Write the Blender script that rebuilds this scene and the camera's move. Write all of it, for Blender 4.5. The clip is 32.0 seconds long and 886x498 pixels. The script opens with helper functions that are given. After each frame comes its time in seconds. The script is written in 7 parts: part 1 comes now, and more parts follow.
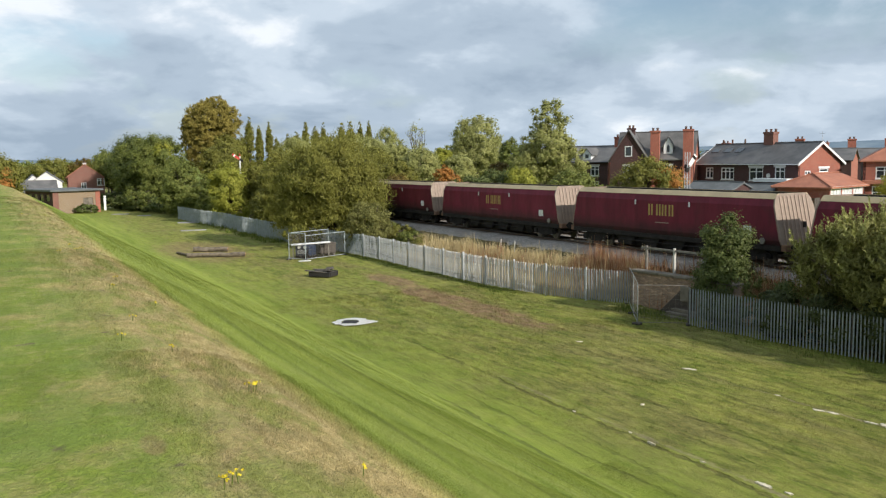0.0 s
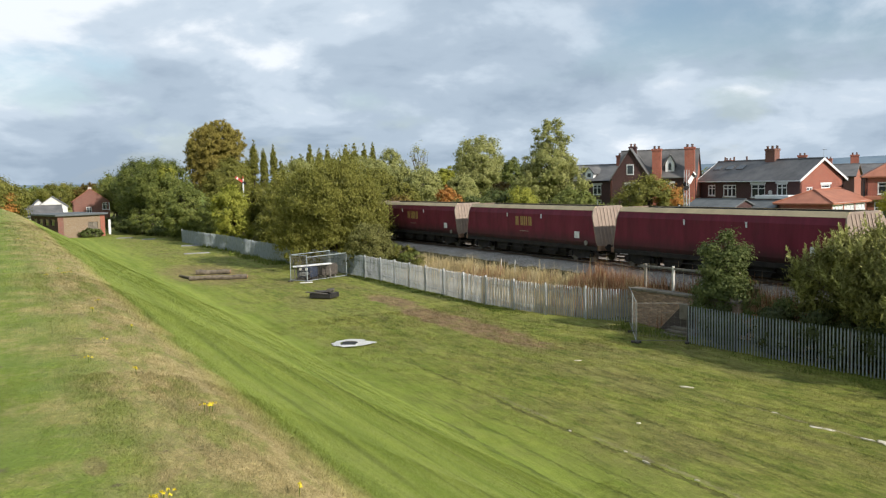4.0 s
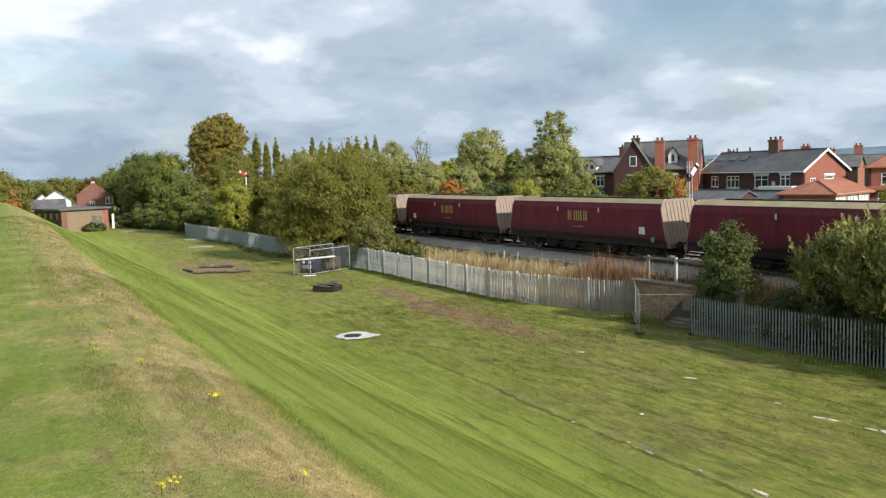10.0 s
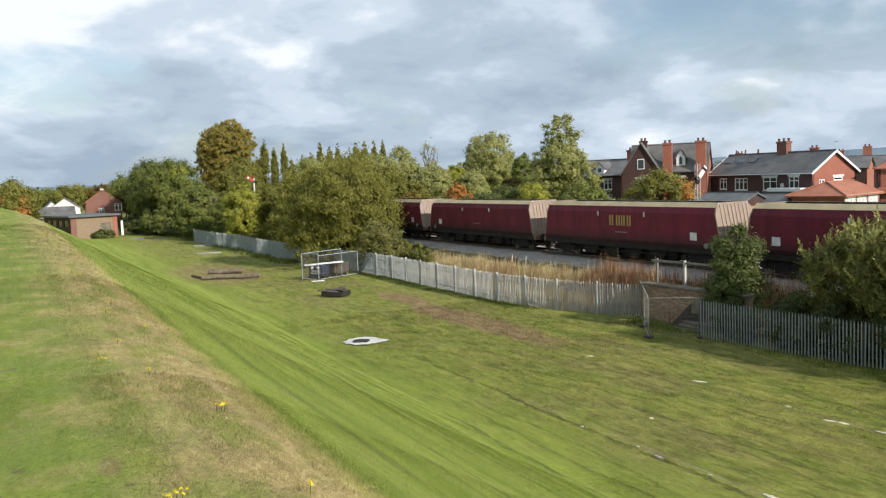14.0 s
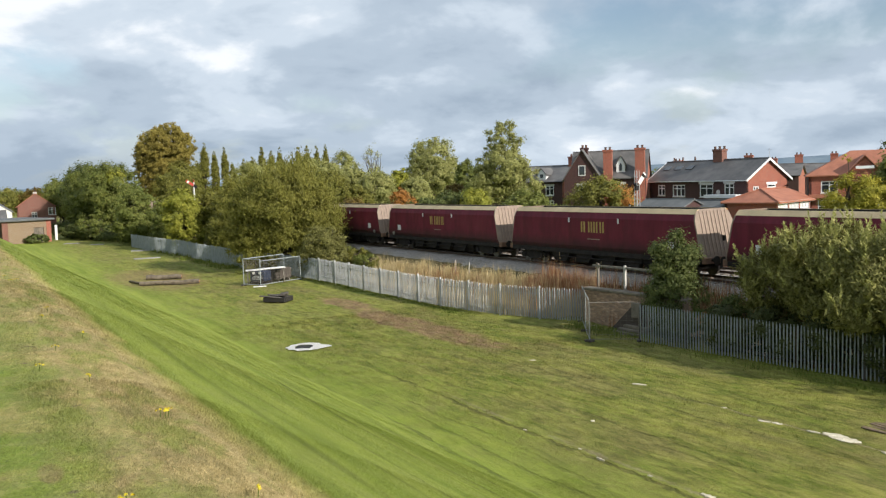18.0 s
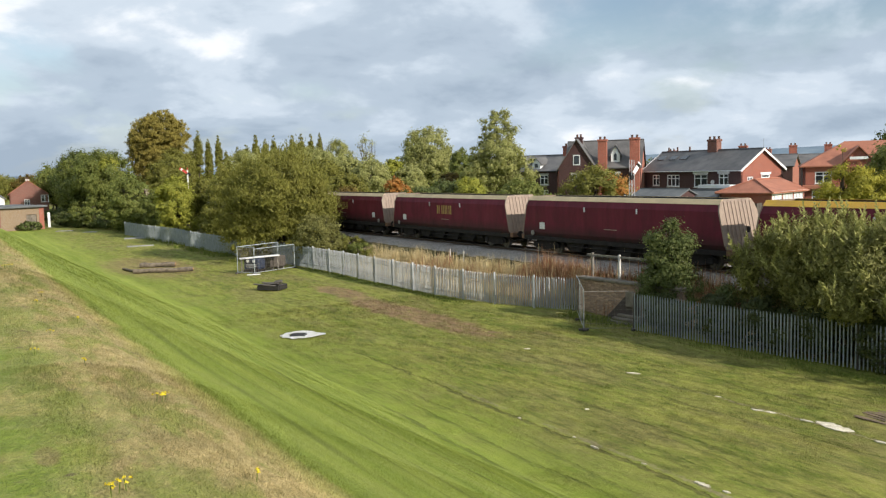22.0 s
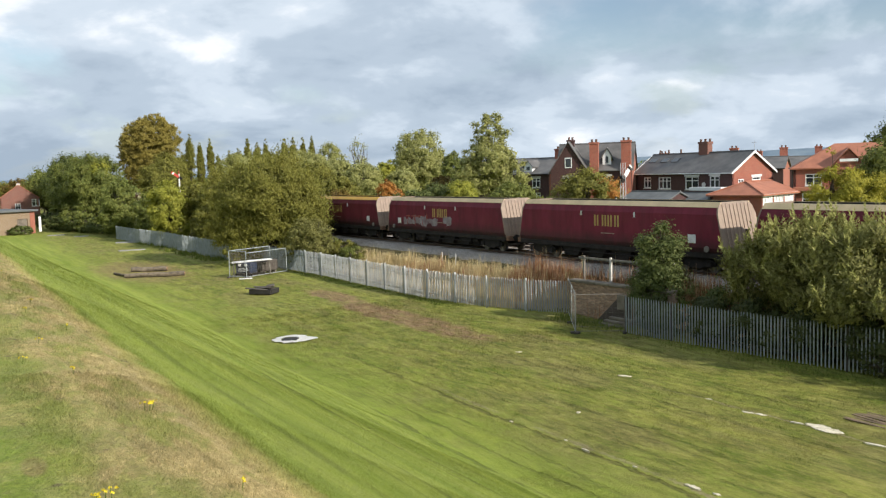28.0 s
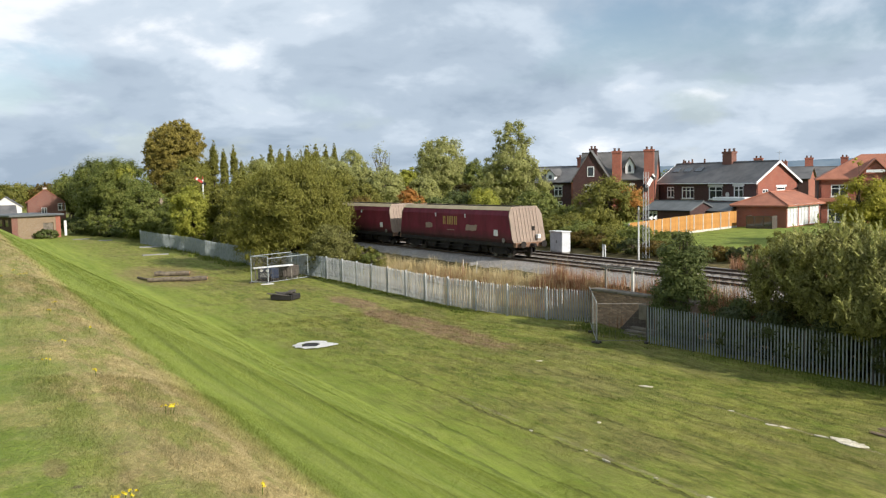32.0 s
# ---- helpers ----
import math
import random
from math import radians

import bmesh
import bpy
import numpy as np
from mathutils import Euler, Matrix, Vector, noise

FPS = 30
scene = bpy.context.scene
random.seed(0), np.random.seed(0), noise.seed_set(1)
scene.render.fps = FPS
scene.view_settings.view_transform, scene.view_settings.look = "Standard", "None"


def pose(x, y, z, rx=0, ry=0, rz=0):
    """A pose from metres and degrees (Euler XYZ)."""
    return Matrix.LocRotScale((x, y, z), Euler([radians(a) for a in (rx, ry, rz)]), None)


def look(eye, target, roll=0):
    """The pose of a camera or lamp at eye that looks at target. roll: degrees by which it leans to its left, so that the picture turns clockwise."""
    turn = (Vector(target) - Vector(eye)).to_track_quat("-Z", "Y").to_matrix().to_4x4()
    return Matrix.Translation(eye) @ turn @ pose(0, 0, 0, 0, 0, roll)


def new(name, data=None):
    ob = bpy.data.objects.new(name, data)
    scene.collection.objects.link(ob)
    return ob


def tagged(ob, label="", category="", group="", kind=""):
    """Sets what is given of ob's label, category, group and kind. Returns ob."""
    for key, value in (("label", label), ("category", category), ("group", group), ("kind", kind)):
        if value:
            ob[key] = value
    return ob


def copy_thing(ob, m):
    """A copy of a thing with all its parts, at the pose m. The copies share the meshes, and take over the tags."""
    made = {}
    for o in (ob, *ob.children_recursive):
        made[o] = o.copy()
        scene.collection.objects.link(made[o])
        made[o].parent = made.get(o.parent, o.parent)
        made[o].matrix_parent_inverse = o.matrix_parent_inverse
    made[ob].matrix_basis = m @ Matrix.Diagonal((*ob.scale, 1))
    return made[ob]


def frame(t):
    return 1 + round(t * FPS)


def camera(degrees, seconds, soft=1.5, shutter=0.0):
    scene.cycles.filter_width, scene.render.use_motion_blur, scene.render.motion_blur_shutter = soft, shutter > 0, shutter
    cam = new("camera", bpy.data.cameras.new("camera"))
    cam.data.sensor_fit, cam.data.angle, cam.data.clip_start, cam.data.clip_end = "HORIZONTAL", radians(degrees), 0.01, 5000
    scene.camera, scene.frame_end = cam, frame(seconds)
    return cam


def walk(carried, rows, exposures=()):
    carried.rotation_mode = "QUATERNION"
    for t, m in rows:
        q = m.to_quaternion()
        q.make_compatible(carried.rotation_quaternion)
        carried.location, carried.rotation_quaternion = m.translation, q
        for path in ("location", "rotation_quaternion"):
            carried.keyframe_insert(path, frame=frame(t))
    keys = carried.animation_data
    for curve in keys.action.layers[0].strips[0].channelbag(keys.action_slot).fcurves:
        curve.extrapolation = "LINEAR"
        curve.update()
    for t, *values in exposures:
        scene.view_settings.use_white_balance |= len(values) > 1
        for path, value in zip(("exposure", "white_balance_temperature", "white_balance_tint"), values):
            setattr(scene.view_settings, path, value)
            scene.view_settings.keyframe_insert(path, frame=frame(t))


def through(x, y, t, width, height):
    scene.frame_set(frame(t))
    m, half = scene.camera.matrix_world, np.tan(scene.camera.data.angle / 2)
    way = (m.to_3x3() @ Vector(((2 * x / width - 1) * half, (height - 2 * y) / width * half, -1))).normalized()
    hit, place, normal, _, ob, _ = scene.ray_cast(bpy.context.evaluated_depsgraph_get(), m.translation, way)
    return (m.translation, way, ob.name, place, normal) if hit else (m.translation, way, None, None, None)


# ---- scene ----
cam = camera(54.0, 32.0, soft=1.25)
# seconds, place in metres, then yaw, pitch and lean in degrees
CAMERA_ROWS = (
    (0, -0.40, 0.12, 6.00, 2.13, -5.97, -0.73),
    (0.5, -0.33, 0.08, 6.02, 1.90, -5.72, -0.14),
    (1, -0.17, 0.01, 6.00, 2.79, -5.62, -0.84),
    (1.5, -0.04, 0.05, 5.95, 2.92, -5.49, 0.28),
    (2, 0.06, 0.05, 6.01, 2.90, -6.23, -0.32),
    (2.5, -0.00, 0.03, 5.97, 2.52, -6.48, -1.53),
    (3, -0.01, 0.00, 6.01, 2.06, -5.93, -1.17),
    (3.5, -0.03, 0.02, 6.00, 2.00, -5.42, -1.27),
    (4, 0.00, 0.06, 6.00, 2.51, -4.63, -1.38),
    (4.5, 0.01, 0.03, 6.02, 3.19, -4.63, -1.43),
    (6.5, 0.01, 0.06, 5.99, 3.73, -4.01, -1.51),
    (7, -0.00, 0.03, 6.02, 3.46, -4.16, -1.02),
    (7.5, 0.01, 0.01, 6.01, 3.52, -4.20, -1.48),
    (8, 0.00, 0.01, 6.00, 3.10, -4.21, -1.11),
    (8.5, 0.03, 0.05, 6.01, 3.01, -4.38, -1.24),
    (9, 0.01, 0.03, 6.02, 3.18, -4.66, -1.25),
    (9.5, 0.01, 0.01, 5.99, 3.01, -4.95, -1.19),
    (10, 0.01, 0.01, 5.99, 2.73, -5.11, -1.65),
    (10.5, 0.01, 0.00, 6.02, 2.78, -4.81, -1.85),
    (11, -0.00, -0.03, 6.04, 2.33, -4.10, -1.63),
    (11.5, 0.02, -0.02, 6.00, 1.86, -3.85, -1.73),
    (12, 0.04, -0.02, 6.00, 1.82, -3.69, -1.94),
    (12.5, 0.05, 0.04, 6.03, 2.26, -4.05, -2.08),
    (13, 0.05, 0.05, 5.98, 3.00, -4.11, -2.36),
    (13.5, 0.04, 0.03, 6.02, 3.13, -4.67, -2.19),
    (15.5, 0.01, 0.01, 6.00, 3.50, -4.92, -2.02),
    (16, 0.01, 0.01, 6.00, 3.37, -4.82, -1.99),
    (16.5, 0.02, -0.04, 6.01, 3.14, -4.78, -1.99),
    (17, -0.04, -0.06, 5.98, 1.81, -4.53, -2.31),
    (17.5, -0.00, 0.00, 5.95, -0.14, -4.48, -2.41),
    (18, -0.00, -0.03, 6.01, -0.51, -4.59, -1.78),
    (18.5, 0.05, 0.08, 5.98, 0.75, -5.06, -2.21),
    (19, 0.03, -0.00, 5.99, 1.29, -5.39, -2.26),
    (19.5, 0.03, -0.00, 5.99, 1.34, -5.07, -2.02),
    (20, 0.02, 0.01, 6.02, 1.65, -5.17, -1.89),
    (20.5, 0.04, 0.00, 5.99, 1.30, -5.16, -1.78),
    (21, -0.02, -0.03, 6.00, 0.83, -5.38, -1.51),
    (21.5, -0.01, -0.04, 5.99, 0.23, -5.50, -1.90),
    (22, -0.04, 0.01, 5.97, -0.89, -5.31, -1.51),
    (22.5, -0.01, 0.02, 5.98, -1.15, -5.10, -1.62),
    (23, -0.01, -0.02, 5.97, -2.92, -5.11, -1.62),
    (23.5, 0.04, -0.02, 5.98, -4.38, -5.15, -1.56),
    (24, 0.05, -0.06, 6.02, -3.67, -5.12, -2.15),
    (24.5, 0.04, -0.05, 5.98, -3.55, -5.00, -2.42),
    (25, 0.00, -0.04, 6.00, -3.51, -4.94, -2.47),
    (25.5, 0.07, -0.02, 5.99, -3.12, -5.17, -1.73),
    (26, 0.01, -0.02, 6.03, -2.72, -5.18, -1.78),
    (26.5, 0.01, -0.04, 5.98, -2.03, -4.94, -2.03),
    (28.5, 0.01, -0.03, 6.02, -1.23, -5.18, -1.75),
    (29, 0.00, 0.00, 5.98, -1.22, -4.73, -2.06),
    (29.5, -0.00, -0.03, 6.01, -1.13, -4.50, -1.79),
    (30, 0.02, -0.03, 6.00, -1.40, -4.38, -1.96),
    (30.5, -0.00, -0.00, 5.98, -1.45, -4.27, -2.14),
    (31, -0.01, -0.01, 6.02, -1.47, -4.32, -1.90),
    (31.5, 0.01, -0.03, 5.99, -0.88, -4.48, -1.57),
    (32, 0.00, 0.00, 6.00, 0.00, -4.60, -1.20),
)


def standing(x, y, z, yaw, pitch, lean):
    return pose(x, y, z, 90 + pitch, 0, yaw) @ pose(0, 0, 0, 0, 0, lean)


walk(cam, [(r[0], standing(*r[1:])) for r in CAMERA_ROWS], exposures=[(0, 0.22, 6420, 10.6), (8, 0.25, 6420, 10.8), (14, 0.28, 6450, 11.0), (20, 0.29, 6560, 11.5), (26, 0.36, 6560, 11.5), (32, 0.3, 6500, 11.5)])
# ---- sky and sun ----
SUN_FROM = Vector((0.765, -0.644, 0.0)).normalized()
SUN_UP = radians(27)
sun = new("sun", bpy.data.lights.new("sun", "SUN"))
sun.data.energy, sun.data.angle, sun.data.color = 5.0, radians(0.7), (1.0, 0.94, 0.84)
sun.matrix_world = look(Vector((0, 0, 0)), -(SUN_FROM * math.cos(SUN_UP) + Vector((0, 0, math.sin(SUN_UP)))))


def sky_world():
    w = bpy.data.worlds.new("sky")
    scene.world = w
    w.use_nodes = True
    t = w.node_tree
    t.nodes.clear()
    nd, ln = t.nodes.new, t.links.new
    out, bg = nd("ShaderNodeOutputWorld"), nd("ShaderNodeBackground")
    sky = nd("ShaderNodeTexSky")
    sky.sky_type, sky.sun_disc = "NISHITA", False
    sky.sun_elevation, sky.sun_rotation = SUN_UP, math.atan2(SUN_FROM.x, SUN_FROM.y)
    co = nd("ShaderNodeTexCoord")
    sep = nd("ShaderNodeSeparateXYZ")
    ln(co.outputs["Generated"], sep.inputs[0])

    def maths(op, a, b=None, c=None):
        m = nd("ShaderNodeMath")
        m.operation = op
        for i, v in enumerate((a, b, c)):
            if v is None:
                continue
            if isinstance(v, (int, float)):
                m.inputs[i].default_value = v
            else:
                ln(v, m.inputs[i])
        return m.outputs[0]

    # the cloud deck as a flat layer seen in perspective
    up = maths("ADD", maths("MAXIMUM", sep.outputs[2], 0.0), 0.36)
    px, py = maths("DIVIDE", sep.outputs[0], up), maths("DIVIDE", sep.outputs[1], up)
    comb = nd("ShaderNodeCombineXYZ")
    ln(px, comb.inputs[0]), ln(py, comb.inputs[1])

    below = nd("ShaderNodeVectorMath")
    below.operation = "SCALE"
    below.inputs["Scale"].default_value = 1.06
    ln(comb.outputs[0], below.inputs[0])
    lower = below.outputs[0]

    def fog(scale, detail, rough, off, dist=0.0, at=None):
        mp = nd("ShaderNodeMapping")
        mp.inputs["Location"].default_value = off
        ln(at if at is not None else comb.outputs[0], mp.inputs[0])
        n = nd("ShaderNodeTexNoise")
        n.inputs["Scale"].default_value, n.inputs["Detail"].default_value = scale, detail
        n.inputs["Roughness"].default_value, n.inputs["Distortion"].default_value = rough, dist
        ln(mp.outputs[0], n.inputs["Vector"])
        return n.outputs["Fac"]

    def ramp(fac, stops, interp="EASE"):
        r = nd("ShaderNodeValToRGB")
        r.color_ramp.interpolation = interp
        el = r.color_ramp.elements
        while len(el) < len(stops):
            el.new(0.5)
        for e, (p, c) in zip(el, stops):
            e.position, e.color = p, (*c, 1)
        ln(fac, r.inputs[0])
        return r.outputs[0]

    haze = maths("SUBTRACT", 1.0, maths("MULTIPLY", maths("MAXIMUM", sep.outputs[2], 0.0), 6.0))
    cover = ramp(fog(1.1, 10, 0.55, (3.1, 0.4, 0), 0.2), [(0.33, (0, 0, 0)), (0.47, (1, 1, 1))])
    puff = maths("ADD", maths("MULTIPLY", fog(1.2, 6, 0.5, (4.6, 2.3, 3), 0.2), 0.5), maths("MULTIPLY", fog(3.4, 9, 0.55, (5.2, 1.7, 1), 0.3), 0.5))
    # sunlit heads and grey undersides: the deck compared with itself a little lower down
    puff = maths("ADD", puff, maths("MULTIPLY", maths("SUBTRACT", fog(4.2, 6, 0.5, (5.2, 1.7, 1), 0.2, lower), fog(4.2, 6, 0.5, (5.2, 1.7, 1), 0.2)), 0.2))
    puff = maths("ADD", puff, maths("MULTIPLY", maths("SUBTRACT", fog(1.9, 6, 0.5, (1.4, 6.1, 2), 0.1, lower), fog(1.9, 6, 0.5, (1.4, 6.1, 2), 0.1)), 0.3))
    # one brighter bank of cloud low in the north-west
    aim = Vector((-0.45, 0.876, 0.235)).normalized()
    near = maths("ADD", maths("ADD", maths("MULTIPLY", sep.outputs[0], aim.x), maths("MULTIPLY", sep.outputs[1], aim.y)), maths("MULTIPLY", sep.outputs[2], aim.z))
    puff = maths("ADD", puff, maths("MULTIPLY", maths("POWER", maths("MAXIMUM", near, 0.0), 60.0), 0.12))
    # greyer towards the horizon
    puff = maths("SUBTRACT", puff, maths("MULTIPLY", maths("MAXIMUM", haze, 0.0), 0.1))
    shade = ramp(puff,
                 [(0.34, (0.31, 0.39, 0.48)), (0.45, (0.402, 0.488, 0.578)), (0.54, (0.535, 0.621, 0.705)), (0.64, (0.80, 0.845, 0.885))])
    mixsky = nd("ShaderNodeMix")
    mixsky.data_type = "RGBA"
    gain = nd("ShaderNodeVectorMath")
    gain.operation = "SCALE"
    gain.inputs["Scale"].default_value = 0.1
    ln(sky.outputs[0], gain.inputs[0])
    ln(maths("MAXIMUM", cover, haze), mixsky.inputs["Factor"])
    ln(gain.outputs[0], mixsky.inputs["A"])
    ln(shade, mixsky.inputs["B"])
    ln(mixsky.outputs["Result"], bg.inputs[0])
    bg.inputs[1].default_value = 1.0
    ln(bg.outputs[0], out.inputs[0])


sky_world()
# ---- materials ----
MATS = {}


class Nodes:
    """A small builder for node materials."""

    def __init__(self, name):
        self.m = bpy.data.materials.new(name)
        self.m.use_nodes = True
        self.t = self.m.node_tree
        self.b = self.t.nodes["Principled BSDF"]
        self.co = self.t.nodes.new("ShaderNodeTexCoord")
        MATS[name] = self.m

    def nd(self, kind, **kw):
        n = self.t.nodes.new("ShaderNode" + kind)
        for k, v in kw.items():
            n.inputs[k.replace("_", " ")].default_value = v
        return n

    def ln(self, a, b):
        self.t.links.new(a, b)

    def vec(self, scale=(1, 1, 1), turn=0.0, world=False):
        mp = self.nd("Mapping")
        mp.inputs["Scale"].default_value = scale
        mp.inputs["Rotation"].default_value = (0, 0, turn)
        if world:
            g = self.nd("NewGeometry")
            self.ln(g.outputs["Position"], mp.inputs[0])
        else:
            self.ln(self.co.outputs["Object"], mp.inputs[0])
        return mp.outputs[0]

    def noise(self, scale, detail=4, rough=0.55, vec=None, dist=0.0):
        n = self.nd("TexNoise", Scale=scale, Detail=detail, Roughness=rough, Distortion=dist)
        self.ln(vec if vec is not None else self.vec(), n.inputs["Vector"])
        return n.outputs["Fac"]

    def ramp(self, fac, stops):
        r = self.nd("ValToRGB")
        el = r.color_ramp.elements
        while len(el) < len(stops):
            el.new(0.5)
        for e, (p, c) in zip(el, stops):
            c = (c, c, c) if isinstance(c, (int, float)) else c
            e.position, e.color = p, (*c, 1)
        self.ln(fac, r.inputs[0])
        return r.outputs[0]

    def mix(self, fac, a, b, blend="MIX"):
        m = self.nd("Mix")
        m.data_type, m.blend_type = "RGBA", blend
        for key, v in (("Factor", fac), ("A", a), ("B", b)):
            if isinstance(v, (int, float)):
                m.inputs[key].default_value = v if key == "Factor" else (v, v, v, 1)
            elif isinstance(v, tuple):
                m.inputs[key].default_value = (*v, 1)
            else:
                self.ln(v, m.inputs[key])
        return m.outputs["Result"]

    def math(self, op, a, b=None, c=None, clamp=False):
        m = self.nd("Math")
        m.operation, m.use_clamp = op, clamp
        for i, v in enumerate((a, b, c)):
            if isinstance(v, (int, float)):
                m.inputs[i].default_value = v
            elif v is not None:
                self.ln(v, m.inputs[i])
        return m.outputs[0]

    def finish(self, color, rough=0.7, metal=0.0, bump=None, height=0.02, spec=0.5):
        if isinstance(color, tuple):
            self.b.inputs["Base Color"].default_value = (*color, 1)
        else:
            self.ln(color, self.b.inputs["Base Color"])
        if isinstance(rough, (int, float)):
            self.b.inputs["Roughness"].default_value = rough
        else:
            self.ln(rough, self.b.inputs["Roughness"])
        self.b.inputs["Metallic"].default_value = metal
        self.b.inputs["Specular IOR Level"].default_value = spec
        if bump is not None:
            bp = self.nd("Bump", Strength=1.0, Distance=height)
            self.ln(bump, bp.inputs["Height"])
            self.ln(bp.outputs[0], self.b.inputs["Normal"])
        return self.m


def worn(name, base, dark, scale=3.0, grain=60.0, rough=0.7, metal=0.0, lo=0.35, hi=0.65, spec=0.4, rand=0.0, bump=0.01):
    """A plain surface with stains at two scales and a fine grain."""
    n = Nodes(name)
    big = n.noise(scale, 6, 0.6)
    fine = n.noise(grain, 3, 0.6)
    c = n.mix(n.ramp(big, [(lo, 0.0), (hi, 1.0)]), dark, base)
    c = n.mix(0.25, c, n.ramp(fine, [(0.3, 0.35), (0.7, 1.0)]), "MULTIPLY")
    if rand:
        oi = n.nd("ObjectInfo")
        c = n.mix(1.0, c, n.ramp(oi.outputs["Random"], [(0.0, 1.0 - rand), (1.0, 1.0)]), "MULTIPLY")
    return n.finish(c, rough, metal, fine, bump, spec)


def leaf_mat(name, stops, through=0.36):
    """Leaves: colour varies leaf by leaf and clump by clump, light passes through."""
    n = Nodes(name)
    g = n.nd("NewGeometry")
    per = n.math("ADD", n.math("MULTIPLY", g.outputs["Random Per Island"], 0.42), n.math("MULTIPLY", n.noise(0.6, 3, 0.6), 0.7))
    c = n.ramp(per, stops)
    n.finish(c, 0.6, 0.0, None, spec=0.25)
    tr = n.nd("BsdfTranslucent")
    n.ln(c, tr.inputs["Color"])
    mx = n.nd("MixShader")
    mx.inputs[0].default_value = through
    out = n.t.nodes["Material Output"]
    n.ln(n.b.outputs[0], mx.inputs[1]), n.ln(tr.outputs[0], mx.inputs[2]), n.ln(mx.outputs[0], out.inputs[0])
    return n.m


leaf_mat("leaf_green", [(0.2, (0.085, 0.107, 0.024)), (0.55, (0.16, 0.187, 0.042)), (0.9, (0.275, 0.285, 0.075))])
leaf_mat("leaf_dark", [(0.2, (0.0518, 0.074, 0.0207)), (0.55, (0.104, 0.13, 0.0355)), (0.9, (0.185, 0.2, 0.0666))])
leaf_mat("leaf_olive", [(0.2, (0.1, 0.101, 0.02)), (0.55, (0.187, 0.185, 0.036)), (0.9, (0.305, 0.285, 0.064))])
leaf_mat("leaf_lime", [(0.2, (0.165, 0.185, 0.026)), (0.55, (0.29, 0.3, 0.045)), (0.9, (0.44, 0.42, 0.07))])
# ivy and bramble leaves, dark enough to hold the shade behind the palisade
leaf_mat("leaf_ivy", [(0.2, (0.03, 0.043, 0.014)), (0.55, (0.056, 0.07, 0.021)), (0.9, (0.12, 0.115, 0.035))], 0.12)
leaf_mat("leaf_gold", [(0.2, (0.165, 0.135, 0.03)), (0.55, (0.27, 0.222, 0.05)), (0.9, (0.39, 0.32, 0.08))])
leaf_mat("leaf_rust", [(0.2, (0.26, 0.11, 0.025)), (0.55, (0.42, 0.19, 0.045)), (0.9, (0.52, 0.28, 0.08))])
leaf_mat("leaf_brown", [(0.2, (0.0777, 0.0555, 0.0133)), (0.55, (0.144, 0.0999, 0.0222)), (0.9, (0.222, 0.155, 0.0333))])
leaf_mat("leaf_willow", [(0.2, (0.085, 0.086, 0.024)), (0.55, (0.182, 0.18, 0.05)), (0.9, (0.345, 0.325, 0.115))])
leaf_mat("leaf_acacia", [(0.2, (0.2, 0.2, 0.026)), (0.55, (0.34, 0.315, 0.04)), (0.9, (0.5, 0.44, 0.07))])
leaf_mat("leaf_tip", [(0.2, (0.198, 0.207, 0.054)), (0.55, (0.333, 0.333, 0.104)), (0.9, (0.504, 0.477, 0.189))])
# background leaves, paled to paint in the haze of distance
leaf_mat("leaf_far", [(0.2, (0.208, 0.22, 0.068)), (0.55, (0.308, 0.316, 0.104)), (0.9, (0.416, 0.4, 0.16))])
leaf_mat("grass_blade", [(0.15, (0.06, 0.09, 0.014)), (0.5, (0.11, 0.15, 0.022)), (0.85, (0.23, 0.24, 0.06))], 0.2)
leaf_mat("reed_tan", [(0.15, (0.36, 0.28, 0.14)), (0.5, (0.56, 0.45, 0.24)), (0.9, (0.74, 0.62, 0.38))], 0.4)
leaf_mat("dock_red", [(0.15, (0.13, 0.055, 0.028)), (0.5, (0.3, 0.14, 0.065)), (0.9, (0.5, 0.34, 0.22))], 0.2)
leaf_mat("flower_yellow", [(0.2, (0.550, 0.420, 0.020)), (0.9, (0.800, 0.660, 0.040))], 0.2)
worn("log_bark", (0.2, 0.165, 0.12), (0.09, 0.072, 0.054), 3, 24, 0.9, bump=0.03)
worn("bark", (0.11, 0.085, 0.06), (0.05, 0.04, 0.03), 4, 30, 0.9, bump=0.03)


def maroon():
    n = Nodes("wagon_maroon")
    s = n.nd("SeparateXYZ")
    n.ln(n.co.outputs["Object"], s.inputs[0])
    oi = n.nd("ObjectInfo")
    streak = n.noise(1.0, 5, 0.6, n.vec((1.6, 1.0, 0.35)))
    patch = n.noise(0.6, 5, 0.6)
    c = n.mix(n.ramp(streak, [(0.35, 0.0), (0.7, 1.0)]), (0.112, 0.0125, 0.024), (0.18, 0.021, 0.04))
    c = n.mix(n.ramp(patch, [(0.5, 0.0), (0.75, 0.55)]), c, (0.06, 0.03, 0.03))
    # road dirt thrown up from the track along the foot of the side
    low = n.math("SUBTRACT", 1.0, n.math("DIVIDE", n.math("SUBTRACT", s.outputs[2], 1.0), 0.9), clamp=True)
    dirt = n.math("MULTIPLY", low, n.math("ADD", n.noise(2.2, 5, 0.65), 0.5), clamp=True)
    c = n.mix(dirt, c, (0.03, 0.02, 0.018))
    c = n.mix(1.0, c, n.ramp(oi.outputs["Random"], [(0, 0.8), (1, 1.1)]), "MULTIPLY")
    n.finish(c, n.ramp(patch, [(0.3, 0.5), (0.7, 0.7)]), 0.0, n.noise(9, 3), 0.006, spec=0.2)


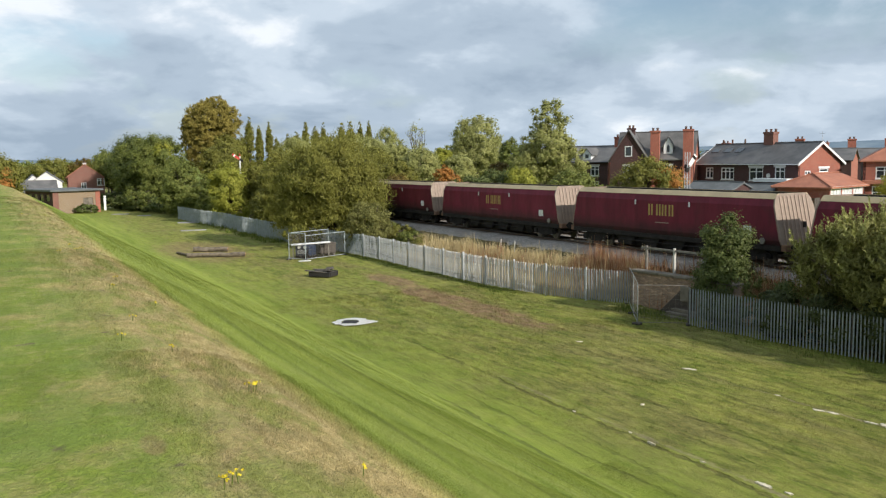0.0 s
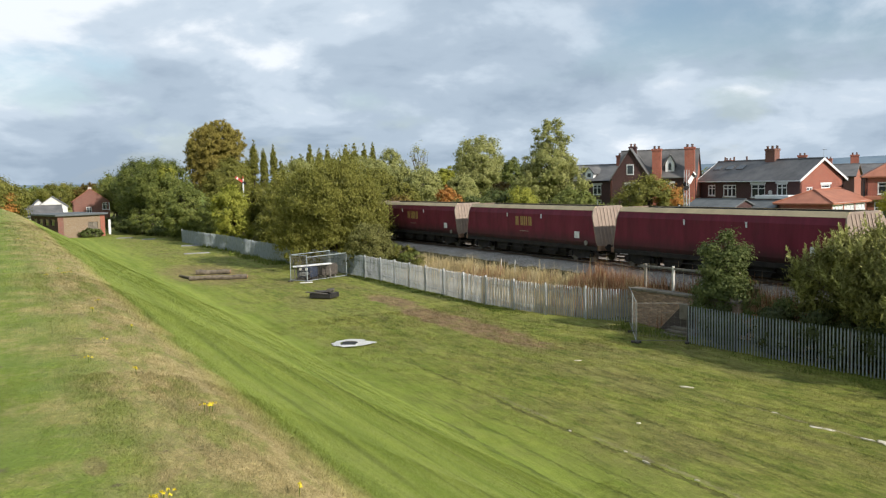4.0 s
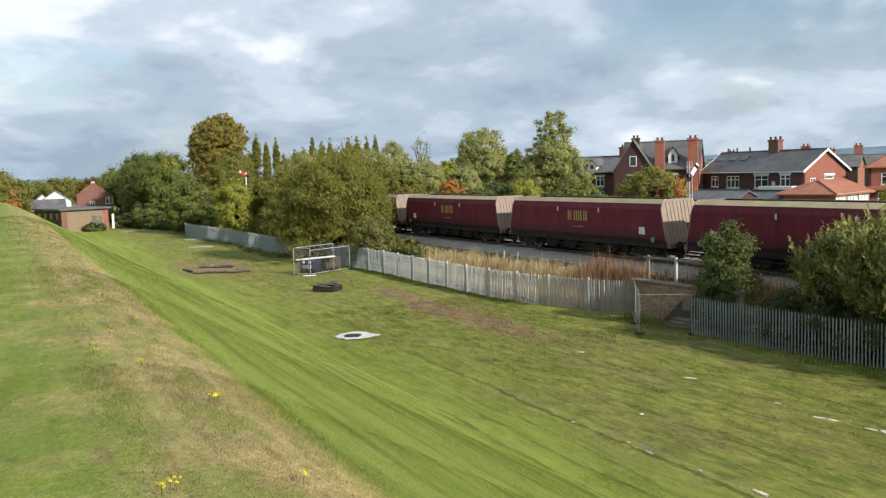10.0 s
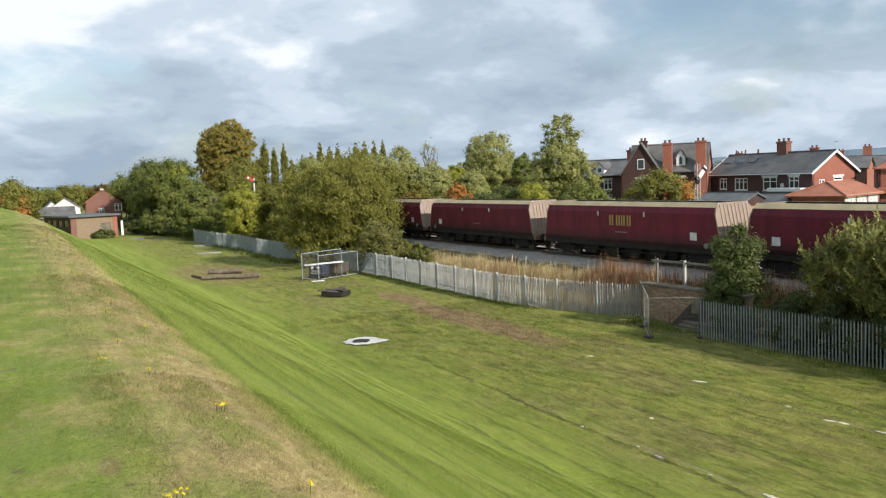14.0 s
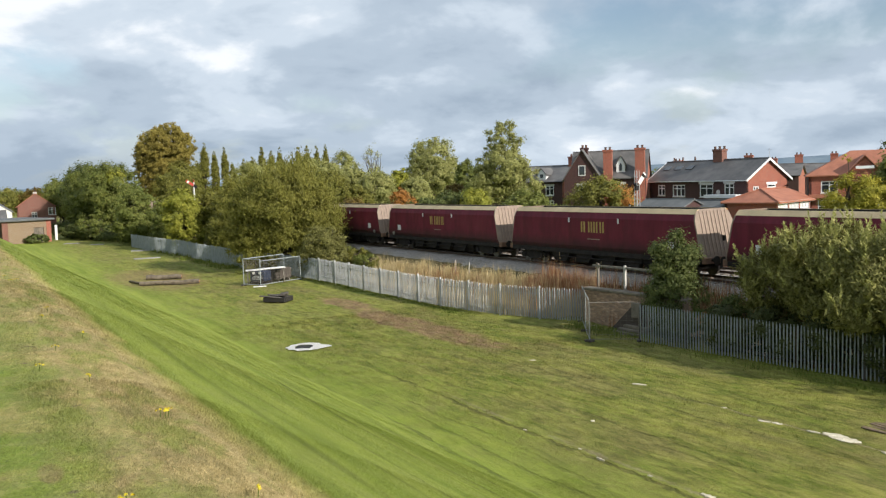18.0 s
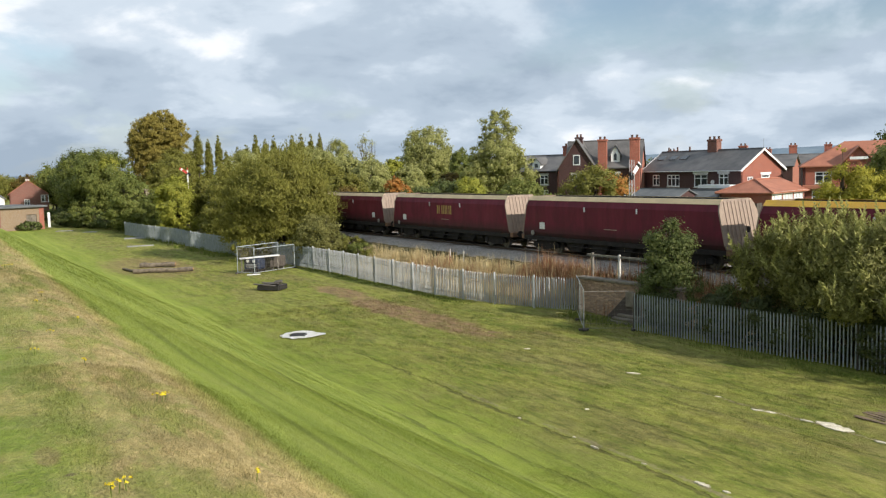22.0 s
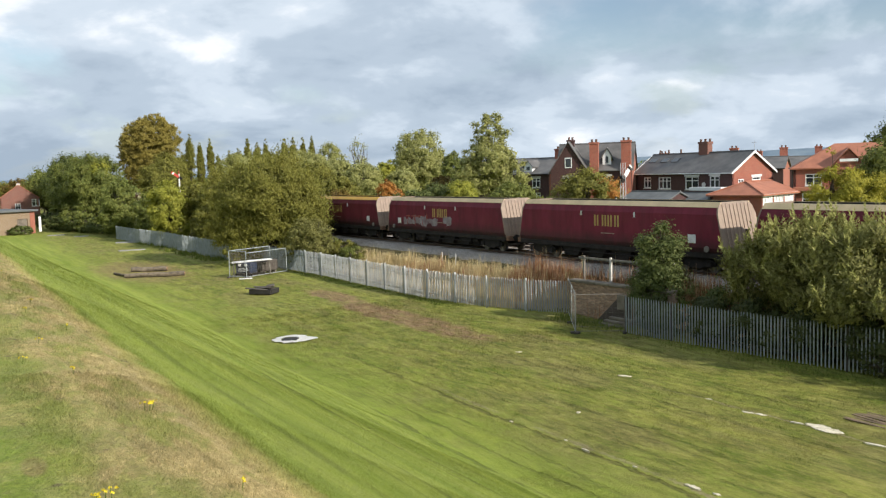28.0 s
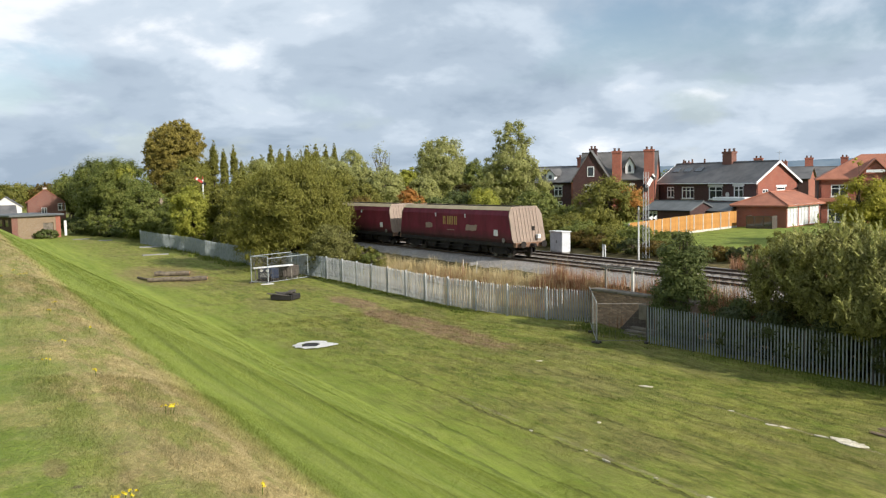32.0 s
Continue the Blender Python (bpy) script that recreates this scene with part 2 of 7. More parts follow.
maroon()
worn("wagon_gold", (0.68, 0.53, 0.31), (0.54, 0.42, 0.25), 1.2, 40, 0.55, rand=0.2)
worn("wagon_gold_fresh", (0.74, 0.43, 0.04), (0.62, 0.34, 0.04), 1.2, 40, 0.45)
worn("wagon_end", (0.32, 0.24, 0.18), (0.23, 0.17, 0.13), 1.5, 40, 0.6, rand=0.12)
worn("wagon_rib", (0.33, 0.24, 0.185), (0.25, 0.18, 0.14), 3, 40, 0.6)
worn("under_dark", (0.03, 0.025, 0.022), (0.015, 0.013, 0.012), 2.5, 50, 0.85, spec=0.25)
worn("beam_rust", (0.24, 0.135, 0.08), (0.13, 0.075, 0.05), 4, 50, 0.85)
worn("steel_wheel", (0.22, 0.2, 0.19), (0.1, 0.085, 0.075), 5, 60, 0.45, 0.7)
worn("coal_dust", (0.03, 0.03, 0.03), (0.015, 0.015, 0.015), 3, 30, 0.9)
worn("logo_gold", (0.46, 0.315, 0.085), (0.36, 0.245, 0.07), 3, 60, 0.5)
worn("white_paint", (0.78, 0.78, 0.76), (0.6, 0.6, 0.57), 3, 60, 0.6)
worn("paint_silver", (0.31, 0.29, 0.3), (0.17, 0.11, 0.12), 1.5, 30, 0.6)
worn("paint_red", (0.34, 0.06, 0.035), (0.22, 0.035, 0.03), 1.5, 30, 0.6)
worn("lamp_red", (0.5, 0.05, 0.03), (0.4, 0.04, 0.03), 3, 60, 0.4)
worn("rail_steel", (0.11, 0.07, 0.048), (0.06, 0.04, 0.03), 3, 50, 0.8)
worn("rail_head", (0.34, 0.32, 0.31), (0.2, 0.17, 0.15), 3, 50, 0.4, 0.9)
worn("sleeper_concrete", (0.2, 0.165, 0.13), (0.11, 0.09, 0.07), 2, 40, 0.9, rand=0.3)
worn("galvanised", (0.52, 0.535, 0.54), (0.40, 0.41, 0.415), 2.5, 50, 0.5, 0.1, rand=0.2)
worn("galvanised_dull", (0.40, 0.435, 0.44), (0.29, 0.325, 0.33), 2.5, 50, 0.6, 0.1, rand=0.16)
worn("slate", (0.155, 0.148, 0.142), (0.085, 0.083, 0.082), 0.7, 12, 0.55)
worn("clay_tile", (0.40, 0.16, 0.095), (0.28, 0.11, 0.068), 0.8, 12, 0.7)
worn("felt_grey", (0.145, 0.155, 0.158), (0.09, 0.098, 0.1), 0.8, 20, 0.8)
worn("render_white", (0.75, 0.74, 0.71), (0.6, 0.59, 0.56), 0.8, 20, 0.8)
worn("upvc_white", (0.82, 0.83, 0.83), (0.72, 0.73, 0.73), 1.0, 30, 0.35)
worn("chimney_pot", (0.16, 0.085, 0.06), (0.09, 0.055, 0.045), 3, 20, 0.8)
worn("curtain", (0.74, 0.74, 0.72), (0.5, 0.5, 0.49), 2, 20, 0.9)
worn("door_dark", (0.10, 0.085, 0.07), (0.06, 0.05, 0.045), 3, 30, 0.6)
worn("panel_orange", (0.6, 0.30, 0.085), (0.47, 0.22, 0.06), 2.0, 30, 0.7, rand=0.15)
worn("concrete_pale", (0.62, 0.6, 0.55), (0.45, 0.43, 0.39), 2, 30, 0.85)
worn("coping_stone", (0.25, 0.215, 0.17), (0.14, 0.12, 0.095), 2.0, 30, 0.9, rand=0.2)
worn("concrete_grey", (0.34, 0.33, 0.3), (0.22, 0.215, 0.195), 1.2, 30, 0.9)
worn("chalk", (0.78, 0.72, 0.58), (0.5, 0.44, 0.31), 3.0, 18, 0.95, bump=0.02)
worn("white_line", (0.95, 0.94, 0.92), (0.86, 0.85, 0.82), 3.0, 18, 0.9)
worn("timber_black", (0.03, 0.027, 0.024), (0.014, 0.013, 0.012), 3, 25, 0.75)
worn("paint_yellow", (0.62, 0.52, 0.14), (0.48, 0.4, 0.12), 4, 30, 0.6)
worn("timber_rotten", (0.115, 0.1, 0.085), (0.045, 0.04, 0.035), 4, 20, 0.9)
worn("sawn_wood", (0.4, 0.22, 0.11), (0.28, 0.15, 0.08), 4, 30, 0.8)
worn("timber_grey", (0.25, 0.23, 0.2), (0.14, 0.125, 0.105), 3, 25, 0.85)
worn("machine_blue", (0.035, 0.05, 0.09), (0.025, 0.03, 0.05), 3, 40, 0.45)
worn("tarpaulin", (0.8, 0.8, 0.8), (0.68, 0.68, 0.68), 2, 30, 0.5)
worn("scrap_board", (0.27, 0.185, 0.125), (0.15, 0.115, 0.065), 5, 25, 0.9, rand=0.4)
worn("cabinet_grey", (0.62, 0.64, 0.66), (0.5, 0.52, 0.54), 2, 40, 0.5)


def brick(name, tones, mortar, w=0.225, h=0.075, stain=(0.1, 0.08, 0.07), rand=0.0):
    n = Nodes(name)
    # brick courses along whichever way the wall runs
    s = n.nd("SeparateXYZ")
    n.ln(n.co.outputs["Object"], s.inputs[0])
    cb = n.nd("CombineXYZ")
    n.ln(n.math("ADD", s.outputs[0], s.outputs[1]), cb.inputs[0])
    n.ln(s.outputs[2], cb.inputs[1])
    t = n.nd("TexBrick", Scale=1.0)
    t.inputs["Brick Width"].default_value, t.inputs["Row Height"].default_value = w, h
    t.inputs["Mortar Size"].default_value = 0.006
    for key, c in (("Color1", tones[0]), ("Color2", tones[1]), ("Mortar", mortar)):
        t.inputs[key].default_value = (*c, 1)
    n.ln(cb.outputs[0], t.inputs["Vector"])
    big = n.noise(0.7, 6, 0.6)
    c = n.mix(n.ramp(big, [(0.45, 0.0), (0.75, 0.6)]), t.outputs["Color"], stain)
    c = n.mix(0.4, c, n.ramp(n.noise(7, 4), [(0.3, 0.5), (0.7, 1.0)]), "MULTIPLY")
    if rand:
        c = n.mix(1.0, c, n.ramp(n.nd("ObjectInfo").outputs["Random"], [(0.0, 1.0 - rand), (0.7, 1.0), (1.0, 1.0 + rand)]), "MULTIPLY")
    return n.finish(c, 0.85, 0.0, t.outputs["Fac"], -0.006)


brick("brick_red", ((0.38, 0.12, 0.075), (0.31, 0.095, 0.062)), (0.3, 0.2, 0.15), stain=(0.24, 0.085, 0.06))
brick("brick_brown", ((0.24, 0.1, 0.072), (0.19, 0.08, 0.06)), (0.22, 0.16, 0.13), stain=(0.15, 0.07, 0.055))
# brick with shade put into its colour, for walls turned from the sun
brick("brick_dark", ((0.085, 0.034, 0.03), (0.058, 0.024, 0.023)), (0.085, 0.062, 0.054), stain=(0.042, 0.021, 0.02))
brick("brick_bridge", ((0.40, 0.265, 0.18), (0.31, 0.2, 0.135)), (0.42, 0.36, 0.29), stain=(0.2, 0.14, 0.1), rand=0.35)
# near-black brick that paints the diagonal shadow on the bridge wall
brick("brick_sooty", ((0.085, 0.062, 0.052), (0.06, 0.045, 0.04)), (0.07, 0.06, 0.05))
brick("brick_shed", ((0.27, 0.19, 0.115), (0.22, 0.15, 0.09)), (0.34, 0.29, 0.23), stain=(0.23, 0.165, 0.105))


def glass():
    n = Nodes("window_glass")
    n.finish((0.03, 0.035, 0.04), 0.06, 0.0, n.noise(2.0, 2), 0.004, spec=0.8)


glass()


def turf(name, blades=False):
    """The ground cover by place; blades take it too, each with a tone of its own."""
    n = Nodes(name)
    g = n.nd("NewGeometry")
    s = n.nd("SeparateXYZ")
    n.ln(g.outputs["Position"], s.inputs[0])
    x, y, z = s.outputs

    def along(ax, ay, c):
        return n.math("ADD", n.math("ADD", n.math("MULTIPLY", x, ax), n.math("MULTIPLY", y, ay)), c)

    bank = along(0.869, 0.495, 0.0)          # metres out from the bank's crest
    rail = along(0.8675, 0.4974, -35.16)        # metres beyond the near track
    w = n.vec(world=True)
    big, mid, fine = n.noise(0.13, 5, 0.6, w), n.noise(0.8, 5, 0.65, w), n.noise(18, 5, 0.75, w)
    run_s = along(-0.495, 0.869, 0.0)
    lane = n.nd("CombineXYZ")
    n.ln(n.math("ADD", bank, n.math("MULTIPLY", n.noise(0.12, 2, 0.5, w), 1.2)), lane.inputs[0])
    n.ln(n.math("MULTIPLY", run_s, 0.035), lane.inputs[1])
    mow = n.noise(1.1, 5, 0.62, lane.outputs[0])
    green = n.mix(n.ramp(mow, [(0.38, 0.0), (0.62, 1.0)]), (0.205, 0.27, 0.038), (0.315, 0.372, 0.066))
    green = n.mix(n.ramp(mid, [(0.45, 0.0), (0.75, 0.6)]), green, (0.315, 0.345, 0.09))
    # thinner, browner sward out on the field, in long uneven patches
    out = n.math("DIVIDE", n.math("SUBTRACT", n.math("ADD", bank, n.math("MULTIPLY", mid, 5.0)), 15.0), 5.0, clamp=True)
    flat = n.nd("CombineXYZ")
    n.ln(bank, flat.inputs[0]), n.ln(n.math("MULTIPLY", run_s, 0.3), flat.inputs[1])
    streak = n.noise(0.75, 7, 0.68, flat.outputs[0], 0.4)
    brown = n.mix(n.ramp(streak, [(0.4, 0.0), (0.6, 1.0)]), (0.138, 0.185, 0.022), (0.29, 0.285, 0.062))
    worn_out = n.ramp(n.noise(0.4, 6, 0.7, flat.outputs[0], 0.3), [(0.47, 0.0), (0.62, 0.85)])
    brown = n.mix(worn_out, brown, (0.225, 0.185, 0.075))
    green = n.mix(n.math("MULTIPLY", out, n.ramp(big, [(0.3, 0.5), (0.7, 1.0)])), green, brown)
    # wheel ruts and mower lines along the bank
    rutn = n.noise(0.75, 2, 0.5, lane.outputs[0])
    line = n.ramp(rutn, [(0.478, 0.0), (0.495, 1.0), (0.505, 1.0), (0.522, 0.0)])
    patchy = n.ramp(n.noise(0.22, 4, 0.6, w), [(0.42, 0.0), (0.6, 1.0)])
    green = n.mix(n.math("MULTIPLY", n.math("MULTIPLY", line, patchy), 0.3), green, (0.075, 0.085, 0.022))

    def rut(at, half, wob, seed):
        """A narrow worn track along the bank, at metres out from the crest."""
        off = n.math("MULTIPLY", n.math("SUBTRACT", n.noise(0.16, 4, 0.6, n.vec((1, 1, 1), seed, True)), 0.5), wob)
        r = n.math("ABSOLUTE", n.math("SUBTRACT", n.math("ADD", bank, off), at))
        r = n.math("ADD", r, n.math("MULTIPLY", n.math("SUBTRACT", n.noise(3.0, 4, 0.7, w), 0.5), half * 3.4))
        return n.math("MULTIPLY", n.math("SUBTRACT", half, r), 1.6 / half, clamp=True)

    tracks = None
    for at, half, wob, seed, amount in ((14.4, 0.1, 1.0, 1.3, 0.3), (16.9, 0.11, 1.4, 2.0, 0.3), (6.75, 0.1, 1.1, 0.4, 0.5), (7.5, 0.07, 0.9, 0.4, 0.42), (9.7, 0.08, 1.2, 1.1, 0.36), (4.5, 0.05, 0.6, 0.2, 0.3), (22.4, 0.14, 1.4, 0.9, 0.4), (18.6, 0.14, 2.4, 1.7, 0.4), (12.65, 0.14, 1.0, 2.3, 0.45), (27.0, 0.16, 3.0, 2.9, 0.4), (13.6, 0.09, 0.9, 0.5, 0.28), (17.7, 0.1, 1.8, 1.4, 0.25), (21.1, 0.09, 1.6, 0.3, 0.3), (24.2, 0.12, 1.8, 1.9, 0.3)):
        k = n.math("MULTIPLY", rut(at, half, wob, seed), amount)
        tracks = k if tracks is None else n.math("MAXIMUM", tracks, k)
    broken = n.ramp(n.noise(0.35, 5, 0.65, n.vec((1, 1, 1), 0.7, True)), [(0.38, 0.1), (0.54, 1.0)])
    tracks = n.math("MULTIPLY", tracks, broken)
    tracks = n.math("MULTIPLY", tracks, n.math("ADD", 0.25, n.math("MULTIPLY", n.math("SUBTRACT", 34.0, run_s), 0.07), clamp=True))
    green = n.mix(tracks, green, (0.06, 0.062, 0.022))
    steady = n.ramp(n.noise(0.3, 5, 0.65, n.vec((1, 1, 1), 0.2, True)), [(0.36, 0.15), (0.48, 1.0)])
    deep = n.math("MULTIPLY", n.math("MULTIPLY", rut(15.6, 0.11, 0.8, 0.0), 0.6), n.math("MULTIPLY", steady, n.math("MULTIPLY", n.math("SUBTRACT", 36.0, run_s), 0.15, clamp=True)))
    green = n.mix(deep, green, (0.065, 0.06, 0.024))
    # a pale worn edge beside the deepest track
    verge = n.math("MULTIPLY", rut(15.9, 0.12, 0.8, 0.0), n.math("MULTIPLY", steady, n.math("MULTIPLY", n.math("MULTIPLY", broken, 0.75), n.math("MULTIPLY", n.math("SUBTRACT", 30.0, run_s), 0.12, clamp=True))))
    verge = n.math("MAXIMUM", verge, n.math("MULTIPLY", rut(22.5, 0.07, 0.5, 0.9), n.math("MULTIPLY", n.math("SUBTRACT", 24.0, run_s), 0.14, clamp=True)))
    green = n.mix(verge, green, (0.33, 0.28, 0.17))
    # the dry shoulder of the bank: blotches of straw, grey thatch and green
    dryness = n.math("ADD", bank, n.math("MULTIPLY", n.math("SUBTRACT", mid, 0.5), 1.3))
    edge = n.math("ADD", bank, n.math("MULTIPLY", n.math("SUBTRACT", mid, 0.5), 0.7))
    dry = n.math("MULTIPLY", n.math("MULTIPLY", n.math("SUBTRACT", dryness, 0.2), 1.9, clamp=True),
                 n.math("MULTIPLY", n.math("SUBTRACT", 2.0, edge), 4.0, clamp=True), clamp=True)
    comb = n.nd("CombineXYZ")
    n.ln(bank, comb.inputs[0]), n.ln(n.math("MULTIPLY", run_s, 0.38), comb.inputs[1])
    strewn = comb.outputs[0]
    straw = n.ramp(n.noise(9.0, 6, 0.74, strewn, 0.2), [(0.36, 0.0), (0.62, 1.0)])
    if blades:
        straw = n.math("ADD", n.math("MULTIPLY", straw, 0.35), n.math("MULTIPLY", g.outputs["Random Per Island"], 0.7), clamp=True)
        tan = n.mix(straw, (0.35, 0.27, 0.105), (0.9, 0.67, 0.34))
    else:
        tan = n.mix(straw, (0.38, 0.285, 0.11), (0.72, 0.54, 0.25))
    tan = n.mix(n.ramp(n.noise(0.9, 4, 0.6, w), [(0.42, 0.6), (0.62, 0.0)]), tan, (0.36, 0.295, 0.14))
    rim = n.math("MULTIPLY", n.math("SUBTRACT", edge, 1.5), 4.0, clamp=True)
    mottle = n.ramp(n.noise(2.4, 8, 0.7, strewn, 0.25), [(0.43, 0.0), (0.55, 1.0)])
    dry = n.math("MULTIPLY", dry, n.math("ADD", n.math("MULTIPLY", rim, 0.5), n.math("ADD", 0.36, n.math("MULTIPLY", mottle, 0.62)), clamp=True))
    c = n.mix(n.math("MULTIPLY", dry, 0.92), green, tan)
    crest = n.math("MULTIPLY", n.math("SUBTRACT", 1.3, bank), 1.0, clamp=True)
    c = n.mix(n.math("MULTIPLY", crest, n.ramp(n.noise(0.9, 6, 0.66, w, 0.2), [(0.5, 0.0), (0.62, 0.55)])), c, tan)
    c = n.mix(n.math("MULTIPLY", crest, n.ramp(n.noise(4.4, 7, 0.74, w, 0.2), [(0.48, 0.0), (0.66, 0.6)])), c, (0.43, 0.38, 0.16))
    c = n.mix(n.math("MULTIPLY", crest, n.ramp(n.noise(1.1, 5, 0.7, n.vec((1, 1, 1), 0.9, True)), [(0.44, 0.7), (0.58, 0.0)])), c, (0.2, 0.275, 0.052))
    fringe = n.math("SUBTRACT", 1.0, n.math("MULTIPLY", n.math("ABSOLUTE", n.math("SUBTRACT", edge, 1.82)), 5.0), clamp=True)
    c = n.mix(n.math("MULTIPLY", fringe, 0.55), c, (0.52, 0.47, 0.14))
    thin = n.math("MULTIPLY", n.ramp(n.noise(2.1, 4, 0.6, n.vec((1, 1, 1), 1.1, True)), [(0.66, 0.0), (0.71, 0.7)]), n.math("MULTIPLY", n.math("SUBTRACT", 2.0, dryness), n.math("ADD", dryness, 0.6), clamp=True), clamp=True)
    c = n.mix(thin, c, (0.17, 0.13, 0.085))

    # bare earth: a long scar and a round one
    def scar(cx, cy, turn, lx, ly):
        ca, sa = math.cos(turn), math.sin(turn)
        ex = n.math("DIVIDE", along(ca, sa, -(cx * ca + cy * sa)), lx)
        ey = n.math("DIVIDE", along(-sa, ca, -(-cx * sa + cy * ca)), ly)
        r = n.math("SQRT", n.math("ADD", n.math("MULTIPLY", ex, ex), n.math("MULTIPLY", ey, ey)))
        r = n.math("ADD", r, n.math("MULTIPLY", n.math("SUBTRACT", mid, 0.5), 1.1))
        return n.math("MULTIPLY", n.math("SUBTRACT", 1.05, r), 3.0, clamp=True)

    earth = n.mix(n.ramp(fine, [(0.3, 0.0), (0.7, 1.0)]), (0.25, 0.15, 0.085), (0.37, 0.24, 0.145))
    bare = n.math("MAXIMUM", scar(-1.0, 47.2, radians(-60), 9.2, 1.45), scar(-6.0, 57.2, radians(-62), 4.5, 1.2))
    bare = n.math("MAXIMUM", bare, n.math("MULTIPLY", scar(-25, 77, radians(-60), 11, 4.0), 0.7))
    bare = n.math("MAXIMUM", bare, n.math("MULTIPLY", scar(-2.22, 4.8, radians(-62), 0.2, 0.07), 0.6))
    c = n.mix(n.math("MULTIPLY", bare, n.ramp(n.noise(3.0, 6, 0.7, flat.outputs[0]), [(0.38, 0.5), (0.56, 0.9)])), c, earth)
    # rank grass on the railway side, and gardens beyond
    rank = n.math("MULTIPLY", n.math("ADD", rail, 5.4), 1.2, clamp=True)
    c = n.mix(rank, c, n.mix(n.ramp(mid, [(0.35, 0.0), (0.65, 1.0)]), (0.10, 0.09, 0.035), (0.26, 0.2, 0.09)))
    lawn = n.math("MULTIPLY", n.math("SUBTRACT", rail, 8.0), 0.6, clamp=True)
    c = n.mix(lawn, c, n.mix(n.ramp(mid, [(0.35, 0.0), (0.65, 1.0)]), (0.19, 0.25, 0.045), (0.28, 0.33, 0.07)))
    c = n.mix(0.5, c, n.ramp(fine, [(0.25, 0.3), (0.75, 1.0)]), "MULTIPLY")
    h = n.math("ADD", n.math("MULTIPLY", fine, 0.5), n.math("MULTIPLY", n.noise(40, 3, 0.7, w), 0.5))
    clods = n.ramp(n.noise(2.0, 7, 0.78, flat.outputs[0], 0.3), [(0.35, 0.6), (0.54, 1.0)])
    tufts = n.mix(n.ramp(n.noise(4.5, 6, 0.75, flat.outputs[0]), [(0.42, 0.0), (0.6, 0.65)]), c, (0.33, 0.28, 0.10))
    tufts = n.mix(n.ramp(n.noise(6.5, 5, 0.75, n.vec((1, 1, 1), 0.5, True)), [(0.38, 0.35), (0.52, 0.0)]), tufts, (0.075, 0.1, 0.018))
    c = n.mix(n.math("MULTIPLY", n.math("MULTIPLY", out, n.math("SUBTRACT", 1.0, n.math("MAXIMUM", rank, bare))), 0.55), c, tufts)
    c = n.mix(n.math("MULTIPLY", out, 0.8), c, n.mix(1.0, c, clods, "MULTIPLY"))
    # coarse tussocks, a hand to a foot across
    tussock = n.ramp(n.noise(2.6, 7, 0.72, flat.outputs[0], 0.5), [(0.36, 0.66), (0.5, 1.0), (0.63, 1.24)])
    c = n.mix(n.math("ADD", 0.35, n.math("MULTIPLY", out, 0.5)), c, n.mix(1.0, c, tussock, "MULTIPLY"))
    if blades:
        per = n.ramp(g.outputs["Random Per Island"], [(0.0, 0.7), (0.5, 0.97), (0.88, 1.15), (1.0, 1.45)])
        c = n.mix(n.math("ADD", 0.55, n.math("MULTIPLY", out, 0.45)), c, n.mix(1.0, c, per, "MULTIPLY"))
        n.finish(c, 0.9, spec=0.12)
        lie = n.nd("VectorMath")
        lie.operation = "MULTIPLY_ADD"
        lie.inputs[1].default_value, lie.inputs[2].default_value = (0.3, 0.3, 0.3), (0.0, 0.0, 1.0)
        n.ln(g.outputs["Normal"], lie.inputs[0])
        n.ln(lie.outputs[0], n.b.inputs["Normal"])
        # sunlight passes through the thin blades
        tr, mx = n.nd("BsdfTranslucent"), n.nd("MixShader")
        mx.inputs[0].default_value = 0.35
        n.ln(c, tr.inputs["Color"])
        n.ln(n.b.outputs[0], mx.inputs[1]), n.ln(tr.outputs[0], mx.inputs[2])
        n.ln(mx.outputs[0], n.t.nodes["Material Output"].inputs[0])
        return
    n.finish(c, 0.95, 0.0, h, 0.05, spec=0.15)
    # lumps and mower ridges under the fine relief
    coarse = n.nd("Bump", Strength=1.0, Distance=0.1)
    lumps = n.math("ADD", n.math("MULTIPLY", mow, 0.7), n.math("SUBTRACT", n.math("MULTIPLY", n.noise(1.6, 5, 0.7, w), 0.6), n.math("ADD", n.math("MULTIPLY", tracks, 0.9), deep)))
    n.ln(lumps, coarse.inputs["Height"])
    for node in n.t.nodes:
        if node.type == "BUMP" and node != coarse:
            n.ln(coarse.outputs[0], node.inputs["Normal"])


turf("turf")
turf("turf_blade", True)


def ballast_mat():
    n = Nodes("ballast")
    w = n.vec(world=True)
    v = n.nd("TexVoronoi", Scale=16.0)
    n.ln(w, v.inputs["Vector"])
    c = n.mix(n.ramp(v.outputs["Color"], [(0.2, 0.0), (0.8, 1.0)]), (0.17, 0.155, 0.14), (0.42, 0.395, 0.36))
    c = n.mix(n.ramp(n.noise(0.5, 5, 0.6, w), [(0.4, 0.0), (0.7, 0.6)]), c, (0.2, 0.165, 0.135))
    n.finish(c, 0.95, 0.0, v.outputs["Distance"], -0.05, spec=0.2)


ballast_mat()


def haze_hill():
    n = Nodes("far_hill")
    # aerial haze is mixed into the base colour as blue-grey
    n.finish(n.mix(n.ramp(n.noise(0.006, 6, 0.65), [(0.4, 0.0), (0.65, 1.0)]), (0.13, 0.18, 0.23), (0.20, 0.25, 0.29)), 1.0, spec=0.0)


haze_hill()
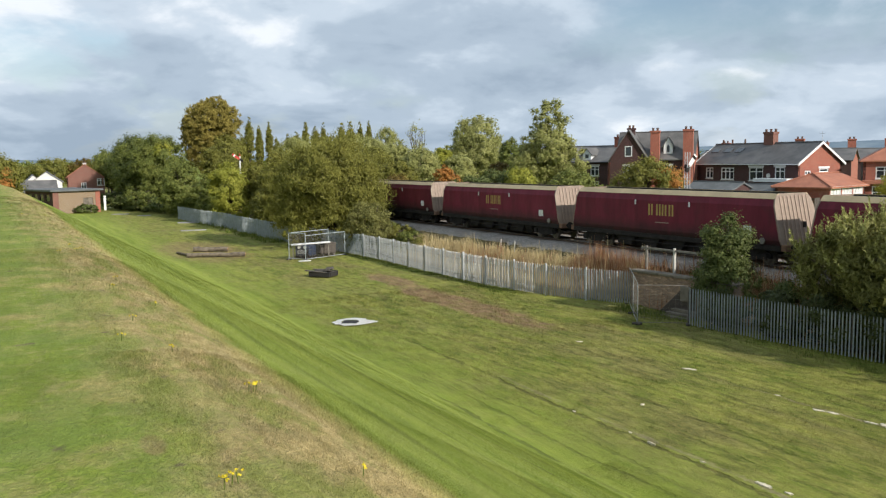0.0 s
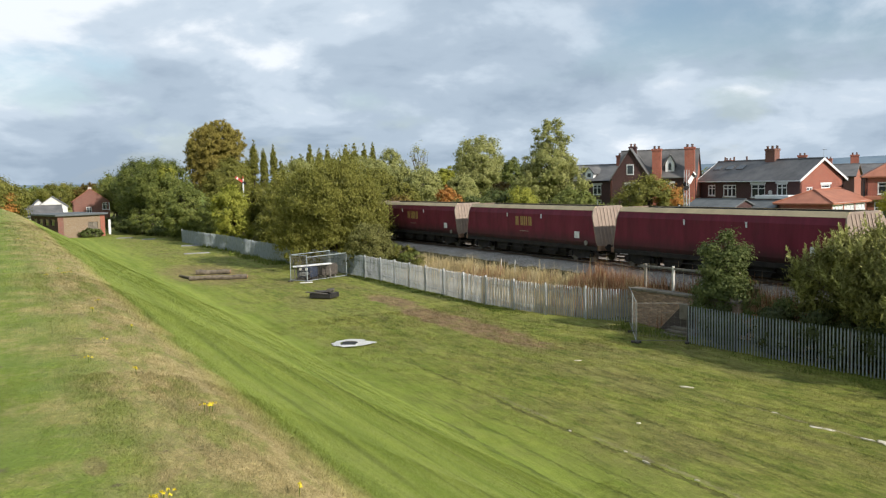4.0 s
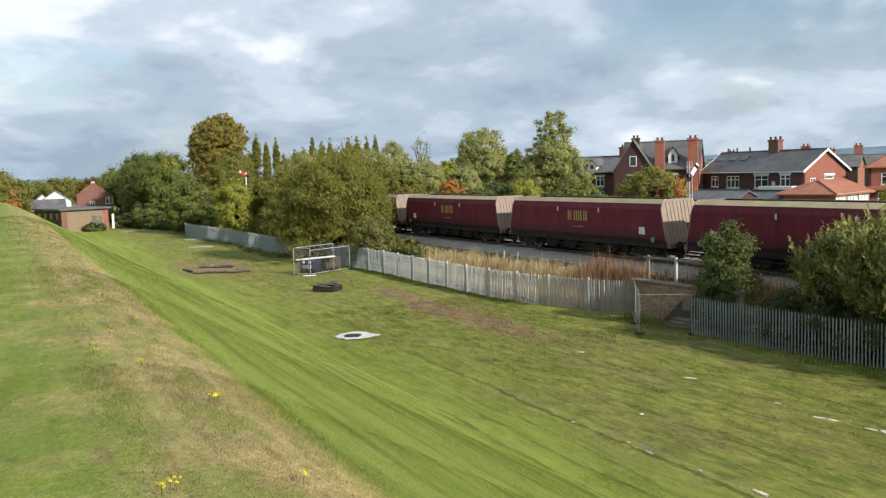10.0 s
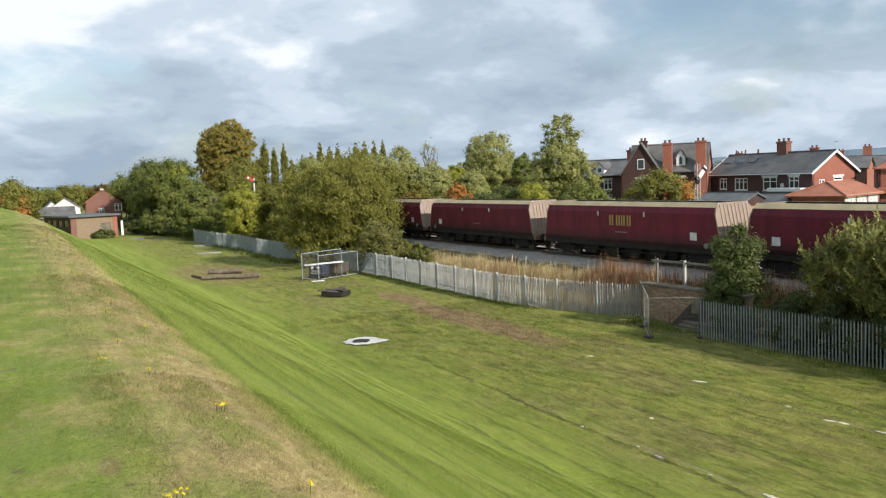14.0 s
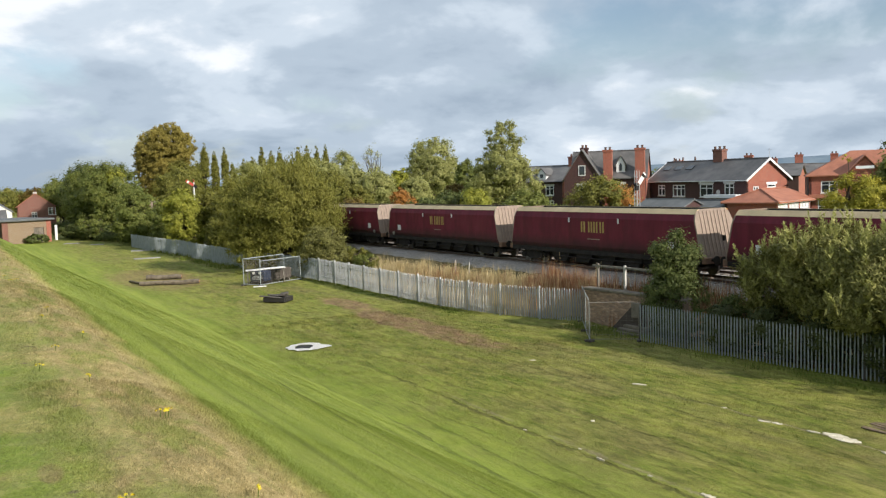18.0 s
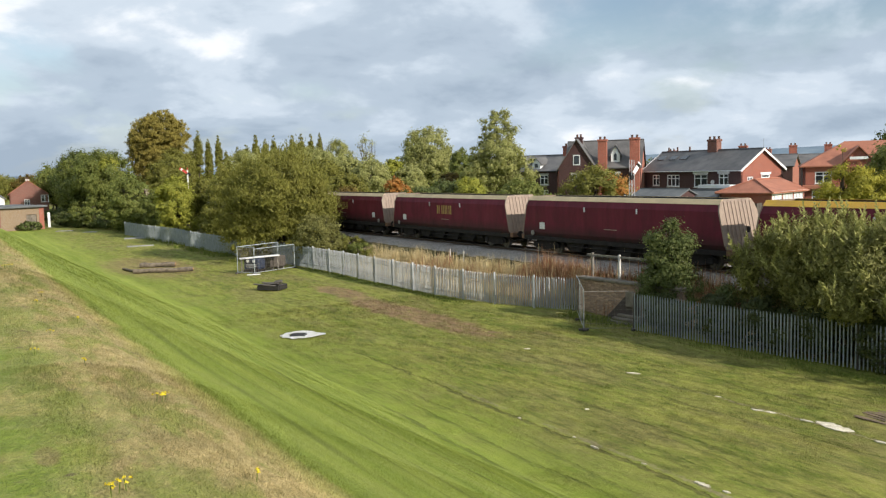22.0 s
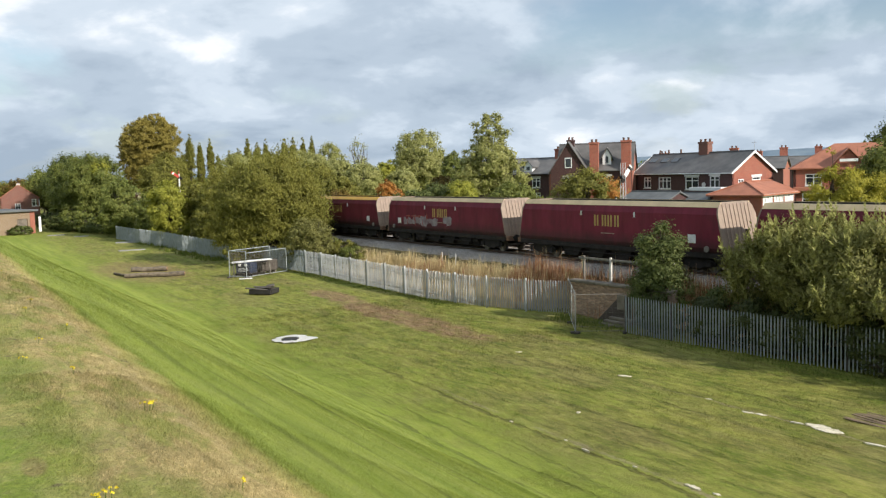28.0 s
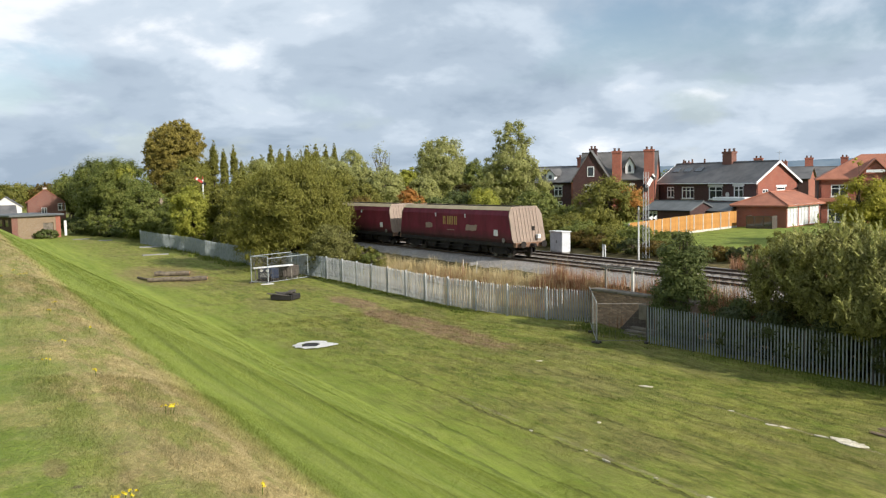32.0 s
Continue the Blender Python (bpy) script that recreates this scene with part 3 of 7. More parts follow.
# ---- tools ----
RNG = np.random.default_rng(7)
FIELD, HOMES = -2.0, 0.3            # ground levels: the field, the gardens beyond the line
RAIL_TURN = -60.17                  # the line's bearing, degrees
GRADE = 0.00327                     # it falls gently away to the left
GRADE_DEG = math.degrees(math.atan(GRADE))
D = Vector((0.4974, -0.8675, 0.0)).normalized()   # along the line
M = Vector((0.8675, 0.4974, 0.0)).normalized()    # across it, away from the field


def on_line(a, w, z=0.0):
    """A place a metres along the railway and w metres beyond the near track."""
    p = D * a + M * (35.16 + w)
    return Vector((p.x, p.y, z + GRADE * (a + 48)))


def rail_pose(a, w, z=0.0, turn=0.0):
    p = on_line(a, w, z)
    return pose(p.x, p.y, p.z, 0, 0, RAIL_TURN + turn)


def smooth(e0, e1, x):
    t = np.clip((x - e0) / (e1 - e0), 0, 1)
    return t * t * (3 - 2 * t)


def ground_z(x, y):
    """The height of the land."""
    x, y = np.asarray(x, float), np.asarray(y, float)
    s, n = -0.495 * x + 0.869 * y, 0.869 * x + 0.495 * y
    w = 0.8675 * x + 0.4974 * y - 35.16
    a = 0.4974 * x - 0.8675 * y
    bend = np.clip(s - 45, 0, 400) ** 2 / 1900.0
    q = n + bend
    # the bank: crest, rounded shoulder, straight slope, soft foot
    t = np.clip((q - 0.6) / 12.4, 0, 1)
    fall = np.where(t < 0.12, t * t / 0.24 * 1.1, 0) + np.where(t >= 0.12, 0.066 + (t - 0.12) * 1.1, 0)
    fall = np.minimum(fall, 1 - np.clip(1 - t, 0, 1) ** 2 * 0.9)
    bank = 6.4 * (1 - np.clip(fall, 0, 1))
    bank = bank * (1 - smooth(160, 260, s))
    z = FIELD + bank
    z = z + 0.05 * np.sin(x * 0.31 + 1.3) * np.sin(y * 0.23) * (w < -8)
    line = GRADE * np.clip(a + 48, -250, 200)
    toe = np.interp(a, (-46, -34), (-6.6, -4.9))
    up = smooth(toe, -2.6, w)
    z = np.where(w > toe, z * (1 - up) + line * up, z)
    side = smooth(6, 9, w)
    z = np.where(w > 6.0, line * (1 - side) + HOMES * side, z)
    return z


def add_mesh(name, verts, faces, mat, parent=None, label="", smooth_faces=False):
    """One mesh object from arrays; every face has the same number of corners."""
    verts, faces = np.asarray(verts, np.float32), np.asarray(faces, np.int32)
    me = bpy.data.meshes.new(name)
    me.vertices.add(len(verts))
    me.vertices.foreach_set("co", verts.ravel())
    k = faces.shape[1]
    me.loops.add(faces.size)
    me.loops.foreach_set("vertex_index", faces.ravel())
    me.polygons.add(len(faces))
    me.polygons.foreach_set("loop_start", np.arange(0, faces.size, k, dtype=np.int32))
    if smooth_faces:
        me.polygons.foreach_set("use_smooth", np.ones(len(faces), bool))
    me.update(calc_edges=True)
    me.materials.append(MATS[mat] if isinstance(mat, str) else mat)
    ob = new(name, me)
    if parent is not None:
        ob.parent = parent
    if label:
        tagged(ob, label)
    return ob


def part(name, bm, material, parent=None, label="", at=None):
    me = bpy.data.meshes.new(name)
    bmesh.ops.recalc_face_normals(bm, faces=bm.faces)
    bm.to_mesh(me)
    bm.free()
    me.materials.append(MATS[material])
    ob = new(name, me)
    if parent is not None:
        ob.parent = parent
    if at is not None:
        ob.matrix_basis = at
    if label:
        tagged(ob, label)
    return ob


def again(ob, at, parent=None):
    """Another object on the same mesh."""
    o = new(ob.name.split(".")[0], ob.data)
    o.parent = parent if parent is not None else ob.parent
    o.matrix_basis = at
    if "label" in ob:
        tagged(o, ob["label"])
    return o


def thing(name, at, label, category, group="", kind=""):
    ob = new(name)
    ob.empty_display_size = 0.3
    ob.matrix_basis = at
    return tagged(ob, label, category, group, kind)


def box(bm, x0, x1, y0, y1, z0, z1, m=None):
    vs = [bm.verts.new(v) for v in ((x0, y0, z0), (x1, y0, z0), (x1, y1, z0), (x0, y1, z0), (x0, y0, z1), (x1, y0, z1), (x1, y1, z1), (x0, y1, z1))]
    if m is not None:
        for v in vs:
            v.co = m @ v.co
    for f in ((0, 3, 2, 1), (4, 5, 6, 7), (0, 1, 5, 4), (1, 2, 6, 5), (2, 3, 7, 6), (3, 0, 4, 7)):
        bm.faces.new([vs[i] for i in f])
    return vs


def soft_box(x0, x1, y0, y1, z0, z1, r=0.02):
    bm = bmesh.new()
    box(bm, x0, x1, y0, y1, z0, z1)
    bmesh.ops.bevel(bm, geom=bm.edges[:], offset=r, segments=1, affect="EDGES")
    return bm


def boxes(*rows):
    bm = bmesh.new()
    for r in rows:
        box(bm, *r)
    return bm


def tube(bm, p0, p1, r0, r1=None, k=8, caps=True):
    """A tapered rod from p0 to p1."""
    r1 = r0 if r1 is None else r1
    p0, p1 = Vector(p0), Vector(p1)
    q = (p1 - p0).to_track_quat("Z", "Y")
    a, b = [], []
    for i in range(k):
        c = Vector((math.cos(i * math.tau / k), math.sin(i * math.tau / k), 0))
        a.append(bm.verts.new(p0 + q @ (c * r0)))
        b.append(bm.verts.new(p1 + q @ (c * r1)))
    for i in range(k):
        bm.faces.new((a[i], a[(i + 1) % k], b[(i + 1) % k], b[i]))
    if caps:
        bm.faces.new(a[::-1]), bm.faces.new(b)
    return bm


def rod(p0, p1, r0, r1=None, k=8):
    return tube(bmesh.new(), p0, p1, r0, r1, k)


def prism(outline, y0, y1, axis="y"):
    """An outline of (x, z) pushed from y0 to y1."""
    bm = bmesh.new()
    a = [bm.verts.new((x, y0, z)) for x, z in outline]
    b = [bm.verts.new((x, y1, z)) for x, z in outline]
    bm.faces.new(a), bm.faces.new(b[::-1])
    for i in range(len(a)):
        j = (i + 1) % len(a)
        bm.faces.new((a[j], a[i], b[i], b[j]))
    return bm


# ---- the land ----
def spread(near, step, far, grow=1.22):
    out, x, st = [0.0], 0.0, step
    while x < far:
        x += st
        out.append(x)
        if x > near:
            st *= grow
    return np.array(out)


def build_ground():
    ax = spread(62, 0.8, 4500)
    a_axis = np.concatenate([-ax[:0:-1] * 1.0, ax]) - 45.0
    wx = spread(52, 0.6, 4500)
    w_axis = np.concatenate([-wx[:0:-1], wx]) - 12.0
    A, Wm = np.meshgrid(a_axis, w_axis, indexing="ij")
    X, Y = D.x * A + M.x * (35.16 + Wm), D.y * A + M.y * (35.16 + Wm)
    Z = ground_z(X, Y)
    far = np.hypot(X, Y)
    Z += np.where((far < 150) & (far > 24), RNG.normal(0, 0.018, Z.shape), 0)
    na, nw = Z.shape
    idx = np.arange(na * nw).reshape(na, nw)
    f = np.stack([idx[:-1, :-1], idx[1:, :-1], idx[1:, 1:], idx[:-1, 1:]], -1).reshape(-1, 4)
    g = add_mesh("ground", np.stack([X, Y, Z], -1).reshape(-1, 3), f, "turf", smooth_faces=True)
    tagged(g, "mown grass field, dry grass bank and gardens", "ground", kind="structure")


build_ground()


def build_hills():
    for k, (az0, az1, dist, base, amp, seed) in enumerate(((-75, 60, 3600, 26, 14, 1), (2, 60, 3000, 40, 12, 5))):
        az = np.radians(np.linspace(az0, az1, 160))
        h = np.zeros(160)
        r = np.random.default_rng(seed)
        for j in range(1, 9):
            h += np.sin(np.linspace(0, 1, 160) * j * 4.1 + r.uniform(0, 6)) / j
        edge = np.minimum(1, np.minimum(np.linspace(0, 6, 160), np.linspace(8, 0, 160)))
        h = np.maximum(4, (base + amp * h * 0.5) * edge)
        v = []
        for i, a in enumerate(az):
            for d, z in ((dist, -30.0), (dist + 350, h[i]), (dist + 800, -30.0)):
                v.append((math.sin(a) * d, math.cos(a) * d, z))
        i = np.arange(159)
        f = np.concatenate([np.stack([3 * i + j, 3 * i + 3 + j, 3 * i + 4 + j, 3 * i + 1 + j], 1) for j in (0, 1)])
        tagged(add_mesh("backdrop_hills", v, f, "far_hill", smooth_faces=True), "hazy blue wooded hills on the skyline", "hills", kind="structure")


build_hills()


# ---- the railway ----
def build_ballast():
    a = np.arange(-260, 120, 1.0)
    prof = [(-3.1, -0.12), (-2.3, 0.2), (-1.6, 0.26), (1.7, 0.24), (5.1, 0.26), (5.8, 0.2), (6.6, -0.05)]
    v = []
    for x in a:
        for w, z in prof:
            p = on_line(x, w + RNG.normal(0, 0.04), z + RNG.normal(0, 0.015))
            v.append(p)
    k = len(prof)
    f = [(i * k + j, (i + 1) * k + j, (i + 1) * k + j + 1, i * k + j + 1) for i in range(len(a) - 1) for j in range(k - 1)]
    tagged(add_mesh("ballast_bed", [tuple(p) for p in v], f, "ballast"), "pale grey crushed stone ballast under two tracks", "ballast", kind="structure")


build_ballast()


def build_track(w, label):
    t = thing("railway_track", rail_pose(-48, w, 0.0) @ pose(0, 0, 0, 0, -GRADE_DEG, 0) @ pose(48, 0, 0), label, "railway track", "tracks of the line")
    for side in (-0.7525, 0.7525):
        bm = prism([(-0.07, 0.26), (0.07, 0.26), (0.07, 0.275), (0.012, 0.295), (0.012, 0.365), (0.036, 0.375), (0.036, 0.392), (-0.036, 0.392), (-0.036, 0.375), (-0.012, 0.365), (-0.012, 0.295), (-0.07, 0.275)], -260, 120)
        r = part("rail", bm, "rail_steel", t, "rust-brown steel rail", at=pose(0, side, 0, 0, 0, -90))
        part("rail_head", boxes((-0.03, 0.03, -260, 120, 0.392, 0.4)), "rail_head", r, "worn bright running surface")
    bm = soft_box(-0.13, 0.13, -1.3, 1.3, 0.08, 0.275, 0.02)
    first = part("sleeper", bm, "sleeper_concrete", t, at=pose(-60, 0, 0))
    for i in range(1, 140):
        again(first, pose(-60 + 0.65 * i, 0, 0, 0, 0, random.uniform(-0.6, 0.6)))
    rest = bmesh.new()
    for i in range(1, 300):
        x = -60 - 0.65 * i
        box(rest, x - 0.13, x + 0.13, -1.3, 1.3, 0.08, 0.275)
    tagged(part("sleeper_run", rest, "sleeper_concrete", t), kind="stuff")


build_track(0.0, "near track with rusty rails on concrete sleepers")
build_track(3.4, "far track with rusty rails on concrete sleepers")
# ---- the train ----
PITCH = 18.49
U0, V0, ACC, JERK = 47.59692, 8.21952, -0.01523, 0.00421


def run_on(t):
    return V0 * t + ACC * t * t / 2 + JERK * t ** 3 / 6


BODY, RIM, SHOULDER, LOW = 7.95, 3.6, 3.22, 1.02      # half length of the side, heights over the rail
HALF, TOP_HALF = 1.38, 1.03
KNUCKLE, CANT, CANT_HALF = 2.98, 3.34, 1.255          # where the side turns in, and where the gold begins


def build_wagon():
    """A bogie coal hopper, heading to -x, rail level at z 0."""
    w = thing("hopper_wagon", pose(0, 0, 0), "maroon bogie coal hopper wagon with gold top band", "wagon", "wagons of the coal train")
    # one hull: vertical sides, sloping shoulders, inclined ends, open top
    bm = bmesh.new()

    def ring(half, length, z):
        return [bm.verts.new((sx * length, sy * half, z)) for sx, sy in ((-1, -1), (1, -1), (1, 1), (-1, 1))]

    rings = [ring(1.28, BODY + 0.52, LOW), ring(HALF, BODY + 0.45, 1.3), ring(HALF, BODY + 0.05, KNUCKLE), ring(CANT_HALF, BODY - 0.03, CANT)]
    for lo, hi in zip(rings, rings[1:]):
        for i in range(4):
            j = (i + 1) % 4
            bm.faces.new((lo[i], lo[j], hi[j], hi[i]))
    bm.faces.new(rings[0][::-1])
    part("body", bm, "wagon_maroon", w)
    for sy in (-1, 1):
        bm = prism([(sy * CANT_HALF, CANT - 0.02), (sy * (CANT_HALF + 0.015), CANT), (sy * TOP_HALF, RIM), (sy * (TOP_HALF - 0.06), RIM), (sy * (CANT_HALF - 0.08), CANT - 0.02)], -BODY + 0.02, BODY - 0.02)
        part("top_band", bm, "wagon_gold", w, "sand-gold sloping band along the rim", at=pose(0, 0, 0, 0, 0, -90) @ pose(0, 0, 0) if sy > 0 else pose(0, 0, 0, 0, 0, -90))
    for sx in (-1, 1):
        # the inclined, ribbed end
        e = bmesh.new()
        half = [(1.3, 1.08), (HALF + 0.01, 1.3), (HALF + 0.01, KNUCKLE), (CANT_HALF + 0.01, CANT), (TOP_HALF, RIM)]
        pts = [(-y, z) for y, z in half] + half[::-1]

        def xof(z):
            return sx * (BODY + 0.05 + (SHOULDER - z) * 0.235)

        a = [e.verts.new((xof(z), y, z)) for y, z in pts]
        b = [e.verts.new((xof(z) - sx * 0.08, y, z)) for y, z in pts]
        e.faces.new(a), e.faces.new(b[::-1])
        for i in range(len(a)):
            j = (i + 1) % len(a)
            e.faces.new((a[i], a[j], b[j], b[i]))
        end = part("end_panel", e, "wagon_end", w, "dusty pinkish ribbed end panel")
        rib = bmesh.new()
        for z in (1.2, RIM - 0.12):
            for y in (-0.045, 0.045):
                for o in (0.0, 0.035):
                    rib.verts.new((xof(z) + sx * o, y, z))
        bmesh.ops.convex_hull(rib, input=rib.verts[:])
        first = part("rib", rib, "wagon_rib", end, at=pose(0, -0.95, 0))
        for i in range(1, 8):
            again(first, pose(0, -0.95 + i * 0.271, 0))
        part("lower_end", boxes((sx * (BODY + 0.3), sx * (BODY + 0.36), -1.15, 1.15, 0.75, 1.8)), "under_dark", w)
        part("headstock", soft_box(min(sx * 8.4, sx * 8.72), max(sx * 8.4, sx * 8.72), -1.3, 1.3, 0.8, 1.12, 0.02), "beam_rust", w, "rusty buffer beam")
        part("coupler", rod((sx * 8.6, 0, 0.95), (sx * 9.22, 0, 0.95), 0.12), "under_dark", w)
        for sy in (-0.87, 0.87):
            bm = rod((sx * 8.65, sy, 1.0), (sx * 9.0, sy, 1.0), 0.09)
            tube(bm, (sx * 9.0, sy, 1.0), (sx * 9.04, sy, 1.0), 0.23, 0.23, 12)
            part("buffer", bm, "under_dark", w)
        part("lamp_bracket", soft_box(min(sx * 8.3, sx * 8.36), max(sx * 8.3, sx * 8.36), 0.35, 0.55, 1.9, 2.2, 0.01), "under_dark", w)
    # the open top, dusted inside
    bm = bmesh.new()
    lip = [(-1, -1), (1, -1), (1, 1), (-1, 1)]
    hi = [bm.verts.new((sx * (BODY - 0.04), sy * (TOP_HALF - 0.03), RIM - 0.02)) for sx, sy in lip]
    lo = [bm.verts.new((sx * (BODY - 1.4), sy * (TOP_HALF - 0.25), 2.2)) for sx, sy in lip]
    for i in range(4):
        bm.faces.new((hi[i], hi[(i + 1) % 4], lo[(i + 1) % 4], lo[i]))
    bm.faces.new(lo)
    part("hopper_inside", bm, "coal_dust", w)
    # underframe
    for sy in (-1, 1):
        y0, y1 = sorted((sy * 1.18, sy * 1.34))
        part("solebar", soft_box(-8.4, 8.4, y0, y1, 0.78, 1.04, 0.02), "under_dark", w)
        y0, y1 = sorted((sy * 0.9, sy * 1.2))
        for x in (-3.2, -1.05, 1.05, 3.2):
            part("discharge_door", prism([(x - 0.75, 0.78), (x + 0.75, 0.78), (x + 0.4, 0.28), (x - 0.4, 0.28)], y0, y1), "under_dark", w)
        part("pipe", rod((-4, sy * 1.25, 0.55), (4, sy * 1.25, 0.55), 0.035), "under_dark", w)
        part("handwheel", rod((7.35, sy * 1.37, 1.25), (7.35, sy * 1.44, 1.25), 0.16, 0.16, 14), "timber_grey", w, "pale round brake handwheel")
        part("data_plate", boxes((6.1, 6.62, *sorted((sy * (HALF + 0.004), sy * (HALF + 0.02))), 1.52, 1.95)), "white_paint", w, "square white data plate")
        part("handle", boxes((-2.25, -2.16, *sorted((sy * (HALF + 0.004), sy * (HALF + 0.05))), 2.72, 3.0)), "white_paint", w, "small white handhold")
        part("handle", boxes((2.2, 2.29, *sorted((sy * (HALF + 0.004), sy * (HALF + 0.05))), 2.72, 3.0)), "white_paint", w, "small white handhold")
        part("number_bars", boxes((-0.5, 0.6, *sorted((sy * (HALF + 0.004), sy * (HALF + 0.008))), 1.72, 1.77)), "wagon_rib", w)
    part("hopper_bottom", prism([(-4.9, 0.98), (4.9, 0.98), (4.4, 0.22), (-4.4, 0.22)], -0.85, 0.85), "under_dark", w)
    part("centre_sill", soft_box(-8.3, 8.3, -0.25, 0.25, 0.6, 0.95, 0.03), "under_dark", w)
    part("brake_cylinder", rod((3.9, -0.9, 0.62), (4.7, -0.9, 0.62), 0.2, 0.2, 12), "under_dark", w)
    for bx in (-6.35, 6.35):
        bg = part("bogie", boxes((-0.2, 0.2, -1.05, 1.05, 0.45, 0.72)), "under_dark", w, at=pose(bx, 0, 0))
        for sy in (-1, 1):
            y0, y1 = sorted((sy * 0.98, sy * 1.12))
            part("side_frame", prism([(-1.3, 0.36), (-1.3, 0.6), (-0.7, 0.82), (0.7, 0.82), (1.3, 0.6), (1.3, 0.36), (0.75, 0.36), (0.35, 0.22), (-0.35, 0.22), (-0.75, 0.36)], y0, y1), "under_dark", bg)
            for x in (-0.95, 0.95):
                part("axlebox", soft_box(x - 0.16, x + 0.16, *sorted((sy * 1.1, sy * 1.22)), 0.3, 0.6, 0.03), "under_dark", bg)
        for x in (-0.95, 0.95):
            bm = rod((0, -1.0, 0), (0, 1.0, 0), 0.08)
            for sy in (-1, 1):
                a, b = sorted((sy * 0.7, sy * 0.83))
                tube(bm, (0, a, 0), (0, b, 0), 0.42, 0.42, 20)
                c, d = sorted((sy * 0.66, sy * 0.69))
                tube(bm, (0, c, 0), (0, d, 0), 0.445, 0.445, 20)
                box(bm, -0.3, 0.3, *sorted((sy * 0.83, sy * 0.85)), -0.04, 0.04)
            part("wheelset", bm, "steel_wheel", bg, "turning steel wheels on an axle", at=pose(x, 0, 0.42))
    return w


def logo(w):
    """The operator's mark as three plain gold shapes."""
    for sy in (-1, 1):
        y0, y1 = sorted((sy * (HALF + 0.004), sy * (HALF + 0.012)))
        for x0, k in ((-1.08, 2), (-0.42, 4), (0.62, 2)):
            part("mark", boxes(*[(x0 + i * 0.24, x0 + i * 0.24 + 0.13, y0, y1, 2.14, 2.78) for i in range(k)]), "logo_gold", w, "plain gold bars of the operator's mark")


def spray(w, rows, tone):
    """Sprayed paint: ragged slabs lying against each other."""
    for x, z, lx, lz in rows:
        bm = bmesh.new()
        k = 11
        vs = []
        for i in range(k):
            c, s = math.cos(i * math.tau / k), math.sin(i * math.tau / k)
            q = max(abs(c), abs(s)) * random.uniform(0.85, 1.25)
            vs.append(bm.verts.new((x + c / q * lx, -HALF - 0.006 - random.uniform(0, 0.004), z + s / q * lz)))
        bm.faces.new(vs)
        part("sprayed_patch", bm, tone, w, "silvery sprayed paint patch" if tone != "paint_red" else "red sprayed paint stroke")


TRAIN = []


def build_train():
    base = build_wagon()
    no_mark, turned = (2, 5, 10), (3, 5, 7, 9, 10, 12)
    for k in range(-3, 15):
        w = copy_thing(base, pose(0, 0, 0))
        if k not in no_mark:
            logo(w)
        else:
            tagged(w, "maroon bogie coal hopper wagon without its gold mark")
        if k == 11:
            tagged(w, "maroon bogie coal hopper wagon with fresh yellow top band")
            for c in w.children:
                if c.name.startswith("top_band"):
                    c.data = c.data.copy()
                    c.data.materials[0] = MATS["wagon_gold_fresh"]
        if k == 12:
            tagged(w, "maroon bogie coal hopper wagon with silver graffiti on its side")
            spray(w, [(-5.45 + 0.4 * i, 1.72 + random.uniform(-0.1, 0.16), random.uniform(0.2, 0.34), random.uniform(0.16, 0.42)) for i in range(13)] + [(0.75, 1.95, 0.3, 0.3), (1.3, 1.9, 0.36, 0.34)], "paint_silver")
            spray(w, [(-5.1 + 0.36 * i + random.uniform(-0.1, 0.1), 1.98 + random.uniform(-0.3, 0.2), random.uniform(0.04, 0.08), random.uniform(0.16, 0.34)) for i in range(10)] + [(-4.9 + 0.62 * i, 2.16 + random.uniform(-0.06, 0.08), random.uniform(0.2, 0.32), 0.05) for i in range(5)], "paint_red")
        if k == 14:
            tagged(w, "last maroon hopper wagon with small tail lamp")
            spray(w, [(s, 2.0, 0.35, 0.22) for s in (-3.6, -3.1, 2.6, 3.1, 3.5)], "wagon_rib")
            part("tail_lamp", soft_box(8.5, 8.75, 0.55, 0.8, 1.35, 1.65, 0.03), "white_paint", w, "white tail lamp with red lens")
        if k in turned:
            for c in w.children:
                if c.name.split(".")[0] in ("data_plate", "handwheel"):
                    c.matrix_basis = pose(-12.72, 0, 0) if c.name.startswith("data") else pose(-14.7, 0, 0)
        TRAIN.append((k, w))
    for o in list(base.children_recursive) + [base]:
        bpy.data.objects.remove(o)


build_train()
# ---- fences and the bridge wall ----
def pale_mesh(wide=1.0):
    """A W-section palisade pale with a split pointed head, 1.8 m."""
    bm = bmesh.new()
    prof = [(-0.04, 0.0), (-0.024, 0.026), (0.0, 0.006), (0.024, 0.026), (0.04, 0.0)]
    rows = []
    for z, s in ((0.05, 1.0), (1.68, 1.0), (1.8, 0.28)):
        s *= wide
        rows.append([bm.verts.new((x * s, -y, z)) for x, y in prof] + [bm.verts.new((x * s, -y + 0.004, z)) for x, y in reversed(prof)])
    for lo, hi in zip(rows, rows[1:]):
        for i in range(10):
            j = (i + 1) % 10
            bm.faces.new((lo[i], lo[j], hi[j], hi[i]))
    bm.faces.new(rows[-1])
    return bm


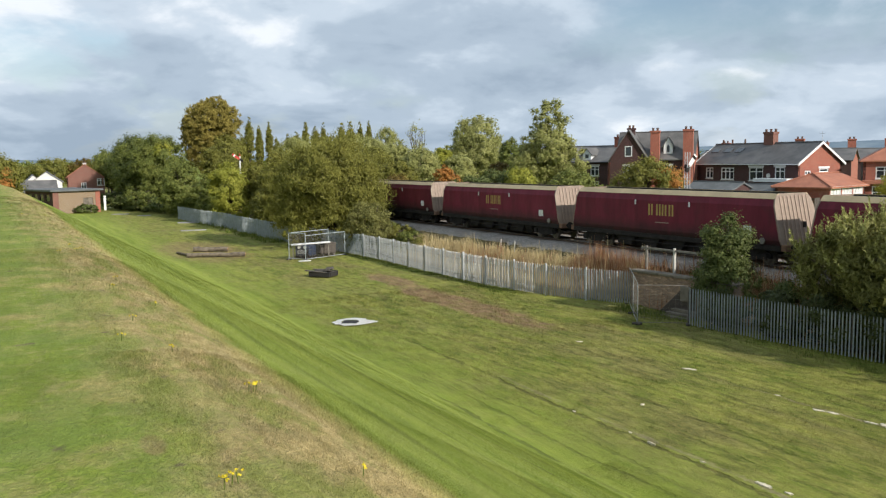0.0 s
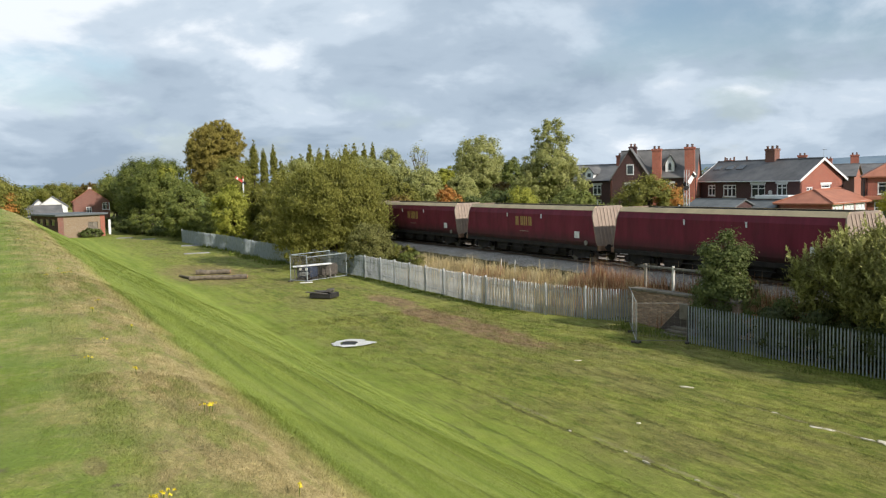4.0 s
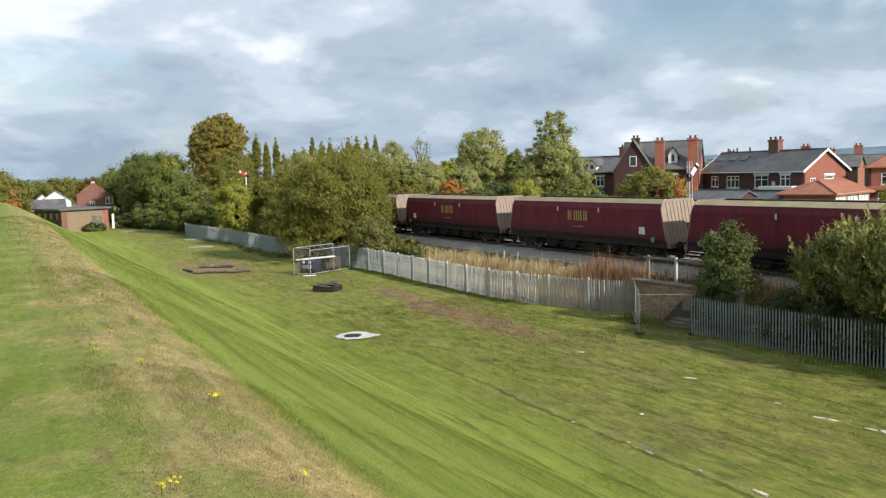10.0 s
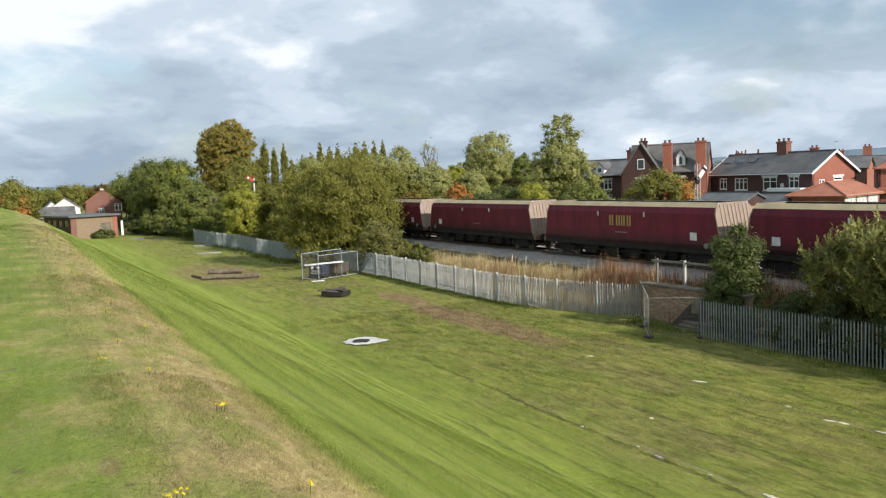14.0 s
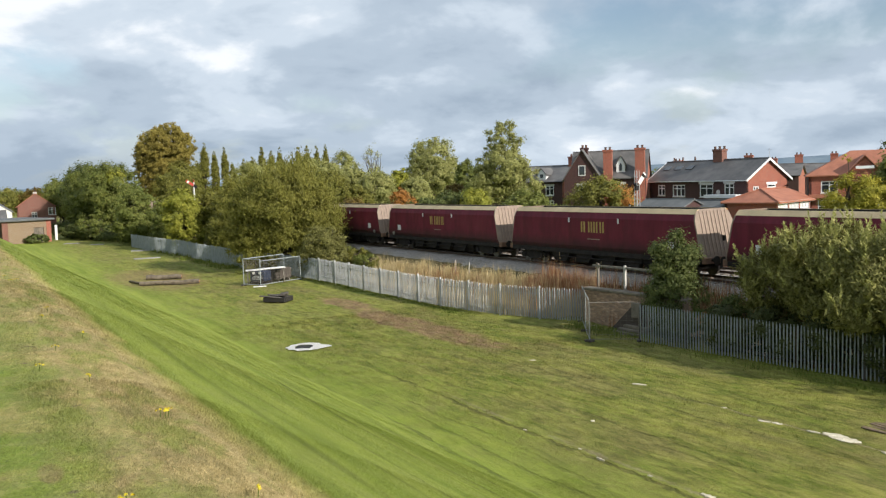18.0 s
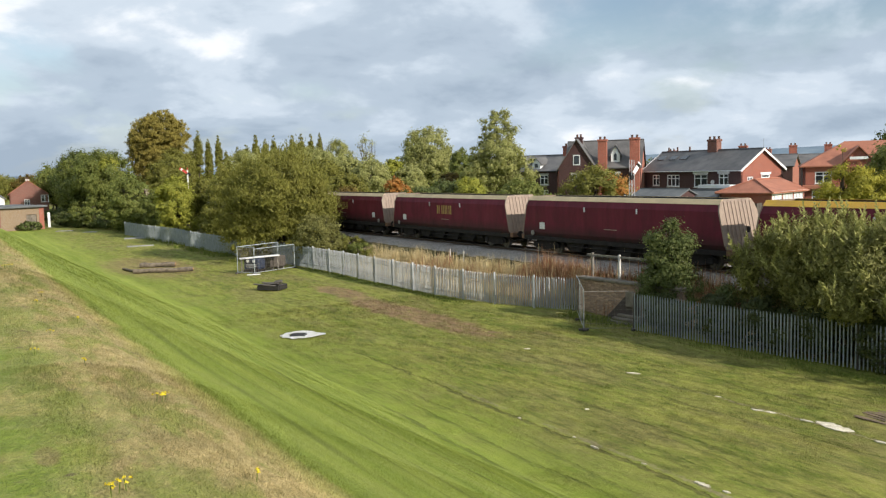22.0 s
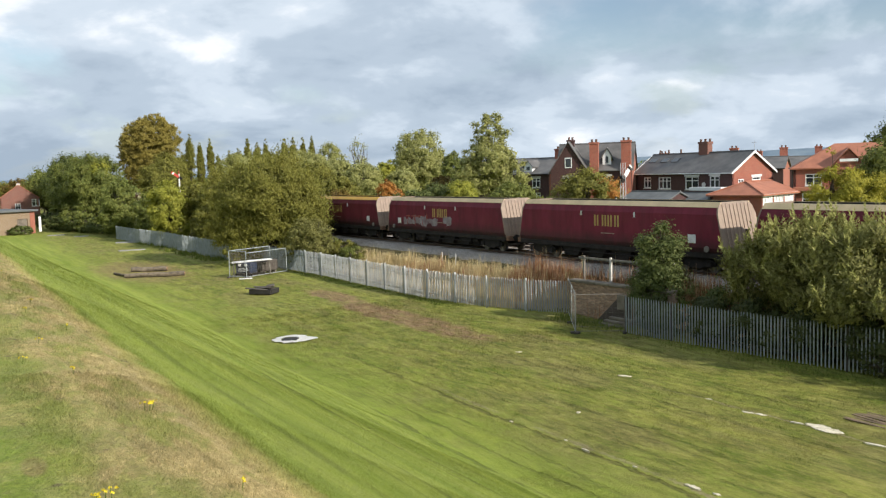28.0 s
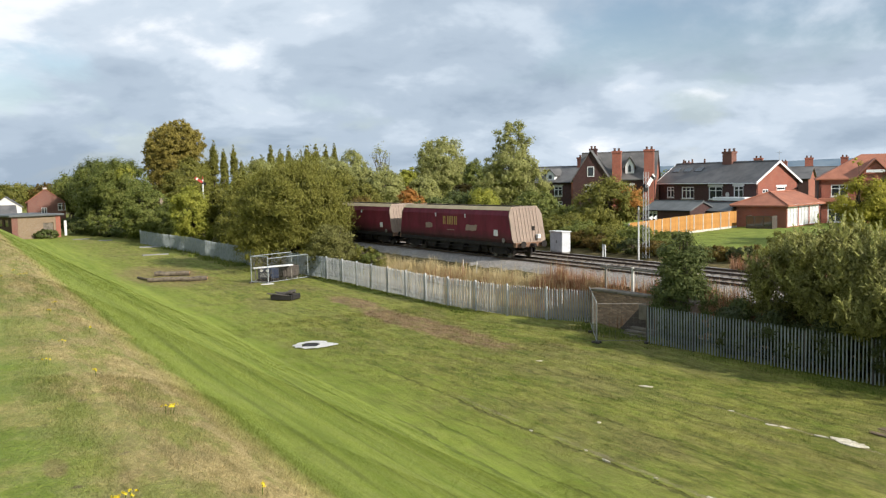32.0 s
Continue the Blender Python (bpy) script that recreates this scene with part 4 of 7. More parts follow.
def palisade(points, label, group, mat, single=True, step=0.155, bay=2.75, lean=0.45, post_front=-0.055, rail=0.018, frame_mat=None, post_top=1.87, wide=1.0):
    """A palisade along a bent line of (x, y): posts, two rails, pales."""
    f = thing("palisade_fence", pose(points[0][0], points[0][1], 0), label, "fence", group)
    org = Vector((points[0][0], points[0][1], 0))
    pts = [Vector((p[0], p[1], 0)) for p in points]
    seg = [(b - a).length for a, b in zip(pts, pts[1:])]
    total = sum(seg)

    def along(s):
        for (a, b), L in zip(zip(pts, pts[1:]), seg):
            if s <= L:
                d = (b - a).normalized()
                return a + d * s, math.degrees(math.atan2(d.y, d.x))
            s -= L
        d = (pts[-1] - pts[-2]).normalized()
        return pts[-1], math.degrees(math.atan2(d.y, d.x))

    pale = None
    joined_v, joined_f = [], []
    tmp = pale_mesh(wide)
    tmp.verts.ensure_lookup_table()
    tmp.verts.index_update()
    base_v = [v.co.copy() for v in tmp.verts]
    base_f = [[v.index for v in fc.verts] for fc in tmp.faces]
    tmp.free()
    s, n = 0.1, 0
    while s < total:
        p, turn = along(s)
        z = float(ground_z(p.x, p.y))
        at = pose(p.x - org.x, p.y - org.y, z + random.uniform(-0.02, 0.015), random.uniform(-lean, lean), random.uniform(-lean, lean), turn)
        if single:
            if pale is None:
                pale = part("pale", pale_mesh(wide), mat, f, at=at)
            else:
                again(pale, at)
        else:
            o = len(joined_v)
            joined_v += [at @ v for v in base_v]
            joined_f += [[i + o for i in fc] for fc in base_f]
        s += step
        n += 1
    if not single:
        me = bpy.data.meshes.new("pale_run")
        me.from_pydata([tuple(v) for v in joined_v], [], joined_f)
        me.materials.append(MATS[mat])
        o = new("pale_run", me)
        o.parent = f
        tagged(o, kind="stuff")
    s, last = 0.0, None
    post = None
    while s <= total + 0.1:
        p, turn = along(min(s, total))
        z = float(ground_z(p.x, p.y))
        at = pose(p.x - org.x, p.y - org.y, z, 0, 0, turn)
        if post is None:
            post = part("post", soft_box(-0.036, 0.036, post_front, 0.075, -0.2, post_top, 0.008), frame_mat or mat, f, at=at)
        else:
            again(post, at)
        here = Vector((p.x - org.x, p.y - org.y, z))
        if last is not None:
            for h in (0.42, 1.42):
                a, b = last + Vector((0, 0, h)), here + Vector((0, 0, h))
                d = (b - a).normalized()
                sd = Vector((-d.y, d.x, 0)) * 0.028
                bm = tube(bmesh.new(), a + sd, b + sd, rail, rail, 4)
                part("rail", bm, frame_mat or mat, f)
        last = here
        s += bay
    return f


# behind the big bushes, round the bend and up to the bridge wall
NEAR_LEFT = [(-9.6, 71.0), (-7.66, 68.2), (-4.6, 62.6), (-1.55, 57.4), (0.0, 54.8), (3.3, 50.5), (5.5, 48.6), (7.84, 46.9)]
FAR_LEFT = [(-41.5, 119.0), (-40.0, 116.7), (-30.0, 102.1), (-21.2, 87.5), (-9.6, 71.0)]
NEAR_RIGHT = [(9.6, 40.9), (12.3, 36.9), (15.2, 32.8), (17.9, 29.2), (22.0, 22.2), (26.2, 14.9)]
palisade(NEAR_LEFT, "galvanised steel palisade fence, sunlit, on the field's edge", "palisade fences", "galvanised")
# right fence: posts and rails coloured dark for the shadow behind the pales
palisade(NEAR_RIGHT, "grey weathered palisade fence under overhanging bushes", "palisade fences", "galvanised_dull", post_front=0.02, rail=0.011, frame_mat="door_dark", post_top=1.7, wide=0.76)
palisade(FAR_LEFT, "long grey palisade fence below the trees", "palisade fences", "galvanised_dull", single=False, post_front=0.02)


def bridge_wall():
    """The low brick wall of the underbridge with stone coping and wing steps."""
    a0, a1, w = -36.6, -29.5, -5.0
    wall = thing("wall_bridge", rail_pose(a0, w, 0.0, 3.9), "low weathered brown brick bridge wall with stone coping", "wall", kind="structure")
    L = a1 - a0
    part("core", boxes((0.0, L, 0.03, 0.42, -2.3, -0.22)), "brick_bridge", wall)
    one = part("brick", soft_box(0, 0.215, 0, 0.1, 0, 0.065, 0.006), "brick_bridge", wall, at=pose(0.0, 0.0, -0.3))
    n, course = 0, 0
    z = -0.3
    while z > -2.1 and n < 640:
        x = 0.0 if course % 2 == 0 else 0.11
        while x < 4.3:
            if not (n == 0):
                again(one, pose(x, random.uniform(-0.006, 0.006), z))
            n += 1
            x += 0.225
        z -= 0.075
        course += 1
    cope = part("coping", soft_box(0, 1.0, -0.08, 0.5, -0.22, -0.08, 0.025), "coping_stone", wall, at=pose(0, 0, 0))
    for i in range(1, 7):
        again(cope, pose(1.012 * i, 0, random.uniform(-0.008, 0.008)))
    # a dark wedge added for the wall's diagonal shadow, by a grey pier, on stone steps
    part("wing", prism([(2.35, -2.05), (4.55, -2.05), (4.55, -0.62), (3.95, -0.62)], -0.32, -0.02), "brick_sooty", wall, "dark sloping wedge that stands for a shadow on the wall")
    part("pier", soft_box(3.95, 4.5, -0.5, -0.33, -1.25, -0.5, 0.02), "coping_stone", wall, "weathered stone pier")
    step = part("wing_step", soft_box(0, 1.7, 0, 0.3, 0, 0.13, 0.02), "coping_stone", wall, at=pose(3.2, -1.1, -2.08))
    for i in range(1, 3):
        again(step, pose(3.2 + 0.12 * i, -1.1 + 0.26 * i, -2.08 + 0.14 * i))


bridge_wall()


def lineside_rail():
    f = thing("post_and_rail_fence", rail_pose(-36.8, -3.95, 0.0, 3.9), "old pale post and rail fence above the bridge wall", "fence")
    for i, x in enumerate((0.2, 2.2, 4.3, 6.4)):
        part("post", soft_box(x - 0.06, x + 0.06, -0.06, 0.06, -1.0, 1.12, 0.012), "concrete_pale" if i % 2 else "timber_grey", f)
    part("rail", soft_box(-0.2, 6.6, -0.04, 0.04, 0.93, 1.04, 0.01), "timber_grey", f)


lineside_rail()
# ---- trees and bushes ----
def unit(n, r):
    v = r.normal(size=(n, 3))
    return v / np.linalg.norm(v, axis=1)[:, None]


def leaf_cloud(centres, radii, count, size, r, droop=0.0, long=1.5, squash=0.8, shoot=0.0):
    """Leaves on the shells of many small clumps: one narrow triangle each."""
    area = radii ** 2
    pick = r.choice(len(centres), count, p=area / area.sum())
    d = unit(count, r)
    rad = radii[pick] * np.minimum(np.abs(r.normal(0.66, 0.42, count)), 1.45)
    c = centres[pick] + d * rad[:, None] * np.array([1, 1, squash])
    # facing out of the clump and out of the whole crown
    whole = c - (centres * area[:, None]).sum(0) / area.sum()
    whole /= np.linalg.norm(whole, axis=1)[:, None] + 1e-9
    nrm = d * 0.75 + whole * 0.6 + unit(count, r) * 0.65 + np.array([0, 0, 0.25])
    nrm /= np.linalg.norm(nrm, axis=1)[:, None]
    t = np.cross(nrm, unit(count, r))
    t /= np.linalg.norm(t, axis=1)[:, None] + 1e-9
    t[:, 2] -= droop
    if shoot:         # upright sprays of narrow leaves
        t = t * (1 - shoot) + (d * 0.5 + np.array([0, 0, 1.0])) * shoot + unit(count, r) * 0.25
        t /= np.linalg.norm(t, axis=1)[:, None]
        c = c + t * (radii[pick] * r.random(count) ** 2.5 * 1.1 * shoot)[:, None]
    b = np.cross(nrm, t)
    s = size * r.uniform(0.6, 1.3, count)[:, None]
    return np.stack([c - t * s * long * 0.45 + b * s * 0.48, c - t * s * long * 0.45 - b * s * 0.48, c + t * s * long * 0.6], 1).reshape(-1, 3)


def limb(bm, p0, p1, r0, r1, r, bends=3):
    p0, p1 = Vector(p0), Vector(p1)
    last, lr = p0, r0
    for i in range(1, bends + 1):
        f = i / bends
        p = p0.lerp(p1, f)
        if i < bends:
            k = (p1 - p0).length * 0.06
            p = p + Vector((r.uniform(-k, k), r.uniform(-k, k), r.uniform(-k, k) * 0.5))
        rr = r0 + (r1 - r0) * f
        tube(bm, last, p, lr, rr, 6, caps=False)
        last, lr = p, rr


def tree(name, label, x, y, height, crowns, leaf, count, size, seed, trunk=0.3, clumps=60, z=None, clump=0.3, fine=0.66, stem_to=0.6, group="", droop=0.0, long=1.5, category="tree", extra=None, shoot=0.0, sprays=None):
    """A tapered trunk with limbs, and a crown of clumps of leaves. crowns: (dx, dy, mid height, half width, half height)."""
    r = np.random.default_rng(seed)
    count, size, clumps = int(count * 2.7), size * fine * 0.94, int(clumps * 2.8)
    z0 = float(ground_z(x, y)) if z is None else z
    t = thing(name, pose(x, y, z0), label, category, group)
    cs, rs = [], []
    weight = np.array([c[3] ** 2 * c[4] for c in crowns]) ** 0.67
    for (dx, dy, mz, hw, hh), wgt in zip(crowns, weight / weight.sum()):
        k = max(5, int(clumps * wgt))
        d = unit(k, r)
        rad = (0.45 + 0.55 * r.random(k) ** 0.4)
        cr = clump * min(hw, hh) * r.uniform(0.4, 1.1, k)
        # an uneven outline: some clumps push out, others sink in
        rad = rad * r.uniform(0.88, 1.08, k)
        cs.append(np.stack([dx + d[:, 0] * rad * (hw - cr * 0.7), dy + d[:, 1] * rad * (hw - cr * 0.7), mz + d[:, 2] * rad * (hh - cr * 0.7)], 1))
        rs.append(cr)
    cs, rs = np.concatenate(cs), np.concatenate(rs)
    bm = bmesh.new()
    top = Vector((crowns[0][0] * 0.5, crowns[0][1] * 0.5, height * stem_to))
    limb(bm, (0, 0, -0.2), top, trunk, trunk * 0.4, random.Random(seed), 4)
    rr = random.Random(seed + 1)
    for i in r.choice(len(cs), min(len(cs), 26), replace=False):
        f = rr.uniform(0.25, 1.0)
        limb(bm, top * f, cs[i], trunk * (0.45 - 0.25 * f), 0.02, rr, 3)
    part("trunk", bm, "bark", t)
    v = leaf_cloud(cs, rs, count, size, r, droop, long, shoot=shoot)
    add_mesh("crown", v, np.arange(len(v)).reshape(-1, 3), leaf, t)
    if sprays:         # young upright shoots standing out of the crown
        n, reach, tip_mat = sprays
        i = r.choice(len(cs), n, p=rs / rs.sum())
        d = unit(n, r)
        d[:, 2] = np.abs(d[:, 2]) * 0.8
        base = cs[i] + d * rs[i][:, None] * 0.7
        ax = d * 0.55 + np.array([0, 0, 0.9]) + unit(n, r) * 0.3
        ax /= np.linalg.norm(ax, axis=1)[:, None]
        ln, k = reach * r.uniform(0.4, 1.2, n), 18
        f = np.tile(np.linspace(0.05, 1, k), (n, 1))
        pos = base[:, None] + ax[:, None] * (f * ln[:, None])[..., None]
        side = np.cross(np.repeat(ax, k, 0), unit(n * k, r))
        side /= np.linalg.norm(side, axis=1)[:, None]
        t_ = np.repeat(ax, k, 0) * 0.75 + side * 0.65
        b_ = np.cross(t_, unit(n * k, r))
        b_ /= np.linalg.norm(b_, axis=1)[:, None]
        sz = (0.2 * (1.15 - 0.6 * f)).reshape(-1, 1) * r.uniform(0.8, 1.25, (n * k, 1))
        p = pos.reshape(-1, 3)
        v = np.stack([p + b_ * sz * 0.24, p - b_ * sz * 0.24, p + t_ * sz], 1).reshape(-1, 3)
        tagged(add_mesh("young_growth", v, np.arange(len(v)).reshape(-1, 3), tip_mat, t, "pale leafy shoots"), "pale leafy shoots", kind="stuff")
    if extra:
        mat2, n2, dx, dy, mz, hw, hh = extra
        k = 12
        d = unit(k, r)
        c2 = np.stack([dx + d[:, 0] * hw * 0.7, dy + d[:, 1] * hw * 0.7, mz + d[:, 2] * hh * 0.7], 1)
        v = leaf_cloud(c2, np.full(k, hw * 0.4), n2, size, r, droop, long)
        add_mesh("turning_leaves", v, np.arange(len(v)).reshape(-1, 3), mat2, t, "orange autumn leaves")
    return t


def woods():
    # the great bush on the railway side of the fence: several stems grown together
    tree("large_bush", "tall rounded olive-green sallow bush behind the palisade", -13.6, 80.8, 11.0,
         [(0, 0, 5.6, 5.2, 5.3), (-2.6, 0.6, 4.6, 4.2, 4.5), (2.4, -0.6, 4.4, 3.4, 4.3), (-0.4, 0, 2.2, 5.9, 2.5)], "leaf_olive", 38000, 0.18, 11, 0.28, 240, clump=0.2, stem_to=0.5, category="bush", group="lineside trees", long=2.3, shoot=0.5)
    tree("large_bush", "olive-green sallow bush beside the white signal", -21.9, 95.6, 9.4,
         [(0, 0, 4.9, 3.0, 4.7), (1.6, -0.4, 3.9, 2.8, 3.9), (0.6, 0, 1.9, 3.6, 2.2)], "leaf_olive", 13000, 0.22, 12, 0.25, 110, clump=0.22, category="bush", group="lineside trees", long=2.0, shoot=0.3)
    tree("willow_bush", "small pale green bush leaning over the fence", -9.3, 72.9, 4.6,
         [(0, 0, 2.6, 1.9, 2.3), (-1.3, 0.4, 1.9, 1.3, 1.8), (1.2, -0.4, 1.7, 1.2, 1.6)], "leaf_willow", 7000, 0.16, 13, 0.1, 60, clump=0.28, category="bush", group="lineside trees", shoot=0.3)
    # left of the signal, along the far fence
    tree("field_maple", "yellow-green young tree behind the far palisade", -31.4, 109.9, 7.8, [(-0.4, 0, 4.5, 2.9, 3.5), (0, 0, 2.1, 2.9, 2.2)], "leaf_lime", 9000, 0.25, 14, 0.2, 80, group="lineside trees", clump=0.24)
    tree("field_maple", "green young tree behind the far palisade", -36.4, 118.2, 6.6, [(0, 0, 3.6, 2.6, 3.1), (0, 0, 1.7, 2.8, 1.9)], "leaf_green", 6000, 0.27, 15, 0.2, 60, group="lineside trees")
    tree("field_maple", "low green bush below the white signal", -25.4, 103.8, 4.2, [(0, 0, 2.2, 2.2, 2.1)], "leaf_olive", 5000, 0.24, 16, 0.15, 45, group="lineside trees")
    tree("field_maple", "olive tree behind the white signal", -42.3, 144.0, 9.9, [(0, 0, 6.2, 4.0, 3.8), (0, 0, 3.2, 4.4, 3.0)], "leaf_olive", 9000, 0.3, 24, 0.25, 80, group="lineside trees", clump=0.24)
    tree("ash_tree", "broad dark green tree at the field's end", -52.6, 142.8, 13.0, [(0, 0, 7.6, 5.3, 5.4), (2.9, -1, 5.2, 4.0, 4.8), (1.0, -1.5, 2.4, 6.6, 2.9)], "leaf_green", 19000, 0.3, 17, 0.35, 130, group="field end trees", clump=0.24, extra=("leaf_lime", 900, 1.6, -2.2, 9.8, 1.8, 1.5))
    tree("ash_tree", "broad green tree at the field's end", -57.0, 146.4, 12.4, [(0, 0, 7.3, 4.4, 5.2), (-1.6, 0, 5.5, 3.3, 4.6), (0.4, -1, 2.4, 5.2, 2.9)], "leaf_green", 16000, 0.3, 18, 0.35, 110, group="field end trees", clump=0.24)
    tree("ash_tree", "lower green tree beside the far palisade", -42.8, 124.6, 8.6, [(0, 0, 4.9, 3.0, 3.6), (0, 0, 2.2, 3.4, 2.4)], "leaf_green", 9000, 0.28, 27, 0.3, 80, group="field end trees", clump=0.26)
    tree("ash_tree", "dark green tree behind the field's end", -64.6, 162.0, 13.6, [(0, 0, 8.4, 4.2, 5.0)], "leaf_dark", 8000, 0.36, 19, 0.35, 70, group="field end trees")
    tree("sycamore", "tall rounded golden-brown autumn tree", -58.5, 191.2, 20.0, [(0.4, 0, 13.6, 6.7, 6.0), (-0.8, 0, 9.6, 5.9, 6.2), (1.0, 0, 15.9, 5.0, 4.2), (0.4, 0, 5.6, 4.0, 4.6)], "leaf_gold", 42000, 0.3, 20, 0.55, 620, clump=0.11, shoot=0.45, long=2.2, group="field end trees")
    tree("sycamore", "green tree below the golden one", -51.0, 178.0, 11.5, [(0, 0, 6.8, 4.0, 4.6)], "leaf_olive", 7000, 0.4, 21, 0.4, 60, group="field end trees")
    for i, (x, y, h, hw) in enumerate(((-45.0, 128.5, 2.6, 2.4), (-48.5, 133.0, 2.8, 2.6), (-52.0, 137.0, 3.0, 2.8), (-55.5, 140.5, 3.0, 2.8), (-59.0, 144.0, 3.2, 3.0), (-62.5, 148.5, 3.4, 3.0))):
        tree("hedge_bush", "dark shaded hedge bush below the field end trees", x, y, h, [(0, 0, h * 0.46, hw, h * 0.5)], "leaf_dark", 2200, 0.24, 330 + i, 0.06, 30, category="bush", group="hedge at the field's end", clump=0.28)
    # scrub between the signal and the train
    for i, (x, y, h, hw) in enumerate(((-33.6, 121.2, 7.6, 2.0), (-28.6, 112.6, 6.6, 1.9), (-25.6, 107.6, 6.4, 1.9), (-36.6, 126.6, 8.0, 2.1), (-22.6, 102.2, 6.0, 1.9))):
        tree("lineside_scrub", "tall olive scrub close beside the track", x, y, h, [(0, 0, h * 0.6, hw, h * 0.4), (0, 0, h * 0.28, hw, h * 0.3)], "leaf_olive", 5200, 0.26, 300 + i, 0.12, 50, group="lineside trees", clump=0.3)
    # poplars on the skyline
    for i, (x, y, top) in enumerate(((-65.0, 249.7, 18.9), (-62.3, 250.4, 16.6), (-59.5, 251.0, 17.4), (-66.9, 249.3, 13.8), (-57.5, 251.5, 13.1), (-49.3, 253.2, 17.5), (-46.6, 253.7, 16.4), (-44.3, 254.1, 16.9), (-39.0, 255.0, 17.3), (-36.6, 255.3, 17.3), (-33.8, 255.7, 17.2), (-31.2, 256.0, 17.5), (-51.9, 252.7, 14.6), (-54.4, 252.3, 13.8))):
        wide = 1.75 if i % 3 == 0 else 1.35
        tree("poplar", "slender upright olive poplar on the skyline", x, y, top, [(0, 0, top * 0.45, wide, top * 0.4), (0, 0, top * 0.68, wide * 0.8, top * 0.24), (0, 0, top * 0.84, wide * 0.5, top * 0.16)], "leaf_olive", 4600, 0.36, 30 + i, 0.2, 90, z=0.0, clump=0.42, shoot=0.4, stem_to=0.9, group="skyline poplars")
    # behind the train, from the bush to the villas
    spots = ((-38, 185, 11.5, 5.0, "leaf_far"), (-30, 180, 11, 5.0, "leaf_far"), (-19.7, 188.9, 13.2, 3.9, "leaf_far"), (-25.0, 187, 12.0, 3.8, "leaf_far"), (-18.2, 148.8, 10.0, 3.4, "leaf_far"),
             (-12.5, 134.3, 8.6, 3.6, "leaf_far"), (-15.6, 130, 8.0, 3.2, "leaf_olive"), (-8.0, 124.7, 7.4, 2.9, "leaf_far"), (-16.0, 112, 6.6, 3.0, "leaf_far"), (-10.8, 116, 5.6, 2.8, "leaf_olive"), (-5.3, 139.8, 8.0, 1.7, "leaf_lime"), (-2.6, 128, 6.4, 2.6, "leaf_far"),
             (2.9, 114.8, 5.2, 1.9, "leaf_brown"), (5.1, 129.8, 8.6, 2.1, "leaf_green"), (-22, 128, 8.0, 3.4, "leaf_far"), (7.4, 134, 8.0, 3.0, "leaf_green"))
    for i, (x, y, h, hw, leaf) in enumerate(spots):
        tree("woodland_tree", "mixed green woodland tree behind the railway", x, y, h, [(0, 0, h * 0.6, hw, h * 0.4), (hw * 0.5, 0, h * 0.4, hw * 0.7, h * 0.34)], leaf, 6500, 0.3, 50 + i, 0.25, 70, clump=0.26, group="woodland behind the line")
    tree("bare_tree", "thin half-bare grey-green tree", -9.2, 134.6, 11.7, [(0, 0, 8.8, 2.0, 2.9), (-0.6, 0, 6.0, 1.8, 2.4)], "leaf_far", 420, 0.22, 70, 0.2, 34, group="woodland behind the line")
    tree("oak", "broad rounded green oak", 0.0, 150, 13.2, [(0, 0, 8.6, 4.9, 4.8), (-1.2, 0, 5.4, 5.0, 3.8), (1.8, 0, 6.0, 4.0, 3.8)], "leaf_far", 16000, 0.3, 71, 0.4, 150, clump=0.2, group="woodland behind the line")
    tree("poplar_tall", "tall open-topped yellow-green tree", 9.0, 110, 13.2, [(0, 0, 10.3, 2.6, 2.9), (-0.2, 0, 6.6, 3.7, 3.5), (2.2, 0, 4.4, 2.9, 3.4), (-2.4, 0, 4.4, 2.9, 3.2)], "leaf_far", 15000, 0.27, 72, 0.35, 150, clump=0.22, group="woodland behind the line")
    tree("lime_bush", "bright light green bush", 4.5, 94.5, 5.0, [(0, 0, 2.7, 1.9, 2.3)], "leaf_lime", 4500, 0.24, 73, 0.12, 40, category="bush", group="bushes behind the line")
    tree("autumn_bush", "rusty orange autumn bush", -4.2, 109, 5.0, [(0, 0, 2.9, 1.5, 2.0), (1.2, 0, 2.4, 1.2, 1.5)], "leaf_rust", 3000, 0.24, 74, 0.1, 30, category="bush", group="bushes behind the line")
    for i, (x, y, h, hw, leaf) in enumerate(((-9.5, 99, 4.6, 2.6, "leaf_brown"), (-0.8, 92, 4.2, 2.6, "leaf_dark"), (9.4, 88, 4.6, 2.8, "leaf_green"), (-14, 104, 5.2, 3.2, "leaf_green"), (12.6, 84, 3.2, 2.2, "leaf_green"), (2.2, 97, 5.0, 2.6, "leaf_dark"))):
        tree("lineside_bush", "low dense bush beyond the tracks", x, y, h, [(0, 0, h * 0.5, hw, h * 0.48)], leaf, 4200, 0.24, 80 + i, 0.1, 45, category="bush", group="bushes behind the line")
    tree("rowan", "garden tree turning orange before the villa", 15.1, 78.5, 5.4, [(0, 0, 3.3, 3.5, 2.4), (-0.8, 0, 1.8, 3.5, 1.8)], "leaf_olive", 10500, 0.22, 90, 0.2, 80, group="garden trees", extra=("leaf_rust", 1600, 1.5, -1.6, 3.4, 1.5, 1.3))
